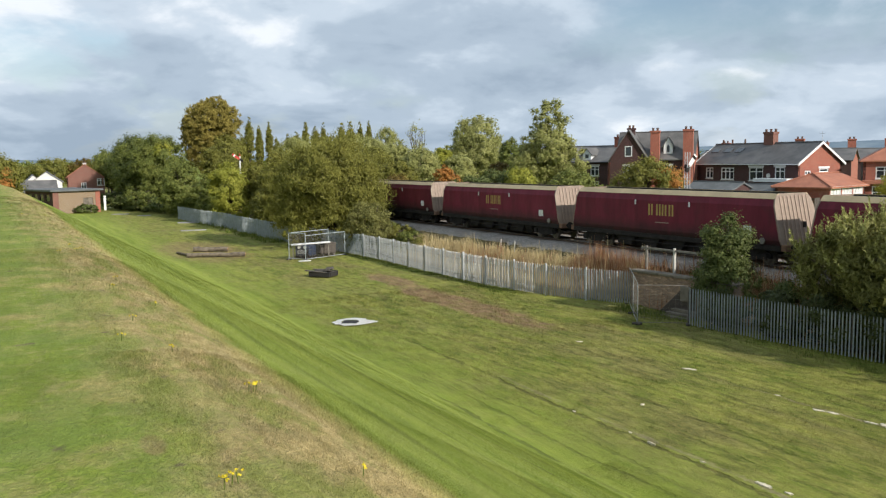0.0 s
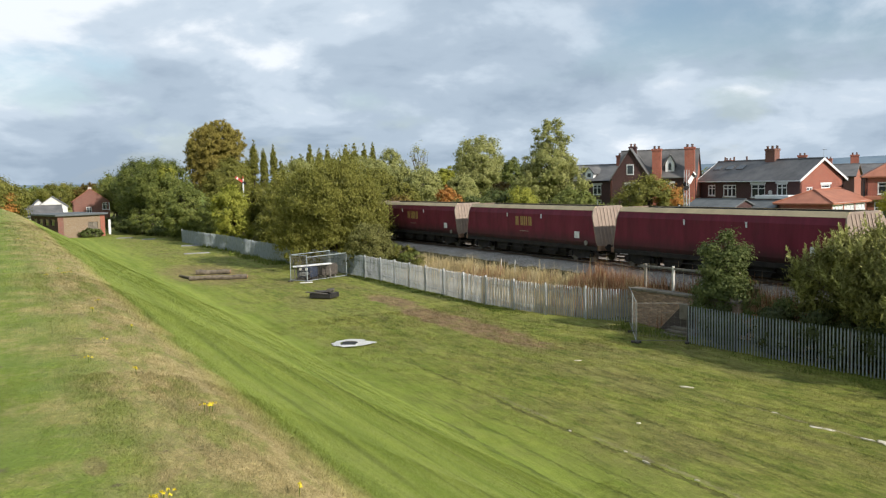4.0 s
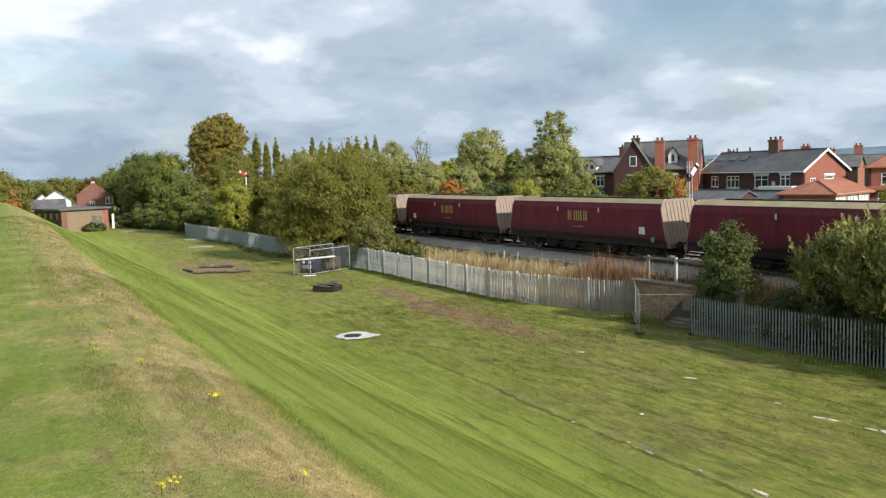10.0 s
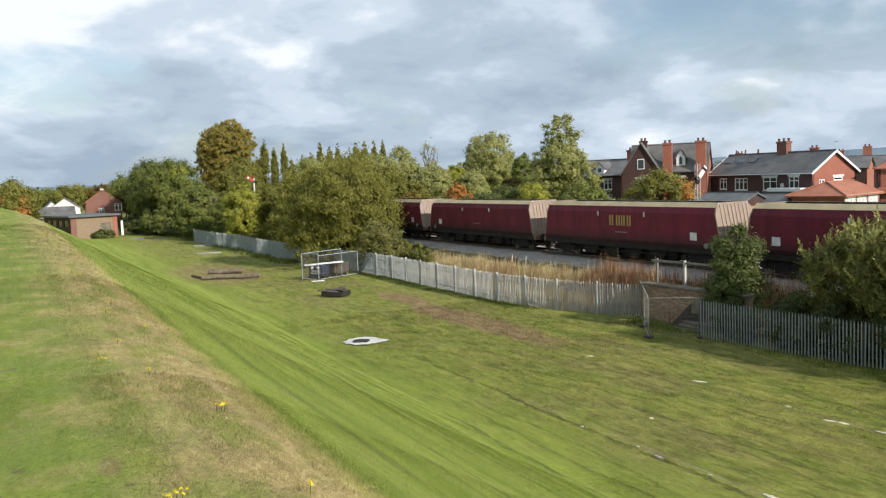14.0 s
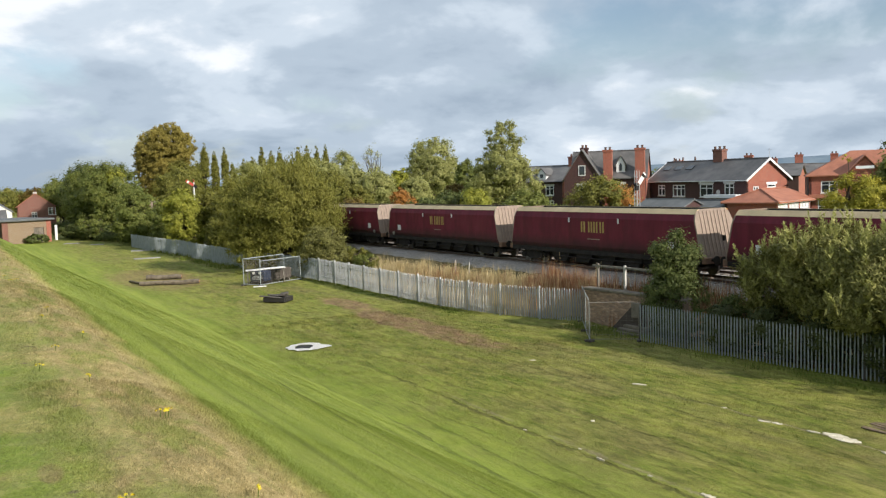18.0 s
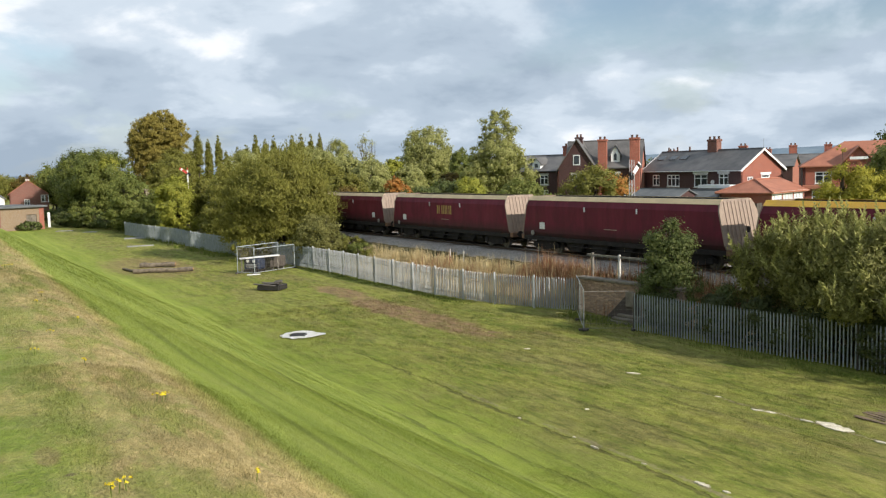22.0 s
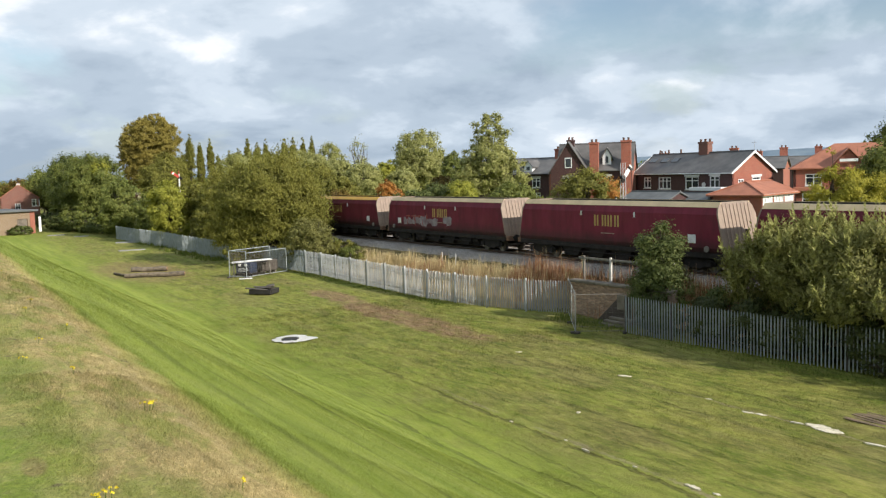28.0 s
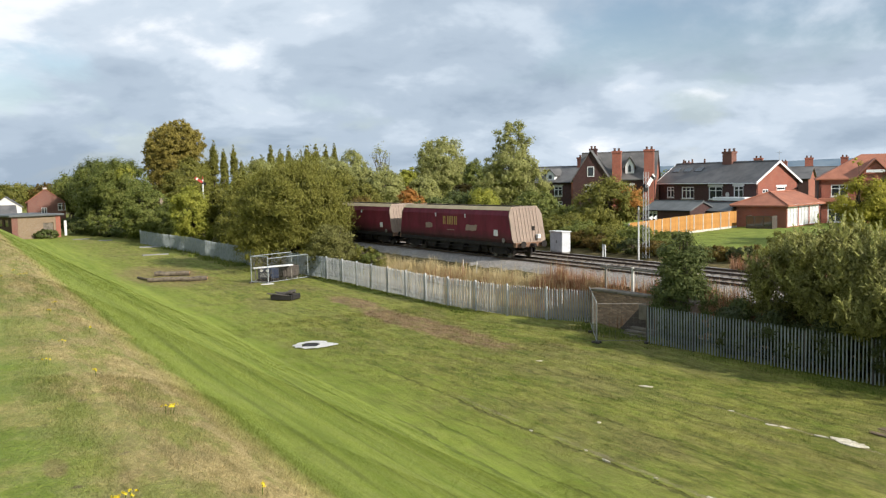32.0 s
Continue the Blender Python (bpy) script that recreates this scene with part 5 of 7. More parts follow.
    for i, (x, y, h, hw) in enumerate(((10.5, 70.5, 2.0, 1.6), (12.6, 68.5, 2.2, 1.8), (14.8, 67.0, 2.0, 1.7), (8.2, 74, 2.4, 1.8), (17.5, 66.0, 1.6, 1.6), (23.5, 58.5, 1.9, 1.8), (27, 55, 2.0, 1.8), (9.4, 72.4, 2.6, 1.9), (11.4, 72.6, 2.4, 1.9), (13.4, 70.2, 2.2, 1.8), (15.8, 68.8, 1.9, 1.6), (13.0, 66.2, 1.3, 1.4), (16.2, 63.8, 1.2, 1.4), (11.0, 75.5, 3.0, 2.0))):
        tree("bramble", "low tangled bramble beside the far track", x, y, h, [(0, 0, h * 0.45, hw, h * 0.5)], "leaf_olive" if i % 2 else "leaf_green", 2600, 0.15, 200 + i, 0.05, 28, category="bush", group="brambles beyond the tracks")
    for i, (x, y, h, hw) in enumerate(((12.0, 66.6, 1.4, 1.3), (12.9, 64.9, 1.2, 1.3), (13.8, 63.0, 1.3, 1.2), (14.9, 61.2, 1.2, 1.2), (16.2, 59.7, 1.1, 1.2), (17.2, 58.4, 1.0, 1.2), (17.9, 56.7, 1.1, 1.2), (18.9, 57.3, 0.9, 1.3), (19.2, 55.4, 1.1, 1.2), (20.4, 57.0, 1.0, 1.3), (20.5, 54.0, 1.1, 1.3), (21.9, 55.0, 1.2, 1.4), (11.1, 69.2, 1.6, 1.4), (9.9, 69.9, 1.5, 1.2))):
        tree("scrub", "brown withered scrub at the edge of the lawn", x, y, h, [(0, 0, h * 0.45, hw, h * 0.5)], ("leaf_brown", "leaf_olive", "leaf_ivy")[i % 3], 1700, 0.13, 360 + i, 0.03, 26, category="bush", group="scrub at the edge of the lawn", shoot=0.4, long=2.0)
    # near right: over the palisade
    tree("hawthorn", "small dense green hawthorn behind the palisade", 11.75, 42.3, 5.0, [(0, 0, 3.2, 1.45, 1.75), (-0.1, 0, 1.5, 1.7, 1.6), (1.3, -1.2, 0.9, 1.3, 1.0)], "leaf_dark", 13000, 0.13, 110, 0.12, 90, z=-1.6, clump=0.3, group="bushes over the palisade")
    tree("sallow_bush", "large feathery grey-green sallow bush over the palisade", 15.9, 35.4, 5.6,
         [(0.2, -0.2, 3.1, 2.7, 2.4), (-1.2, 1.6, 2.7, 1.9, 2.0), (1.7, -2.6, 3.0, 2.6, 2.3), (0.9, 0.1, 1.4, 2.2, 1.6), (-0.1, -3.3, 2.2, 1.4, 1.2), (1.2, -4.9, 2.3, 1.4, 1.2)], "leaf_willow", 31000, 0.125, 111, 0.14, 120, z=-1.5, clump=0.3, category="bush", group="bushes over the palisade", long=2.4, stem_to=0.4, shoot=0.35, sprays=(700, 0.9, "leaf_tip"))
    tree("sallow_bush", "large grey-green sallow bush further along the palisade", 21.3, 28.6, 5.6,
         [(0, 0, 3.0, 2.8, 2.4), (-1.8, 2.4, 2.6, 2.4, 2.1), (2.0, -2.4, 2.8, 2.6, 2.3), (0.8, 0.6, 1.3, 2.4, 1.6), (-2.1, -1.5, 2.2, 1.4, 1.2), (-0.3, -4.3, 2.2, 1.5, 1.3)], "leaf_willow", 25000, 0.125, 112, 0.14, 100, z=-1.5, clump=0.3, category="bush", group="bushes over the palisade", long=2.4, stem_to=0.4, shoot=0.35, sprays=(560, 0.9, "leaf_tip"))
    # the shade seen between the pales is put into these dark leaves
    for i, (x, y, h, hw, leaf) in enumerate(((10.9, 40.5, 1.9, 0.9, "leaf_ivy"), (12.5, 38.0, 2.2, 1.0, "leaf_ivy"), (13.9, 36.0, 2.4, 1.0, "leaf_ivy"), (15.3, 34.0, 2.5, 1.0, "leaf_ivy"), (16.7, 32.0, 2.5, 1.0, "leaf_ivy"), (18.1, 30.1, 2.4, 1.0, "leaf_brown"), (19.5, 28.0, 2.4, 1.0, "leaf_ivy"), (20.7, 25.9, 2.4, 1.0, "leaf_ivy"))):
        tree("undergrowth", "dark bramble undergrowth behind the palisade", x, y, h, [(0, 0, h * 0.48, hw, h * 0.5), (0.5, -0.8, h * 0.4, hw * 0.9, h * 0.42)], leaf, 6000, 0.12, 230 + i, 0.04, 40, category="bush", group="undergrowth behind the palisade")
    for i, (x, y, h, hw) in enumerate(((16.6, 30.8, 1.1, 0.8), (18.6, 27.8, 0.9, 0.9), (20.4, 24.7, 1.1, 0.9))):
        tree("ivy", "dark ivy climbing through the palisade", x, y, h, [(0, 0, h * 0.5, hw, h * 0.5)], "leaf_ivy", 330, 0.1, 250 + i, 0.02, 22, category="ivy", group="ivy on the palisade")
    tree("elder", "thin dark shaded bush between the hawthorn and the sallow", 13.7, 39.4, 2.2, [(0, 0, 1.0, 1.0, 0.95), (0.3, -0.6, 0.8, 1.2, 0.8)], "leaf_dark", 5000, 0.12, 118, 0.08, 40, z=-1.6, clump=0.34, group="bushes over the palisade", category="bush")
    # gardens on the right
    tree("acacia", "golden-green feathery garden tree", 31.1, 65.0, 7.2, [(0.2, 0, 3.4, 2.2, 2.1), (1.9, -0.6, 3.2, 2.2, 2.3), (-0.4, 0, 5.5, 0.8, 1.5), (0.9, -0.3, 1.5, 2.6, 1.6)], "leaf_acacia", 11000, 0.17, 120, 0.15, 60, group="garden trees")
    tree("garden_tree", "dark green garden tree", 37.0, 66.0, 8.2, [(0, 0, 4.6, 3.4, 3.2), (0.5, 0, 6.4, 1.6, 1.6)], "leaf_green", 9000, 0.24, 121, 0.2, 70, group="garden trees")
    tree("garden_tree", "tall green tree beyond the gardens", 63.5, 106.7, 16.0, [(0, 0, 10.6, 5.3, 5.0), (-4.4, 1.2, 6.9, 3.5, 3.5)], "leaf_green", 10000, 0.4, 122, 0.3, 80, group="garden trees")
    tree("garden_tree", "tall green tree far beyond the roofs", 58.0, 78.0, 13.0, [(0, 0, 8.0, 5, 5)], "leaf_green", 7000, 0.35, 123, 0.3, 60, group="garden trees")
    # far left
    tree("autumn_tree", "orange-brown tree behind the bank", -54.9, 97.5, 11.0, [(0, 0, 6.4, 3.3, 3.2)], "leaf_olive", 8000, 0.26, 130, 0.25, 60, z=-2.0, group="trees behind the bank", extra=("leaf_rust", 1500, 0.9, -1.5, 6.4, 1.9, 1.8))
    for i, (x, y, h, hw, leaf) in enumerate(((-110, 224, 10, 6, "leaf_olive"), (-103, 226, 9.5, 5, "leaf_brown"), (-95, 222, 8.0, 5, "leaf_lime"), (-86, 210, 8.0, 5, "leaf_olive"), (-75.5, 178, 11.5, 4.5, "leaf_green"), (-69, 172, 11.5, 5, "leaf_green"), (-120, 228, 8, 6, "leaf_olive"), (-130, 235, 8, 6, "leaf_far"), (-80, 190, 10.5, 5, "leaf_green"))):
        tree("distant_tree", "distant tree beyond the bank", x, y, h, [(0, 0, h * 0.58, hw, h * 0.42)], leaf, 4200, 0.42, 140 + i, 0.25, 35, z=-2.0, group="distant trees")


woods()


def far_woods():
    """The hazy belt of trees below the hills."""
    r = np.random.default_rng(5)
    v = []
    for i in range(420):
        az = math.radians(r.uniform(-60, 52))
        d = r.uniform(330, 900)
        h = r.uniform(4, 7.5) * (0.8 + d / 2200)
        c = np.array([[math.sin(az) * d, math.cos(az) * d, h * 0.5]])
        v.append(leaf_cloud(np.repeat(c, 3, 0) + r.normal(0, 2.5, (3, 3)) * (1, 1, 0.3), np.full(3, h * 0.55), 200, 1.3, r))
    v = np.concatenate(v)
    tagged(add_mesh("far_woods", v, np.arange(len(v)).reshape(-1, 3), "leaf_green"), "distant belt of dark trees below the hills", "woodland", kind="stuff")


far_woods()


# ---- grasses ----
def blades(x, y, z, h, wd, lean, r):
    """Leaning blades, one narrow triangle each."""
    n = len(x)
    a = r.uniform(0, math.tau, n)
    dx, dy = np.cos(a), np.sin(a)
    l = r.uniform(0, lean, n) * h
    tip = np.stack([x + dy * l, y - dx * l, z + h], 1)
    side = np.stack([dx * wd, dy * wd, np.zeros(n)], 1)
    base = np.stack([x, y, z - 0.01], 1)
    return np.stack([base + side, tip, base - side], 1).reshape(-1, 3)


def sward():
    r = np.random.default_rng(21)
    keep = []
    # denser near the bank top where the eye is close; finer blades there too
    for n, s0, s1, q0, q1 in ((180000, 2.8, 8, -2.2, 6.5), (150000, 7, 18, -4.0, 14.0), (150000, 14, 48, -4.0, 40.0), (24000, 45, 100, -3, 44.0)):
        s, q = r.uniform(s0, s1, n), r.uniform(q0, q1, n)
        x, y = -0.495 * s + 0.869 * q, 0.869 * s + 0.495 * q
        w = 0.8675 * x + 0.4974 * y - 35.16
        ok = (w < -7.6) | ((y < 46) & (w < -6.2))
        keep.append((x[ok], y[ok], q[ok]))
    x, y, q = (np.concatenate([k[i] for k in keep]) for i in range(3))
    away = np.hypot(np.hypot(x, y), 3.0)
    rough = 0.5 + 0.5 * smooth(12.5, 16.0, q + 0.8 * np.sin(x * 0.9))
    h = np.clip(0.0022 * away, 0.014, 0.06) * rough * r.uniform(0.5, 1.4, len(x))
    z = ground_z(x, y)
    v = blades(x, y, z, h, np.clip(0.00036 * away, 0.002, 0.02), 2.4, r)
    tagged(add_mesh("grass", v, np.arange(len(v)).reshape(-1, 3), "turf_blade"), "short mown grass, green and straw-coloured", "grass", kind="stuff")


sward()


def field_tufts():
    """Coarser, darker tufts standing in rows on the rough field."""
    r = np.random.default_rng(23)
    n, k = 3000, 16
    s, q = r.uniform(7, 60, n), 13.0 + 17.0 * r.random(n)
    q = np.round(q / 0.55) * 0.55 + r.normal(0, 0.14, n) + 0.5 * np.sin(s * 0.13)
    s, q = np.repeat(s, k) + r.normal(0, 0.16, n * k), np.repeat(q, k) + r.normal(0, 0.06, n * k)
    x, y = -0.495 * s + 0.869 * q, 0.869 * s + 0.495 * q
    w = 0.8675 * x + 0.4974 * y - 35.16
    ok = (w < -8.2) | ((y < 44) & (w < -6.6))
    ok &= np.sin(x * 0.55 + 1.3 * np.sin(y * 0.31)) + np.sin(y * 0.47 + x * 0.2) > -0.55
    x, y = x[ok], y[ok]
    v = blades(x, y, ground_z(x, y), 0.03 * r.uniform(0.5, 1.4, len(x)), np.full(len(x), 0.01), 2.6, r)
    tagged(add_mesh("grass_tufts", v, np.arange(len(v)).reshape(-1, 3), "turf_blade"), "rough tufts of grass on the field", "grass", kind="stuff")


field_tufts()


def rank_growth():
    """Tall bleached grass and red docks between the palisade and the ballast."""
    r = np.random.default_rng(31)

    def stand(n, a0, a1, w0, w1, h, wd, clumpy):
        a = r.uniform(a0, a1, n)
        w = r.uniform(w0, w1, n)
        if clumpy:
            ca, cw = r.uniform(a0, a1, clumpy), r.uniform(w0, w1, clumpy)
            i = r.integers(0, clumpy, n)
            a, w = ca[i] + r.normal(0, 0.35, n), cw[i] + r.normal(0, 0.07 if w0 > 0 else 0.3, n)
        if w0 > 0:        # shares of the way from the palisade to the ballast
            foot = np.interp(a, (-63, -47, -42, -37, -35), (-7.8, -7.8, -7.0, -4.9, -4.6))
            w = foot + w * (-3.4 - foot)
        x, y = D.x * a + M.x * (35.16 + w), D.y * a + M.y * (35.16 + w)
        return blades(x, y, ground_z(x, y), h * r.uniform(0.55, 1.25, n), np.full(n, wd), 0.35, r)

    for name, mat, label, sets in (
            ("tall_grass", "reed_tan", "tall bleached straw grass beside the railway", ((26000, -63, -37, 0.12, 0.78, 0.95, 0.016, 260), (16000, -62, -37, 0.08, 0.85, 0.65, 0.015, 0), (1500, -32, -20, -4.6, -3.4, 0.6, 0.02, 40), (150, -43, -37, 0.4, 0.9, 1.75, 0.02, 22), (110, -36.6, -31.2, -4.5, -3.6, 1.45, 0.018, 14), (500, -31.0, -28.0, -4.2, -3.4, 0.8, 0.02, 14))),
            ("tall_grass_green", "grass_blade", "rank green grass along the fence foot", ((5000, -68, -43, -8.6, -7.8, 0.09, 0.02, 160), (2600, -31, -8, -7.0, -5.6, 0.13, 0.014, 130), (1500, -36.5, -31, -6.6, -5.3, 0.2, 0.016, 60), (3000, -120, -70, -11.5, -9.0, 0.4, 0.04, 120))),
            ("dock_stems", "dock_red", "rust-red seeded dock stems in the grass", ((420, -55, -49, 0.3, 0.7, 1.35, 0.022, 14), (2200, -42.5, -36.6, 0.2, 0.8, 1.1, 0.022, 34), (900, -48, -43, 0.3, 0.8, 0.9, 0.02, 14), (2400, -42, -36.8, 0.5, 0.95, 1.25, 0.018, 22), (3200, -36.6, -22, -4.5, -3.3, 1.0, 0.026, 46), (900, -31.2, -28.0, -4.3, -3.4, 1.05, 0.026, 16), (2400, -36, -22, 7.2, 8.6, 1.1, 0.03, 40)))):
        v = np.concatenate([stand(*s) for s in sets])
        tagged(add_mesh(name, v, np.arange(len(v)).reshape(-1, 3), mat), label, "grass", kind="stuff")


rank_growth()
for i, (a, w, h, hw) in enumerate(((-68, -5.8, 1.5, 1.7), (-65, -6.0, 1.3, 1.6), (-71.5, -5.6, 2.0, 1.8), (-62.3, -6.0, 1.0, 1.2), (-70.2, -4.4, 1.7, 1.5), (-67.4, -4.4, 1.5, 1.5), (-64.6, -4.6, 1.3, 1.4), (-62.4, -4.7, 1.0, 1.1))):
    p = on_line(a, w)
    tree("bramble", "low green bramble below the ballast", p.x, p.y, h, [(0, 0, h * 0.42, hw, h * 0.5)], "leaf_olive" if i % 2 else "leaf_green", 2600, 0.12, 160 + i, 0.04, 26, category="bush", group="brambles below the ballast")


def ragwort():
    """Yellow flower heads on thin stems on the bank."""
    r = np.random.default_rng(41)
    base = None
    spots = [(4.42, 0.68), (4.45, 0.72), (4.4, 0.64), (6.48, 1.35), (6.52, 1.38), (6.46, 1.31), (7.87, 1.03), (4.5, 1.4), (17.6, 1.1), (17.9, 1.2), (18.4, 1.05), (8.5, 0.7), (9.6, 0.95), (11.0, 1.4), (12.4, 1.1)]
    for i in range(22):
        s, q = spots[i] if i < len(spots) else (r.uniform(9, 40), r.uniform(0.3, 1.9))
        x, y = -0.495 * s + 0.869 * q, 0.869 * s + 0.495 * q
        at = pose(x, y, float(ground_z(x, y)), 0, 0, r.uniform(0, 360))
        if base is None:
            base = thing("ragwort", at, "small yellow ragwort flower on a green stem", "flower", "yellow flowers on the bank")
            part("stem", rod((0, 0, -0.01), (0.01, 0, 0.055), 0.003, k=5), "grass_blade", base)
            c = np.array([[0.01, 0, 0.06], [0.035, 0.015, 0.05], [-0.015, -0.02, 0.055]])
            v = leaf_cloud(c, np.full(3, 0.011), 30, 0.009, r)
            add_mesh("flower_head", v, np.arange(len(v)).reshape(-1, 3), "flower_yellow", base, "yellow flower head")
        else:
            copy_thing(base, at)


ragwort()
# ---- houses ----
def wall_panel(name, mat, parent, at, L, H, holes=(), thick=0.25, top=None):
    """A wall in its own x-z plane (outside towards -y) with holes (x0, x1, z0, z1) right through; top: gable outline above H."""
    bm = bmesh.new()
    xs = sorted({0.0, L, *[h[0] for h in holes], *[h[1] for h in holes]})
    zs = sorted({0.0, H, *[h[2] for h in holes], *[h[3] for h in holes]})

    def quad(*p):
        bm.faces.new([bm.verts.new(q) for q in p])

    for x0, x1 in zip(xs, xs[1:]):
        for z0, z1 in zip(zs, zs[1:]):
            cx, cz = (x0 + x1) / 2, (z0 + z1) / 2
            if any(h[0] < cx < h[1] and h[2] < cz < h[3] for h in holes):
                continue
            quad((x0, 0, z0), (x1, 0, z0), (x1, 0, z1), (x0, 0, z1))
            quad((x0, thick, z0), (x0, thick, z1), (x1, thick, z1), (x1, thick, z0))
    for x0, x1, z0, z1 in holes:
        quad((x0, 0, z0), (x0, thick, z0), (x1, thick, z0), (x1, 0, z0))
        quad((x0, 0, z1), (x1, 0, z1), (x1, thick, z1), (x0, thick, z1))
        quad((x0, 0, z0), (x0, 0, z1), (x0, thick, z1), (x0, thick, z0))
        quad((x1, 0, z0), (x1, thick, z0), (x1, thick, z1), (x1, 0, z1))
    for x0, x1 in ((0, 0), (L, L)):
        quad((x0, 0, 0), (x0, 0, H), (x0, thick, H), (x0, thick, 0))
    if top:
        pts = [(0, H), (L, H)] + list(top)
        bm.faces.new([bm.verts.new((x, 0, z)) for x, z in pts])
        bm.faces.new([bm.verts.new((x, thick, z)) for x, z in reversed(pts)])
    bmesh.ops.remove_doubles(bm, verts=bm.verts, dist=0.0005)
    return part(name, bm, mat, parent, at=at)


def window(wall, x0, x1, z0, z1, bars=1, transom=True, frame="upvc_white", sill=True, lintel=None, pane="window_glass"):
    """A framed window set in a hole of a wall."""
    fw, n = 0.11, bars + 1
    W, H = x1 - x0, z1 - z0
    cell = (W - fw * (n + 1)) / n
    rows = [(fw, H * 0.68 - 0.045), (H * 0.68 + 0.045, H - fw)] if transom and H > 0.6 else [(fw, H - fw)]
    lights = [(fw + i * (cell + fw), fw + i * (cell + fw) + cell, a, b) for i in range(n) for a, b in rows]
    w = wall_panel("window", frame, wall, pose(x0 + 0.001, 0.04, z0 + 0.001), W - 0.002, H - 0.002, lights, thick=0.08)
    tagged(w, "white framed window")
    part("pane", boxes((x0 + 0.05, x1 - 0.05, 0.1, 0.115, z0 + 0.05, z1 - 0.05)), pane, wall)
    if sill:
        part("sill", soft_box(x0 - 0.08, x1 + 0.08, -0.07, 0.1, z0 - 0.09, z0 - 0.003, 0.01), "concrete_pale", wall)
    if lintel:
        part("lintel", soft_box(x0 - 0.15, x1 + 0.15, -0.03, 0.06, z1 + 0.003, z1 + 0.24, 0.01), lintel, wall)
    return w


def roof_slab(name, pts, mat, parent, t=0.14, label=""):
    """A roof plane through pts (in order), with thickness downwards."""
    bm = bmesh.new()
    a = [bm.verts.new(p) for p in pts]
    b = [bm.verts.new((p[0], p[1], p[2] - t)) for p in pts]
    bm.faces.new(a), bm.faces.new(b[::-1])
    for i in range(len(a)):
        j = (i + 1) % len(a)
        bm.faces.new((a[j], a[i], b[i], b[j]))
    return part(name, bm, mat, parent, label)


def chimney(parent, x, y, z0, z1, w=0.9, d=0.6, pots=2, mat="brick_red"):
    c = part("chimney", boxes((x - w / 2, x + w / 2, y - d / 2, y + d / 2, z0, z1 - 0.25), (x - w / 2 - 0.07, x + w / 2 + 0.07, y - d / 2 - 0.07, y + d / 2 + 0.07, z1 - 0.25, z1)), mat, parent)
    for i in range(pots):
        px = x + (i - (pots - 1) / 2) * w * 0.5
        bm = rod((px, y, z1), (px, y, z1 + 0.36), 0.15, 0.12, 10)
        tube(bm, (px, y, z1 + 0.27), (px, y, z1 + 0.33), 0.17, 0.17, 10)
        part("chimney_pot", bm, "chimney_pot", c, "dark clay chimney pot")
    return c


def bearing(p, q):
    return math.degrees(math.atan2(q[1] - p[1], q[0] - p[0]))


def gabled(name, label, p, q, depth, eaves, ridge, wall_mats, roof_mat, front=(), end=(), z=HOMES, barge=True, over=0.3, group="houses"):
    """A gabled house: its front runs from p to q (seen from the railway left to right), gables at both ends. Openings as (x0, x1, z0, z1, bars, lintel)."""
    L = math.hypot(q[0] - p[0], q[1] - p[1])
    h = thing(name, pose(p[0], p[1], z, 0, 0, bearing(p, q)), label, "house", group)
    fr = wall_panel("wall", wall_mats[0], h, pose(0, 0, 0), L, eaves, [o[:4] for o in front])
    for o in front:
        window(fr, *o[:4], bars=o[4], lintel=o[5])
    wall_panel("wall", wall_mats[0], h, pose(L, depth, 0, 0, 0, 180), L, eaves)
    er = wall_panel("wall", wall_mats[1], h, pose(L, 0.001, 0, 0, 0, 90), depth, eaves, [o[:4] for o in end], top=[(depth / 2, ridge)])
    for o in end:
        window(er, *o[:4], bars=o[4], lintel=o[5])
    wall_panel("wall", wall_mats[1], h, pose(0, depth, 0, 0, 0, -90), depth, eaves, top=[(depth / 2, ridge)])
    sl = (ridge - eaves) / (depth / 2)
    for sgn, y0 in ((1, -over), (-1, depth + over)):
        zlow = eaves - sl * over + 0.14
        roof_slab("roof", [(-over, y0, zlow), (L + over, y0, zlow), (L + over, depth / 2, ridge + 0.14), (-over, depth / 2, ridge + 0.14)][::sgn], roof_mat, h)
    part("ridge_tiles", rod((-over, depth / 2, ridge + 0.15), (L + over, depth / 2, ridge + 0.15), 0.1, k=6), roof_mat, h)
    part("gutter", rod((-over, -over - 0.06, eaves - sl * over + 0.05), (L + over, -over - 0.06, eaves - sl * over + 0.05), 0.06, k=6), "upvc_white" if barge else "under_dark", h)
    if barge:
        for x in (L + over + 0.02, -over - 0.02):
            for y0 in (-over, depth + over):
                zl = eaves - sl * over + 0.06
                bm = bmesh.new()
                a, b = Vector((x, y0, zl)), Vector((x, depth / 2, ridge + 0.06))
                vs = []
                for pnt in (a, b):
                    for dx, dz in ((-0.03, -0.16), (0.03, -0.16), (0.03, 0.12), (-0.03, 0.12)):
                        vs.append(bm.verts.new(pnt + Vector((dx, 0, dz))))
                for i in range(4):
                    j = (i + 1) % 4
                    bm.faces.new((vs[i], vs[j], vs[4 + j], vs[4 + i]))
                bm.faces.new(vs[:4][::-1]), bm.faces.new(vs[4:])
                part("bargeboard", bm, "upvc_white", h, "white painted bargeboard")
    return h, L


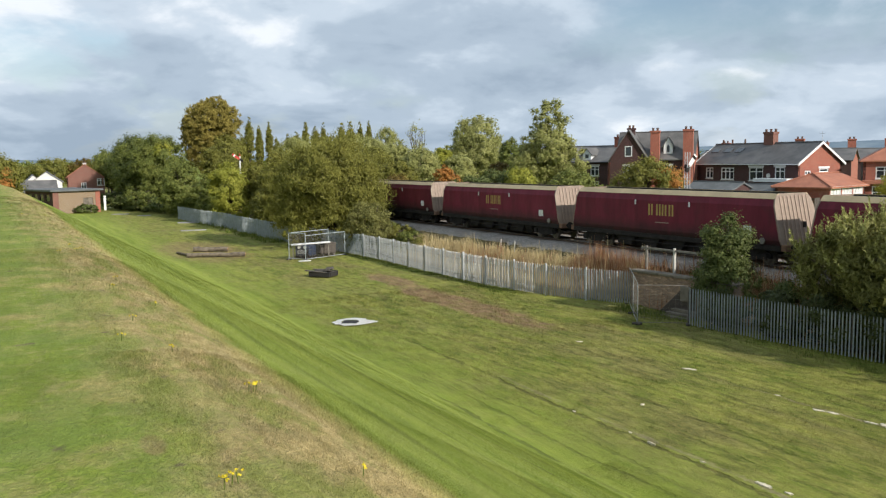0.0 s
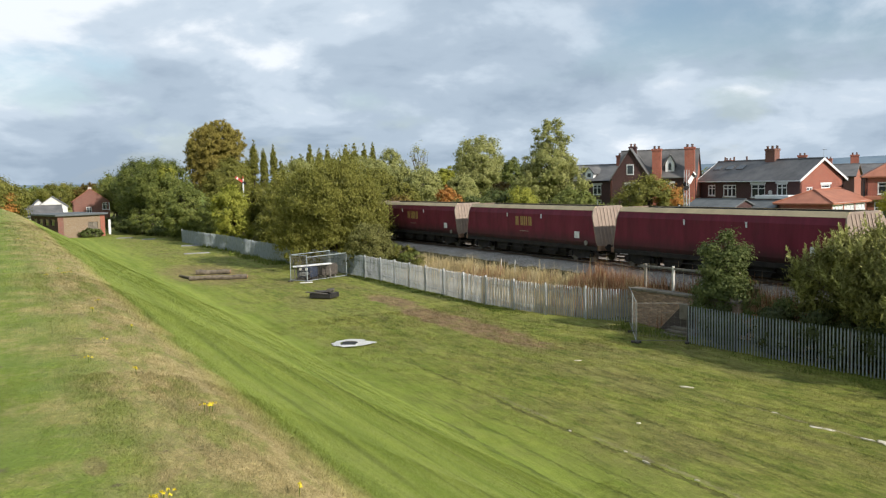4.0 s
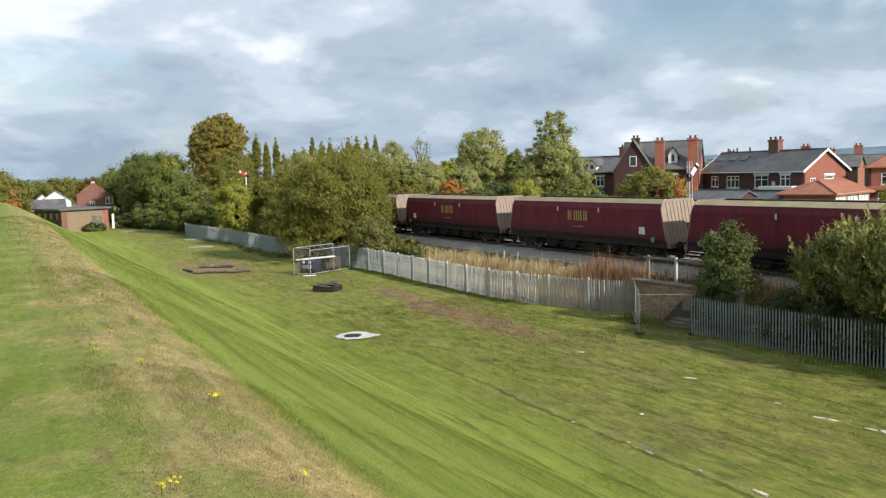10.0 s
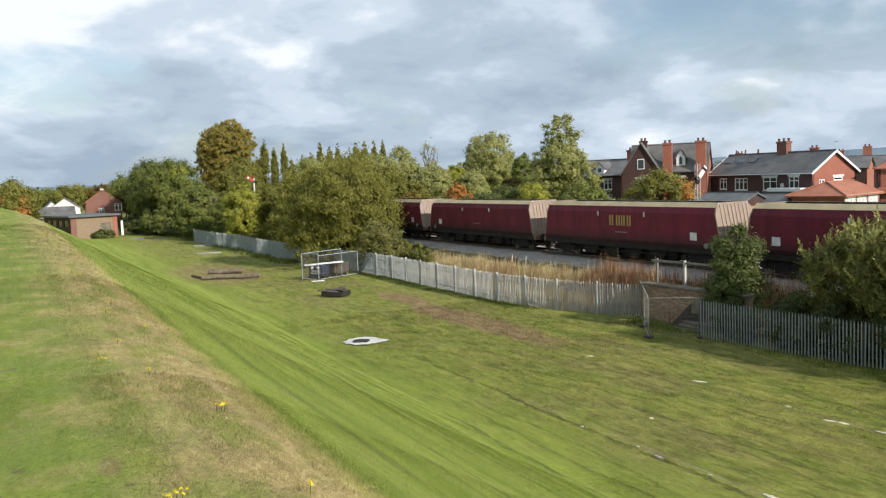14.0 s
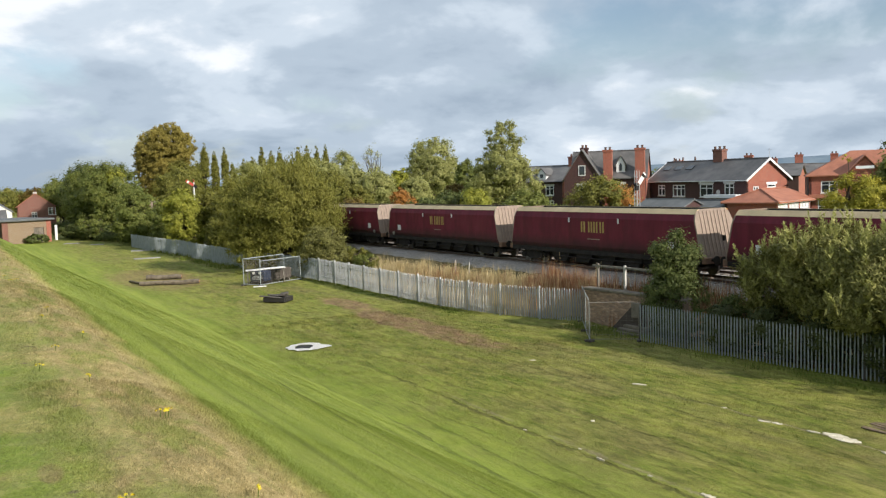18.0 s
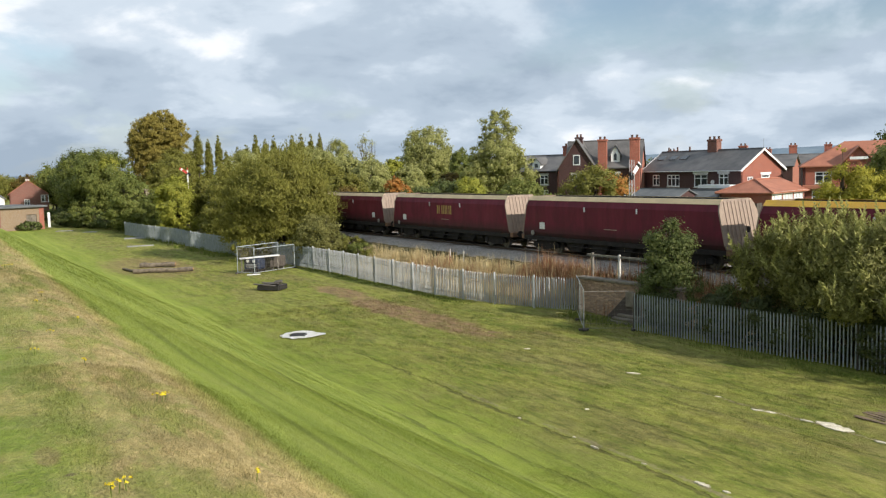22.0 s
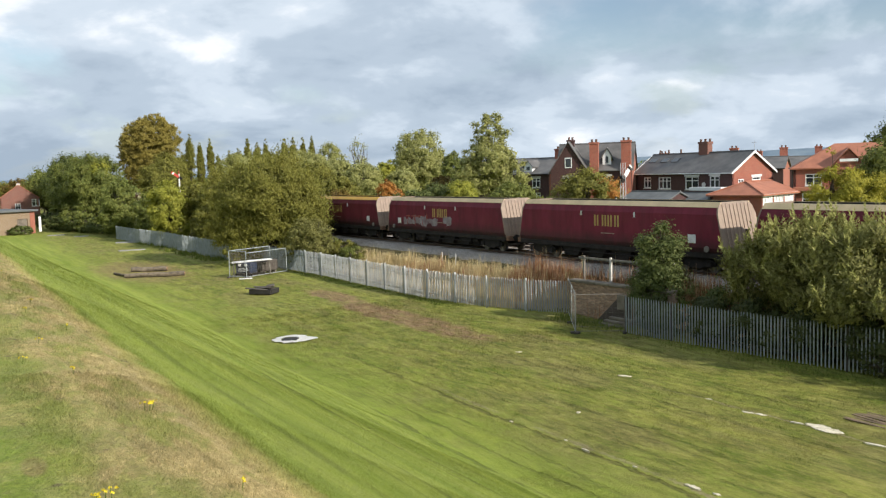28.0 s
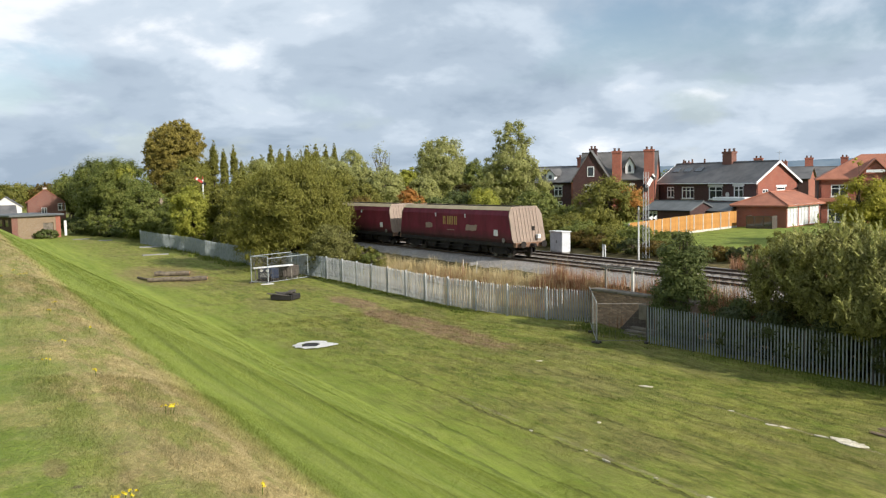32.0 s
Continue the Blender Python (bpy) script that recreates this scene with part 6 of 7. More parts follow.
def build_semis():
    p, q = (28.0, 112.5), (35.3, 97.8)
    ups = 2.75
    front = [(1.6, 2.9, ups, ups + 1.35, 1, None), (4.3, 6.5, ups - 0.1, ups + 1.35, 2, None), (9.0, 11.2, ups - 0.15, ups + 1.4, 1, "upvc_white"), (13.0, 14.5, ups, ups + 1.45, 1, "upvc_white"),
             (4.3, 6.5, 0.7, 2.0, 2, None), (9.0, 11.0, 0.7, 2.0, 2, None)]
    end = [(1.0, 1.9, 2.5, 3.8, 1, None), (3.2, 4.6, 3.6, 4.0, 0, "upvc_white")]
    # front brick painted darker than the gable brick for its shade
    h, L = gabled("semi_detached_house", "brick semi-detached pair, front coloured dark as in shade, slate roof, white bargeboards", p, q, 6.6, 4.65, 6.85, ("brick_dark", "brick_red"), "slate", front, end)
    chimney(h, 9.0, 3.3, 6.4, 8.3, 1.5, 0.8, 3, "brick_brown")
    for x in (1.2, 3.3, 5.2):
        part("roof_light", soft_box(-0.6, 0.6, -0.42, 0.42, 0.0, 0.07, 0.01), "window_glass", h, "glazed roof light", at=pose(x, 2.05, 6.17, 33.7, 0, 0))
    for x in (1.0, 2.6, 4.8):
        part("chimney_pot", rod((x, 3.3, 6.9), (x, 3.3, 7.55), 0.12, 0.1, 8), "chimney_pot", h)
    bm = rod((L + 0.2, 3.3, 7.0), (L + 0.2, 3.3, 8.1), 0.02, k=5)
    tube(bm, (L - 0.2, 3.3, 7.9), (L + 0.6, 3.3, 7.9), 0.015, k=5)
    part("aerial", bm, "galvanised", h, "thin metal television aerial")
    part("dish", rod((12.2, -0.12, 3.2), (12.2, -0.2, 3.2), 0.28, 0.28, 12), "concrete_pale", h, "small satellite dish")
    part("lean_to_roof", soft_box(11.6, 16.6, -1.9, -0.01, 2.55, 2.95, 0.03), "upvc_white", h, "white flat porch roof")
    part("lean_to_wall", boxes((11.7, 16.5, -1.8, -0.01, 0, 2.55)), "brick_dark", h)


build_semis()


def build_villa():
    """A steep-roofed Victorian villa with tall stacks on its front."""
    p, q = (18.0, 113.5), (27.0, 110.3)
    L = math.hypot(q[0] - p[0], q[1] - p[1])
    h = thing("villa", pose(p[0], p[1], HOMES, 0, 0, bearing(p, q)), "steep-roofed Victorian red brick villa with tall chimneys", "house", "houses")
    front = [(5.8, 6.9, 2.8, 4.4, 1, "concrete_pale"), (5.8, 6.9, 0.7, 2.1, 1, None)]
    # the villa's front and wing carry their shade in the brick colour
    fr = wall_panel("wall", "brick_dark", h, pose(0, 0, 0), L, 5.3, [o[:4] for o in front])
    for o in front:
        window(fr, *o[:4], bars=o[4], lintel=o[5])
    wall_panel("wall", "brick_red", h, pose(L, 5.4, 0, 0, 0, 180), L, 5.3)
    wall_panel("wall", "brick_red", h, pose(L, 0.001, 0, 0, 0, 90), 5.4, 5.3, top=[(2.7, 8.55)])
    wall_panel("wall", "brick_dark", h, pose(0, 9, 0, 0, 0, -90), 5.4, 5.3, top=[(2.7, 8.55)])
    for sgn, y0 in ((1, -0.3), (-1, 5.7)):
        roof_slab("roof", [(-0.2, y0, 5.2), (L + 0.2, y0, 5.2), (L + 0.2, 2.7, 8.7), (-0.2, 2.7, 8.7)][::sgn], "slate", h, label="steep grey slate roof")
    # the cross wing with its own gable to the railway
    wing = wall_panel("gable_wall", "brick_dark", h, pose(-0.6, -1.6, 0), 4.6, 5.3, [(1.7, 2.9, 2.9, 4.4), (1.7, 2.9, 0.7, 2.2)], top=[(2.3, 8.85)])
    window(wing, 1.7, 2.9, 2.9, 4.4, 1, lintel="concrete_pale")
    window(wing, 1.7, 2.9, 0.7, 2.2, 1)
    part("attic_window", boxes((1.85, 2.75, -0.05, -0.012, 5.6, 6.9)), "upvc_white", wing, "white attic window")
    part("attic_pane", boxes((1.95, 2.65, -0.06, -0.053, 5.7, 6.8)), "window_glass", wing)
    for x in (-0.6, 3.75):
        part("wing_side", boxes((x, x + 0.25, -1.35, 0, 0, 5.3)), "brick_dark", h)
    for sgn, x0 in ((-1, -0.9), (1, 4.3)):
        roof_slab("wing_roof", [(x0, -1.8, 5.0), (x0, 3.2, 5.0), (1.7, 3.2, 8.98), (1.7, -1.8, 8.98)][::sgn], "slate", h, label="steep slate roof of the wing")
    # a white pointed dormer between the stacks
    d = part("dormer", prism([(5.8, 5.7), (6.9, 5.7), (6.9, 6.9), (6.35, 7.9), (5.8, 6.9)], 0.3, 2.3), "upvc_white", h, "white pointed dormer")
    part("dormer_pane", prism([(6.17, 6.1), (6.53, 6.1), (6.53, 6.8), (6.35, 7.1), (6.17, 6.8)], 0.27, 0.32), "window_glass", d)
    for sgn, x0 in ((-1, 5.55), (1, 7.15)):
        roof_slab("dormer_roof", [(x0, 0.15, 6.75), (x0, 2.4, 6.75), (6.35, 2.4, 8.1), (6.35, 0.15, 8.1)][::sgn], "slate", d)
    chimney(h, 1.7, 0.5, 8.0, 9.2, 0.9, 0.7, 2, "brick_dark")
    chimney(h, 4.8, -0.1, 0.0, 8.8, 1.1, 0.8, 2)
    chimney(h, 8.85, -0.1, 0.0, 8.9, 1.2, 0.8, 2)
    part("ridge_tiles", rod((-0.2, 2.7, 8.72), (L + 0.2, 2.7, 8.72), 0.09, k=6), "slate", h)


build_villa()


def build_left_house():
    # shade of the front is in its brick colour; the ends stay red
    h, L = gabled("detached_house", "brick house, front coloured dark as in shade, slate roof and white dormers", (8.2, 131.5), (18.2, 122.8), 8.0, 4.9, 7.0, ("brick_dark", "brick_red"), "slate",
                  [(7.0, 8.4, 2.9, 4.3, 1, None), (10.4, 11.8, 2.9, 4.3, 1, "concrete_pale"), (7.0, 8.4, 0.8, 2.2, 1, None), (10.4, 11.8, 0.8, 2.2, 1, None)], barge=False)
    chimney(h, L - 0.6, 4.0, 6.2, 8.4, 1.2, 0.8, 2)
    for x in (6.6, 9.6):
        d = part("dormer", prism([(x - 0.7, 5.1), (x + 0.7, 5.1), (x + 0.7, 6.0), (x, 6.7), (x - 0.7, 6.0)], 0.3, 2.6), "upvc_white", h, "white gabled dormer")
        part("dormer_pane", boxes((x - 0.28, x + 0.28, 0.27, 0.31, 5.4, 5.95)), "window_glass", d)
        for sgn, x0 in ((-1, x - 0.95), (1, x + 0.95)):
            roof_slab("dormer_roof", [(x0, 0.15, 5.9), (x0, 2.8, 5.9), (x, 2.8, 6.85), (x, 0.15, 6.85)][::sgn], "slate", d)


build_left_house()


def build_bungalow():
    """The low orange-roofed extension with white garden doors."""
    m, l, r = (35.0, 88.4), (31.0, 92.3), (39.2, 91.4)
    L = math.hypot(m[0] - l[0], m[1] - l[1])
    h = thing("garden_room", pose(l[0], l[1], HOMES, 0, 0, bearing(l, m)), "red brick garden room with orange hipped tile roof", "house", "houses")
    wall_panel("wall", "brick_red", h, pose(0, 0, 0), L, 2.3)
    d = 9.0
    doors = [(0.3, 2.9, 0.1, 2.1), (3.15, 5.75, 0.1, 2.1), (6.0, 8.6, 0.1, 2.1)]
    e = wall_panel("wall", "brick_red", h, pose(L, 0.001, 0, 0, 0, 90), d, 2.3, doors)
    for x0, x1, z0, z1 in doors:
        window(e, x0, x1, z0, z1, 2, transom=True, sill=False, pane="curtain")
    part("fascia", boxes((-0.1, d + 0.3, -0.28, -0.02, 2.12, 2.34)), "upvc_white", e, "white fascia board over the doors")
    wall_panel("wall", "brick_dark", h, pose(L, d, 0, 0, 0, 180), L, 2.3)
    wall_panel("wall", "brick_dark", h, pose(0, d, 0, 0, 0, -90), d, 2.3)
    ov, e0, rz = 0.35, 2.3, 3.6
    a, b, c, f = (-ov, -ov, e0), (L + ov, -ov, e0), (L + ov, d + ov, e0), (-ov, d + ov, e0)
    r0, r1 = (L / 2, 2.4, rz), (L / 2, d + 0.6, rz)
    roof_slab("roof", [a, b, r0], "clay_tile", h, label="orange clay tile hip")
    roof_slab("roof", [b, (L + ov, d + 0.6, e0), r1, r0], "clay_tile", h, label="orange clay tile slope")
    roof_slab("roof", [a, r0, r1, (-ov, d + 0.6, e0)], "clay_tile", h, label="orange clay tile slope")
    for s, t in ((a, r0), (b, r0), (r0, r1)):
        part("ridge_tiles", rod((s[0], s[1], s[2] + 0.02), (t[0], t[1], t[2] + 0.04), 0.09, k=6), "clay_tile", h)
    # greenhouse frame leaning on the dark side
    g = thing("greenhouse", pose(31.2, 89.3, HOMES, 0, 0, bearing(l, m)), "dark timber framed lean-to greenhouse", "greenhouse")
    part("frame", boxes((0, 0.06, 0, 1.2, 0, 1.3), (2.7, 2.76, 0, 1.2, 0, 1.3), (0, 2.76, 0, 0.06, 1.24, 1.3), (0, 2.76, 0, 0.06, 0, 0.3), *[(i * 0.9, i * 0.9 + 0.04, 0, 0.05, 0.3, 1.24) for i in range(1, 3)]), "door_dark", g)
    for i in range(3):
        part("pane", boxes((i * 0.9 + 0.06, i * 0.9 + 0.88, 0.02, 0.03, 0.3, 1.24)), "window_glass", g)


build_bungalow()


def build_right_house():
    """Red brick hipped house behind the garden room."""
    p, q = (41.4, 95.6), (54.4, 90.4)
    L = math.hypot(q[0] - p[0], q[1] - p[1])
    h = thing("detached_house", pose(p[0], p[1], HOMES, 0, 0, bearing(p, q)), "red brick house with hipped orange tile roof", "house", "houses")
    ow = [(1.2, 2.9, 2.9, 4.2), (6.0, 7.6, 2.9, 4.2), (10.2, 11.8, 2.9, 4.2), (0.9, 3.2, 0.1, 2.1), (6.0, 8.0, 0.6, 2.0)]
    fr = wall_panel("wall", "brick_red", h, pose(0, 0, 0), L, 4.9, ow)
    for o in ow:
        window(fr, *o, bars=2 if o[1] - o[0] > 1.9 else 1)
    wall_panel("wall", "brick_red", h, pose(L, 0.001, 0, 0, 0, 90), 8, 4.9)
    wall_panel("wall", "brick_red", h, pose(L, 8, 0, 0, 0, 180), L, 4.9)
    # left side in the darker brick that paints in its shade
    wall_panel("wall", "brick_dark", h, pose(0, 8, 0, 0, 0, -90), 8, 4.9)
    part("string_course", soft_box(-0.1, L + 0.1, -0.5, -0.01, 2.3, 2.75, 0.05), "clay_tile", h, "tiled skirt roof between the floors")
    e0, rz, ov = 4.85, 7.5, 0.35
    a, b, c, d = (-ov, -ov, e0), (L + ov, -ov, e0), (L + ov, 8 + ov, e0), (-ov, 8 + ov, e0)
    r0, r1 = (4.4, 4, rz), (L - 4.4, 4, rz)
    for pts in ([a, b, r1, r0], [b, c, r1], [c, d, r0, r1], [d, a, r0]):
        roof_slab("roof", pts, "clay_tile", h, label="orange tile hip slope")
    g = part("front_gable", prism([(3.6, 4.6), (7.4, 4.6), (5.5, 6.7)], -0.4, 2.2), "brick_red", h)
    for sgn, x0 in ((-1, 3.2), (1, 7.8)):
        roof_slab("gable_roof", [(x0, -0.7, 4.5), (x0, 3.6, 4.5), (5.5, 3.6, 6.95), (5.5, -0.7, 6.95)][::sgn], "clay_tile", g)
    part("gable_board", boxes((4.6, 6.4, -0.75, -0.69, 5.45, 5.75)), "upvc_white", g, "white gable board")


build_right_house()


def outbuildings():
    """Garages and sheds between the gardens."""
    for p, q, depth, ea, ri, mat, roof, label in (((22.6, 97.6), (26.4, 92.7), 4.4, 1.75, 2.6, "brick_dark", "felt_grey", "brick garage with grey felt roof"),
                                                  ((27.4, 96.6), (30.4, 92.2), 3.8, 1.6, 2.35, "felt_grey", "felt_grey", "grey garden shed with felt roof")):
        h, L = gabled("garage" if "garage" in label else "garden_shed", label + " behind the orange fence", p, q, depth, ea, ri, (mat, mat), roof, [(0.6, 1.9, 0.9, 1.7, 1, None)], barge=False, over=0.2, group="garden outbuildings")


outbuildings()


def garden_fence():
    f = thing("garden_fence", pose(0, 0, 0), "new orange-brown timber fence panels between white concrete posts", "fence")
    pts = [Vector(v) for v in ((15.4, 71.7, 0), (19.6, 77.6, 0), (24.3, 84.0, 0), (30.9, 91.2, 0))]
    run = []
    for a, b in zip(pts, pts[1:]):
        n = max(1, round((b - a).length / 1.85))
        run += [a.lerp(b, i / n) for i in range(n)]
    run.append(pts[-1])
    post, boards = None, {}
    for a, b in zip(run, run[1:]):
        turn = bearing(a, b)
        L = (b - a).length
        at = pose(a.x, a.y, HOMES, 0, 0, turn)
        if post is None:
            post = part("post", soft_box(-0.06, 0.06, -0.06, 0.06, -0.1, 1.72, 0.01), "concrete_pale", f, "white concrete post", at=at)
        else:
            again(post, at)
        panel = part("panel", boxes((0.07, L - 0.07, 0.014, 0.04, 0.4, 0.48), (0.07, L - 0.07, 0.014, 0.04, 1.4, 1.48)), "panel_orange", f, "pair of rails behind the boards", at=at)
        k = 12
        step = (L - 0.14) / k
        if round(L, 3) not in boards:
            boards[round(L, 3)] = part("board", boxes((0, step - 0.01, -0.012, 0.012, 0.2, 1.74)), "panel_orange", panel, at=pose(0.07, 0, 0))
            rest = range(1, k)
        else:
            rest = range(k)
        for i in rest:
            again(boards[round(L, 3)], pose(0.07 + step * i, -0.008 * (i % 2), 0.01 * (i % 3)), panel)
        part("gravel_board", boxes((0.06, L - 0.06, -0.025, 0.025, -0.02, 0.2)), "concrete_pale", f, "white concrete gravel board", at=at)


garden_fence()


def distant_roofs():
    r = random.Random(3)
    for i, (x, y, w, turn, roof) in enumerate(((46, 140, 12, -30, "slate"), (58, 150, 14, -20, "slate"), (52, 170, 12, -35, "clay_tile"), (70, 160, 14, -25, "clay_tile"), (40, 160, 10, -40, "slate"), (66, 190, 14, -30, "slate"))):
        ca, sa = math.cos(radians(turn)), math.sin(radians(turn))
        # terrace fronts use the shade-darkened brick, the gables plain red
        h, L = gabled("terrace_house", "distant red brick terrace under a dark roof", (x, y), (x + ca * w, y + sa * w), 8, 4.6, 6.3, ("brick_dark", "brick_red"), roof,
                      [(1.5, 2.7, 2.8, 4.0, 1, None), (w - 3, w - 1.8, 2.8, 4.0, 1, None)], barge=False, group="distant houses")
        chimney(h, w * 0.25 + r.uniform(0, 4), 4, 5.6, 7.6 + r.uniform(0, 0.8), 1.3, 0.8, 2)


distant_roofs()


# ---- the far end of the field ----
def pump_house():
    """The flat-roofed brick shed at the field's end."""
    c1, c2 = (-66.4, 134.0), (-61.37, 139.58)
    L = math.hypot(c2[0] - c1[0], c2[1] - c1[1])
    h = thing("brick_shed", pose(c1[0], c1[1], -2.0, 0, 0, bearing(c1, c2)), "flat-roofed orange brick pump house at the field's end", "shed")
    fr = wall_panel("wall", "brick_shed", h, pose(0, 0, 0), L, 3.5, [(4.8, 6.4, 0.0, 2.4)])
    for x in (4.82, 5.61):
        part("door", boxes((x, x + 0.77, 0.12, 0.18, 0.0, 2.36), (x + 0.1, x + 0.67, 0.1, 0.12, 0.2, 2.2)), "coping_stone", fr, "pale boarded door leaf")
    wall_panel("wall", "brick_shed", h, pose(L, 0.001, 0, 0, 0, 90), 11, 3.5)
    wall_panel("wall", "brick_shed", h, pose(L, 11, 0, 0, 0, 180), L, 3.5)
    # unlit side wall: shade painted by a darker brick than the front
    sd = wall_panel("wall", "brick_dark", h, pose(0, 11, 0, 0, 0, -90), 11, 3.5, [(1 + i * 2.4, 2.6 + i * 2.4, 2.0, 3.0) for i in range(4)])
    for i in range(4):
        part("window", boxes((1 + i * 2.4, 2.6 + i * 2.4, 0.1, 0.14, 2.0, 3.0)), "window_glass", sd)
    part("roof", soft_box(-0.5, L + 0.5, -0.5, 11.5, 3.5, 3.8, 0.04), "felt_grey", h, "dark flat roof with deep edge")
    part("pier", soft_box(-0.02, 0.9, -0.06, -0.005, 0, 3.5, 0.02), "brick_brown", h)
    part("pier", soft_box(L - 0.7, L + 0.05, -0.06, -0.005, 0, 3.5, 0.02), "brick_red", h)
    part("sign_board", boxes((L + 0.6, L + 1.0, -0.1, 0.0, 0.2, 2.6)), "white_paint", h, "tall white notice post")
    tree("shrub", "low dark shrub before the pump house door", -62.2, 136.2, 1.6, [(0, 0, 0.7, 1.9, 0.8)], "leaf_dark", 1800, 0.3, 171, 0.05, 20, z=-2.0, category="bush")


pump_house()
def gable_end_house(name, label, p, q, length, eaves, ridge, walls, roof, holes=()):
    """A house whose gable, from p to q, faces the field."""
    w = math.hypot(q[0] - p[0], q[1] - p[1])
    h = thing(name, pose(p[0], p[1], -2.0, 0, 0, bearing(p, q)), label, "house", "houses beyond the bank")
    fr = wall_panel("wall", walls, h, pose(0, 0, 0), w, eaves, [o[:4] for o in holes], top=[(w / 2, ridge)])
    for o in holes:
        window(fr, *o, bars=1)
    wall_panel("wall", walls, h, pose(w, 0.001, 0, 0, 0, 90), length, eaves)
    wall_panel("wall", walls, h, pose(0, length, 0, 0, 0, -90), length, eaves)
    wall_panel("wall", walls, h, pose(w, length, 0, 0, 0, 180), w, eaves, top=[(w / 2, ridge)])
    for sgn, x0 in ((-1, -0.25), (1, w + 0.25)):
        zl = eaves - 0.12
        roof_slab("roof", [(x0, -0.15, zl), (x0, length + 0.2, zl), (w / 2, length + 0.2, ridge + 0.12), (w / 2, -0.15, ridge + 0.12)][::sgn], roof, h)
    return h


eh = gable_end_house("end_house", "plain red brick gabled house behind the pump house", (-81.8, 171.5), (-75.6, 174.3), 9, 5.2, 7.6, "brick_brown", "clay_tile", [(2.6, 3.6, 2.6, 4.0), (5.6, 7.0, 3.4, 4.8)])
chimney(eh, 3.4, 2.0, 7.0, 7.95, 0.6, 0.5, 1, "concrete_pale")
gable_end_house("white_bungalow", "white rendered gabled bungalow beyond the bank", (-85.4, 164.2), (-80.4, 166.6), 9, 4.4, 6.3, "render_white", "slate", [(0.9, 1.9, 1.0, 2.2)])
gable_end_house("white_bungalow", "small white gabled bungalow with dark roof", (-90.6, 172.6), (-88.4, 173.8), 8, 4.4, 5.6, "render_white", "slate")
gabled("grey_bungalow", "low grey-roofed bungalow beyond the bank", (-81.5, 151.3), (-75.7, 154.5), 7.0, 2.9, 4.7, ("render_white", "render_white"), "slate", [(1.0, 2.4, 0.9, 2.0, 1, None)], z=-2.0, barge=False, group="houses beyond the bank")
# ---- railway furniture ----
def semaphore(x, y, z, h, label, arms, post_mat="white_paint", lattice=False, ladder=True, vanes=0.0):
    s = thing("semaphore_signal", pose(x, y, z, 0, 0, RAIL_TURN + 90), label, "railway signal", "railway signals")
    if lattice:
        for dx in (-0.16, 0.16):
            for dy in (-0.16, 0.16):
                part("leg", rod((dx, dy, 0), (dx * 0.7, dy * 0.7, h), 0.025, k=5), post_mat, s)
        for i in range(int(h / 0.32)):
            z0, z1 = i * 0.32, i * 0.32 + 0.32
            f = 1 if i % 2 else -1
            for dy in (-0.14, 0.14):
                part("lacing", rod((-0.14 * f, dy, z0), (0.14 * f, dy, z1), 0.012, k=4), post_mat, s)
            part("lacing", rod((-0.14, -0.14 * f, z0), (-0.14, 0.14 * f, z1), 0.012, k=4), post_mat, s)
    else:
        part("post", rod((0, 0, -0.2), (0, 0, h), 0.13, 0.1, 12), post_mat, s)
        part("finial", rod((0, 0, h), (0, 0, h + 0.45), 0.09, 0.01, 8), "lamp_red", s)
    if ladder:
        for dx in (-0.17, 0.17):
            part("ladder_rail", rod((dx, 0.9, 0), (dx, 0.2, h - 0.3), 0.02, k=5), "under_dark", s)
        for i in range(int(h / 0.35)):
            f = i * 0.35 / h
            part("rung", rod((-0.17, 0.9 - 0.7 * f, i * 0.35), (0.17, 0.9 - 0.7 * f, i * 0.35), 0.012, k=4), "under_dark", s)
    for z1, tilt, front, back, length in arms:
        arm = part("arm", boxes((0.1, length, -0.16, -0.13, -0.15, 0.15)), front, s, "semaphore arm with a stripe", at=pose(0, 0, z1, 0, tilt, 0))
        part("stripe", boxes((length * 0.68, length * 0.68 + 0.2, -0.175, -0.115, -0.152, 0.152)), back, arm)
        part("spectacle", rod((-0.28, -0.2, -0.02), (-0.28, -0.12, -0.02), 0.16, 0.16, 12), "under_dark", arm)
        part("lamp_case", soft_box(-0.16, 0.08, -0.1, 0.16, -0.22, 0.18, 0.03), "under_dark", arm)
    if vanes:
        for x in (0.12, 0.5):
            part("vane", prism([(x, 0.0), (x + 0.34, 0.17), (x + 0.34, -0.17)], -0.16, -0.13), "white_paint", s, "white arrow-shaped vane", at=pose(0, 0, vanes))
    return s


# behind the big bush, with its red arm showing above the leaves
semaphore(-31.7, 115.8, -0.4, 7.0, "tall white semaphore signal post with red arm", [(6.55, 215, "lamp_red", "white_paint", 1.25)], ladder=True)
# right of the train, seen from behind: white arms on a lattice post
semaphore(14.2, 60.6, 0.2, 6.0, "grey lattice signal post with raised white arms", [(5.0, -52, "white_paint", "under_dark", 1.0)], "galvanised", lattice=True, ladder=False, vanes=2.78)
wp = thing("white_post", pose(13.55, 60.0, 0.2), "slim white painted lineside post", "post")
part("shaft", rod((0, 0, -0.2), (0, 0, 3.6), 0.06, 0.05, 10), "white_paint", wp)
part("cap", rod((0, 0, 3.6), (0, 0, 3.7), 0.1, 0.03, 10), "under_dark", wp)
part("bracket", boxes((-0.04, 0.04, -0.14, -0.08, 2.6, 3.4)), "timber_grey", wp)

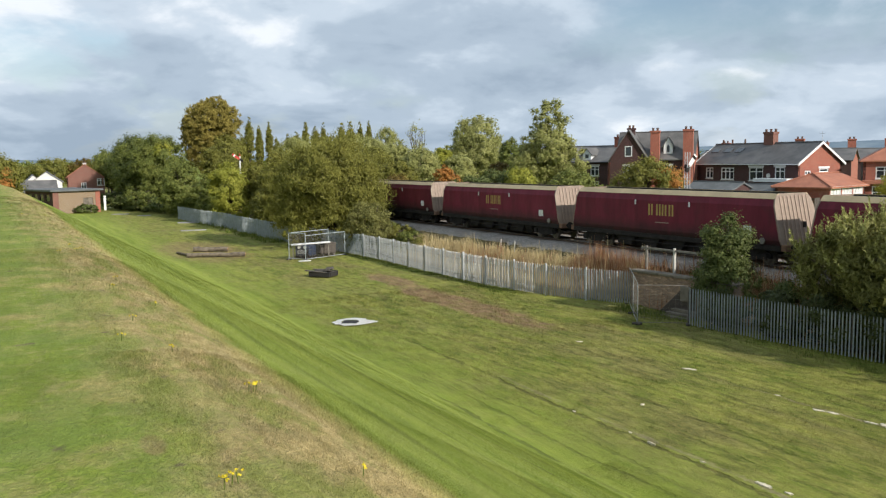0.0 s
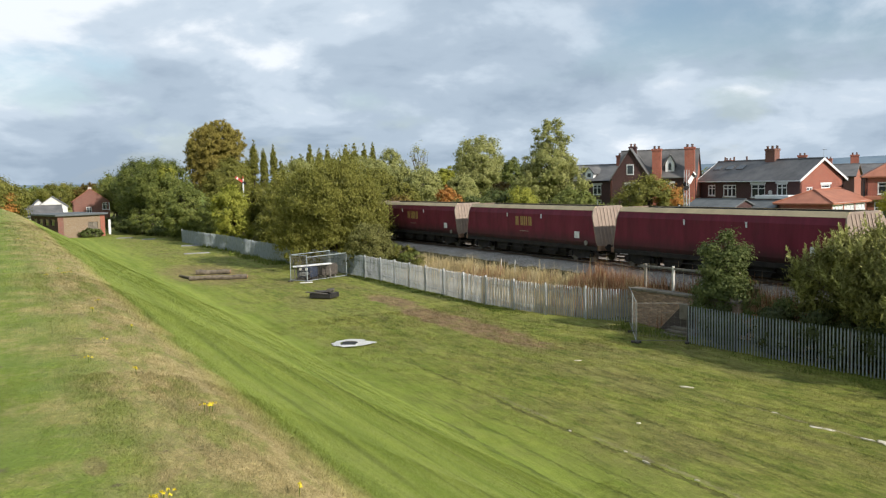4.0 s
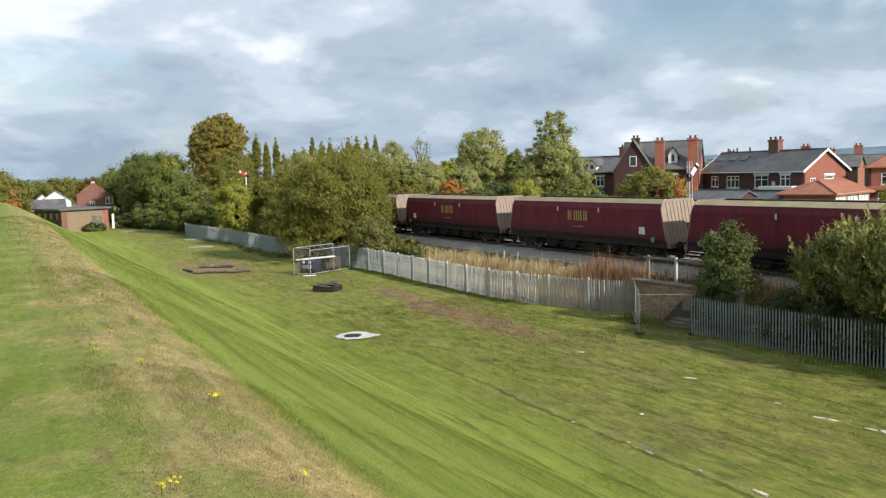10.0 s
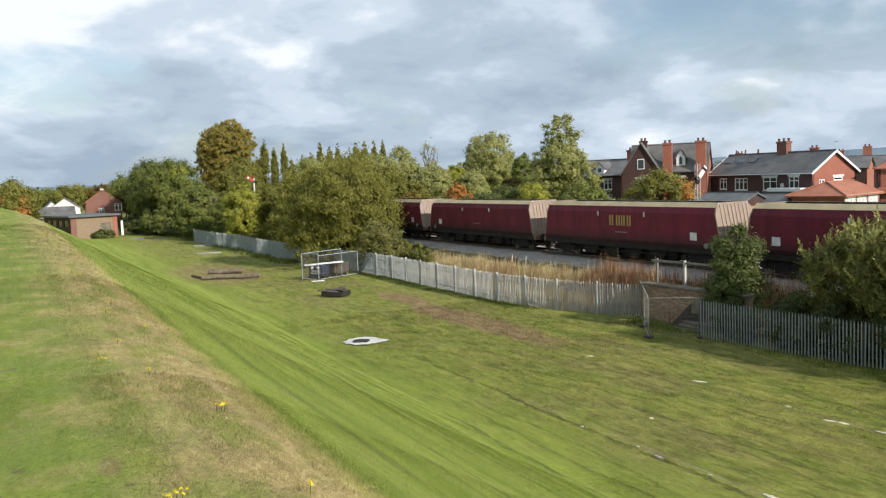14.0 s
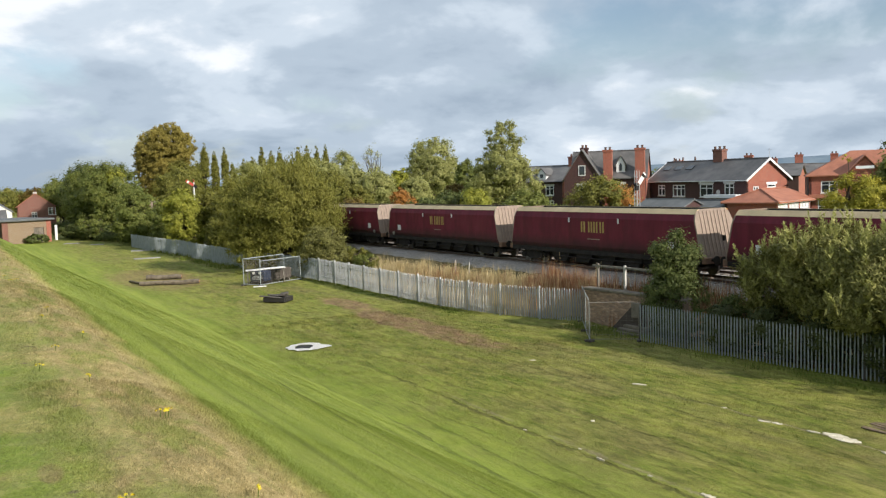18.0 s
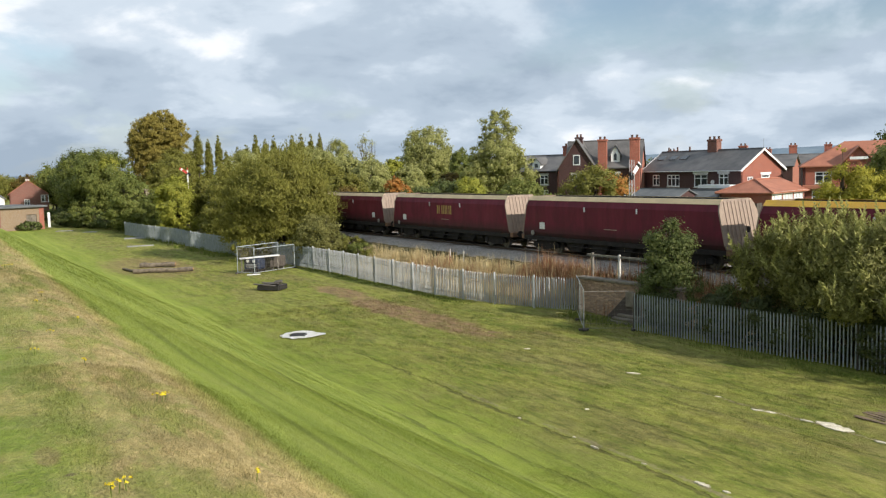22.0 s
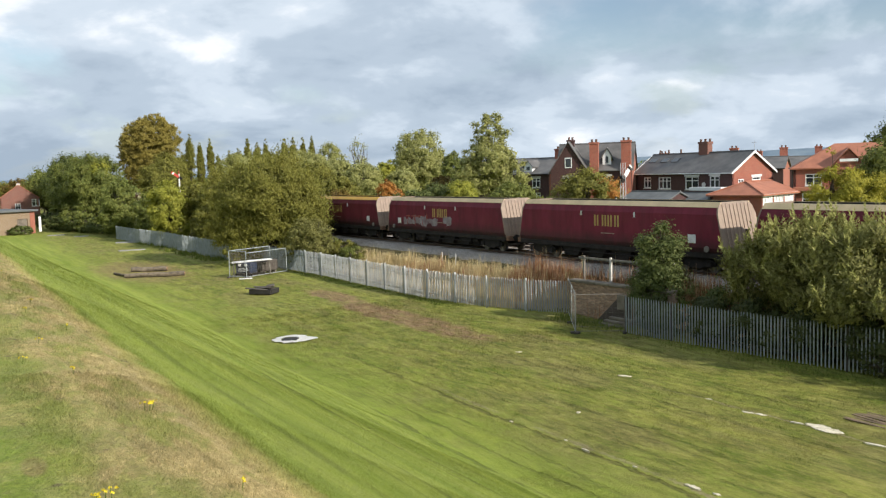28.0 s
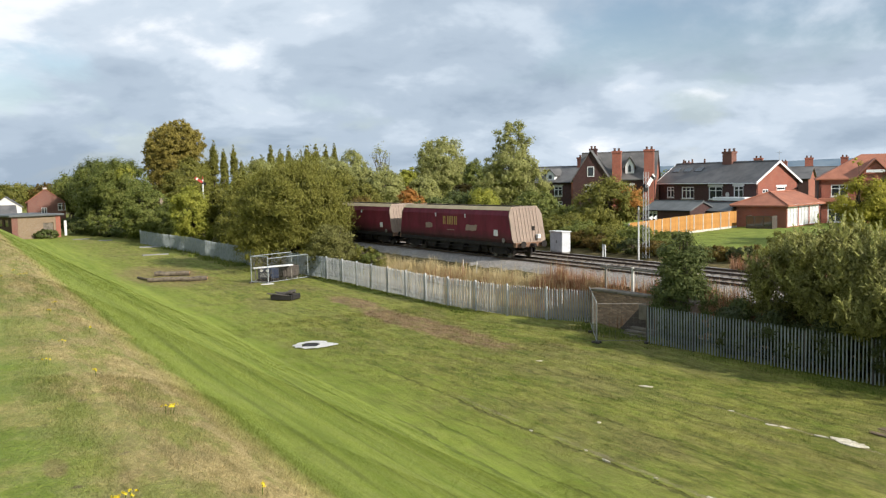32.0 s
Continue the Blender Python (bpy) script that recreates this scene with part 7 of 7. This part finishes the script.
cab = thing("relay_cabinet", pose(9.0, 66.5, 0.15, 0, 0, RAIL_TURN), "pale grey lineside relay cabinet", "cabinet")
part("body", soft_box(-0.75, 0.75, -0.4, 0.4, 0.12, 1.62, 0.02), "cabinet_grey", cab)
part("roof", soft_box(-0.82, 0.82, -0.47, 0.47, 1.62, 1.7, 0.02), "white_paint", cab)
part("plinth", boxes((-0.7, 0.7, -0.36, 0.36, -0.1, 0.12)), "concrete_grey", cab)
part("door", boxes((-0.68, -0.02, -0.42, -0.404, 0.2, 1.55)), "cabinet_grey", cab)
part("door", boxes((0.02, 0.68, -0.42, -0.404, 0.2, 1.55)), "cabinet_grey", cab)
part("handle", boxes((0.06, 0.1, -0.45, -0.42, 0.8, 1.0)), "under_dark", cab)

mp = thing("marker_post", pose(11.6, 62.4, 0.1, 0, 0, RAIL_TURN), "short white framed marker post", "post")
part("leg", boxes((-0.16, -0.1, -0.03, 0.03, -0.1, 0.95), (0.1, 0.16, -0.03, 0.03, -0.1, 0.95)), "white_paint", mp)
part("plate", boxes((-0.16, 0.16, -0.04, -0.031, 0.62, 0.97)), "white_paint", mp)

for i, (a, w, h) in enumerate(((-51.0, -4.4, 0.7), (-49.4, -4.3, 0.6))):
    p = on_line(a, w)
    p.z = float(ground_z(p.x, p.y))
    k = thing("lineside_stake", pose(p.x, p.y, p.z, 2, 3, 0), "thin pale stake in the long grass", "post", "stakes beside the line")
    part("shaft", rod((0, 0, -0.1), (0, 0, h + 0.6), 0.03, k=6), "concrete_pale", k)


# ---- on the field ----
def mesh_panel(name, parent, at, L=3.4, H=2.0, mat="galvanised_dull", r0=0.03, wires=24):
    fr = part(name, tube(tube(tube(tube(bmesh.new(), (0, 0, 0.08), (0, 0, H), r0), (L, 0, 0.08), (L, 0, H), r0), (0, 0, H), (L, 0, H), r0), (0, 0, 0.12), (L, 0, 0.12), r0 * 0.85), mat, parent, "galvanised tube frame", at=at)
    bm = bmesh.new()
    n = wires
    for i in range(1, n):
        x = L * i / n
        box(bm, x - 0.003, x + 0.003, -0.003, 0.003, 0.12, H)
    for i in range(1, 8):
        z = 0.12 + (H - 0.12) * i / 8
        box(bm, 0, L, -0.003, 0.003, z - 0.003, z + 0.003)
    part("mesh_infill", bm, "timber_grey", fr)
    for x in (0, L):
        part("foot_block", soft_box(x - 0.09, x + 0.09, -0.24, 0.24, 0, 0.1, 0.02), "timber_rotten", fr)


def compound():
    """Temporary fence panels round a small blue machine."""
    c = thing("site_fence", pose(-15.4, 69.3, -2.0), "square of temporary wire fence panels", "fence")
    mesh_panel("panel", c, pose(0, 0, 0, 0, 0, -28), 1.7, 2.15)
    mesh_panel("panel", c, pose(1.51, -0.81, 0, 0, 0, 55), 4.5, 2.0)
    mesh_panel("panel", c, pose(0, 0.06, 0, 0, 0, 55), 4.5, 2.15)
    g = thing("generator", pose(-14.15, 69.9, -2.0, 0, 0, -20), "small dark blue wheeled site generator with white lamps", "generator")
    part("housing", soft_box(-0.7, 0.7, -0.5, 0.5, 0.3, 1.15, 0.06), "machine_blue", g)
    part("base", boxes((-0.75, 0.75, -0.5, 0.5, 0.1, 0.28)), "under_dark", g)
    for y in (-0.55, 0.55):
        part("wheel", rod((0.4, y - 0.06, 0.25), (0.4, y + 0.06, 0.25), 0.25, 0.25, 14), "under_dark", g)
    for x in (-0.3, 0.25):
        part("lamp", rod((x, -0.52, 0.98), (x, -0.58, 0.98), 0.12, 0.12, 12), "white_paint", g, "round white lamp")
    part("panel", boxes((-0.5, 0.5, -0.515, -0.503, 0.42, 0.78)), "under_dark", g, "dark louvred panel")
    for i in range(4):
        part("louvre", boxes((-0.46, 0.46, -0.53, -0.516, 0.46 + i * 0.08, 0.49 + i * 0.08)), "cabinet_grey", g)
    t = thing("board", pose(-15.2, 69.25, -0.86, 0, -2, 22), "white sheeting laid over the generator", "sheet")
    part("sheet", soft_box(0, 3.2, -0.2, 0.4, 0.0, 0.1, 0.03), "tarpaulin", t)
    for x in (0.15, 3.05):
        part("leg", boxes((x - 0.04, x + 0.04, 0.05, 0.13, -1.14, 0.0)), "timber_grey", t)
    b = thing("white_board", pose(-13.9, 68.1, -1.99, 0, 0, 20), "white board lying on the grass", "board")
    part("sheet", soft_box(-0.5, 0.5, -0.12, 0.12, 0, 0.06, 0.01), "white_paint", b)
    k = thing("covered_stack", pose(-12.9, 71.6, -2.0, 0, 0, 55), "dark covered stack of boards inside the wire fence", "stack")
    part("cover", soft_box(-0.9, 0.9, -0.5, 0.5, 0.25, 1.15, 0.08), "door_dark", k, "dark brown cover")
    for x in (-0.6, 0.6):
        part("bearer", boxes((x - 0.06, x + 0.06, -0.48, 0.48, 0.0, 0.25)), "timber_grey", k)


compound()


def gap_panels():
    """Temporary wire panels that close the gap between the two palisades."""
    g = thing("site_fence", pose(7.28, 41.25, -2.0), "temporary wire fence panels closing the palisade's gap", "fence")
    end = bearing((7.28, 41.25), (7.9, 46.85))
    mesh_panel("panel", g, pose(0, 0, 0, 0, 0, end), 2.8, 2.0, "galvanised_dull", 0.014, 9)
    mesh_panel("panel", g, pose(0.31, 2.8, 0, 0, 0, end), 2.8, 2.0, "galvanised_dull", 0.014, 9)
    mesh_panel("panel", g, pose(0.03, -0.02, 0, 0, 0, bearing((7.28, 41.25), (9.6, 40.95))), 2.3, 1.9, "timber_grey", 0.015, 8)


gap_panels()


def log_pile():
    for i, (p0, p1, r0) in enumerate((((-24.4, 71.3), (-19.75, 72.2), 0.2), ((-25.3, 75.7), (-22.4, 76.3), 0.23), ((-26.3, 74.5), (-24.2, 71.6), 0.12))):
        lg = thing("felled_trunk", pose(p0[0], p0[1], -2.0), "dark felled tree trunk lying on the field", "log", "felled trunks")
        bm = bmesh.new()
        a, b = Vector((0, 0, r0)), Vector((p1[0] - p0[0], p1[1] - p0[1], r0 * 0.9))
        n = 7
        d = (b - a).normalized()
        sd, up = Vector((-d.y, d.x, 0)), Vector((0, 0, 1))
        rings = []
        for k in range(n + 1):
            p = a.lerp(b, k / n) + Vector((0, 0, random.uniform(-0.03, 0.04))) + sd * random.uniform(-0.06, 0.06)
            rr = r0 * random.uniform(0.8, 1.05)
            rings.append([bm.verts.new(p + (sd * math.cos(q * math.tau / 10) + up * math.sin(q * math.tau / 10)) * rr * random.uniform(0.9, 1.08)) for q in range(10)])
        for lo, hi in zip(rings, rings[1:]):
            for q in range(10):
                bm.faces.new((lo[q], lo[(q + 1) % 10], hi[(q + 1) % 10], hi[q]))
        bm.faces.new(rings[0][::-1]), bm.faces.new(rings[-1])
        part("trunk", bm, "log_bark", lg)
        part("cut_end", rod(b + Vector((0, 0, 0)), b + (b - a).normalized() * 0.04, r0 * 0.6, r0 * 0.6, 12), "sawn_wood", lg, "orange-brown sawn end")


log_pile()


def trough():
    t = thing("trough", pose(-10.9, 59.4, -2.0, 0, 0, -18) @ Matrix.Scale(0.8, 4), "dark timber trough of old sleepers", "trough", )
    for y in (-0.75, 0.75):
        part("side", soft_box(-1.0, 1.0, y - 0.09, y + 0.09, 0.02, 0.42, 0.02), "timber_black", t)
    for x in (-0.95, 0.95):
        part("end", soft_box(x - 0.09, x + 0.09, -0.66, 0.66, 0.02, 0.42, 0.02), "timber_black", t)
    for i, (y, z, tilt, slide, turn) in enumerate(((-0.72, 0.43, 4, -0.3, 3), (-0.3, 0.45, -6, -0.12, -5), (0.12, 0.44, 5, 0.05, 4), (0.58, 0.46, -3, -0.2, -8))):
        part("plank", soft_box(-1.05, 0.95, -0.17, 0.17, 0.0, 0.07, 0.02), "timber_rotten", t, "rotten grey plank", at=pose(slide, y, z, 0, tilt, turn))
    part("stone", soft_box(-0.35, 0.35, -0.3, 0.3, 0.0, 0.16, 0.05), "timber_rotten", t, "dark broken lump", at=pose(0.55, 0.1, 0.58, 6, -8, 20))


trough()


def white_ring():
    """A manhole with a broad, uneven ring of white paint, and its tail."""
    m = thing("manhole", pose(-6.5, 42.05, FIELD + 0.05), "dark manhole cover in a white painted ring", "manhole")
    bm = bmesh.new()
    k = 28
    o, i_ = [], []
    for j in range(k):
        a = j * math.tau / k
        ro, ri = 0.9 * random.uniform(0.86, 1.08), 0.44 * random.uniform(0.92, 1.05)
        tail = 0.5 * max(0, math.cos(a)) ** 8
        o.append(bm.verts.new(((ro + tail) * math.cos(a), 1.15 * ro * math.sin(a), 0.02 * random.random())))
        i_.append(bm.verts.new((ri * math.cos(a) - 0.05, 1.1 * ri * math.sin(a) - 0.08, 0.035)))
    for j in range(k):
        n = (j + 1) % k
        bm.faces.new((o[j], o[n], i_[n], i_[j]))
    bmesh.ops.solidify(bm, geom=bm.faces[:], thickness=0.03)
    part("ring", bm, "white_line", m, "uneven white painted ring")
    part("cover", soft_box(-0.42, 0.32, -0.56, 0.22, -0.03, 0.045, 0.02), "coal_dust", m, "square dark cover")


white_ring()


def chalk_patch(x, y, lx, ly, turn):
    """A scrap of bare chalk or spilt white paint on the turf."""
    c = thing("chalk_patch", pose(x, y, float(ground_z(x, y)) + 0.02, 0, 0, turn), "ragged white chalky patch in the grass", "chalk patch", "white patches on the field")
    bm = bmesh.new()
    k = 18
    vs = [bm.verts.new((math.cos(j * math.tau / k) * lx * random.uniform(0.6, 1.1), math.sin(j * math.tau / k) * ly * random.uniform(0.55, 1.15), random.uniform(0, 0.01))) for j in range(k)]
    mid = bm.verts.new((0, 0, 0.018))
    for j in range(k):
        bm.faces.new((vs[j], vs[(j + 1) % k], mid))
    ext = [bm.verts.new(v.co - Vector((0, 0, 0.06))) for v in vs]
    for j in range(k):
        n = (j + 1) % k
        bm.faces.new((vs[n], vs[j], ext[j], ext[n]))
    part("scrap", bm, "chalk", c)


for row in ((4.09, 37.28, 0.17, 0.06, 0), (7.6, 32.5, 0.26, 0.09, -30), (9.62, 28.78, 0.12, 0.05, -40), (10.28, 27.0, 0.24, 0.07, -45), (10.58, 26.68, 0.2, 0.1, -45),
            (11.85, 24.85, 0.66, 0.24, -58), (11.72, 25.25, 0.4, 0.2, -50), (11.3, 25.62, 0.26, 0.05, -50), (12.48, 23.32, 0.4, 0.07, -50), (12.8, 22.92, 0.3, 0.06, -50), (13.3, 22.1, 0.3, 0.05, -55),
            (4.06, 24.88, 0.08, 0.03, -57), (4.48, 23.93, 0.17, 0.04, -62), (5.5, 22.4, 0.09, 0.03, -50), (6.55, 20.75, 0.26, 0.09, -60), (6.95, 20.2, 0.12, 0.05, -48), (7.5, 19.4, 0.2, 0.05, -55), (4.95, 27.7, 0.07, 0.06, 0), (2.67, 26.97, 0.1, 0.035, -60)):
    chalk_patch(*row)


yb = thing("yellow_board", pose(7.0, 46.1, -2.0, 0, 0, -25), "short yellow board lying at the fence's foot", "board")
part("plank", soft_box(-0.35, 0.35, -0.09, 0.09, 0.0, 0.07, 0.012), "paint_yellow", yb)


def sunk_boards():
    t = thing("board_mat", pose(13.84, 25.54, FIELD + 0.02, 0, 0, -63), "flat mat of weathered brown boards sunk in the grass", "boards")
    first = None
    for i in range(8):
        at = pose(random.uniform(-0.12, 0.12), -0.6 + i * 0.172 + random.uniform(-0.03, 0.03), random.uniform(-0.045, -0.005), random.uniform(-5, 5), random.uniform(-1, 1), random.uniform(-3.5, 3.5))
        if first is None:
            first = part("board", soft_box(-0.86, 0.86, -0.06, 0.06, 0, 0.04, 0.008), "scrap_board", t, at=at)
        else:
            again(first, at)


sunk_boards()
for x, y, lx, ly, turn in ((-37.5, 112.5, 2.2, 1.1, 20), (-49.5, 127.5, 1.2, 0.8, 10), (-55.0, 132.0, 1.4, 0.7, 5), (-33.0, 99.5, 1.8, 0.6, 25)):
    s = thing("concrete_slab", pose(x, y, -2.06, 0, 0, turn), "pale concrete slab set in the grass", "slab", "slabs on the field")
    part("slab", soft_box(-lx * 0.8, lx * 0.8, -ly, ly, -0.1, 0.14, 0.04), "concrete_grey", s)
# ---- what moves ----
def motions():
    times = [0.5 * i for i in range(65)]
    turn, t, spins = 0.0, 0.0, []
    while t < 32.0:
        spins.append((t, math.degrees(run_on(t) / 0.42)))
        t += 0.0667
    spins.append((32.0, math.degrees(run_on(32.0) / 0.42)))
    for k, w in TRAIN:
        rows = []
        for t in times:
            a = -(U0 + run_on(t) - k * PITCH) + PITCH / 2
            rows.append((t, rail_pose(a, 0.0, 0.4) @ pose(0, 0, 0, 0, -GRADE_DEG, 0)))
        walk(w, rows)
        for c in w.children_recursive:
            if c.name.startswith("wheelset"):
                x = c.matrix_basis.translation.x
                walk(c, [(t, pose(x, 0, 0.42, 0, -s % 360.0, 0)) for t, s in spins])


motions()
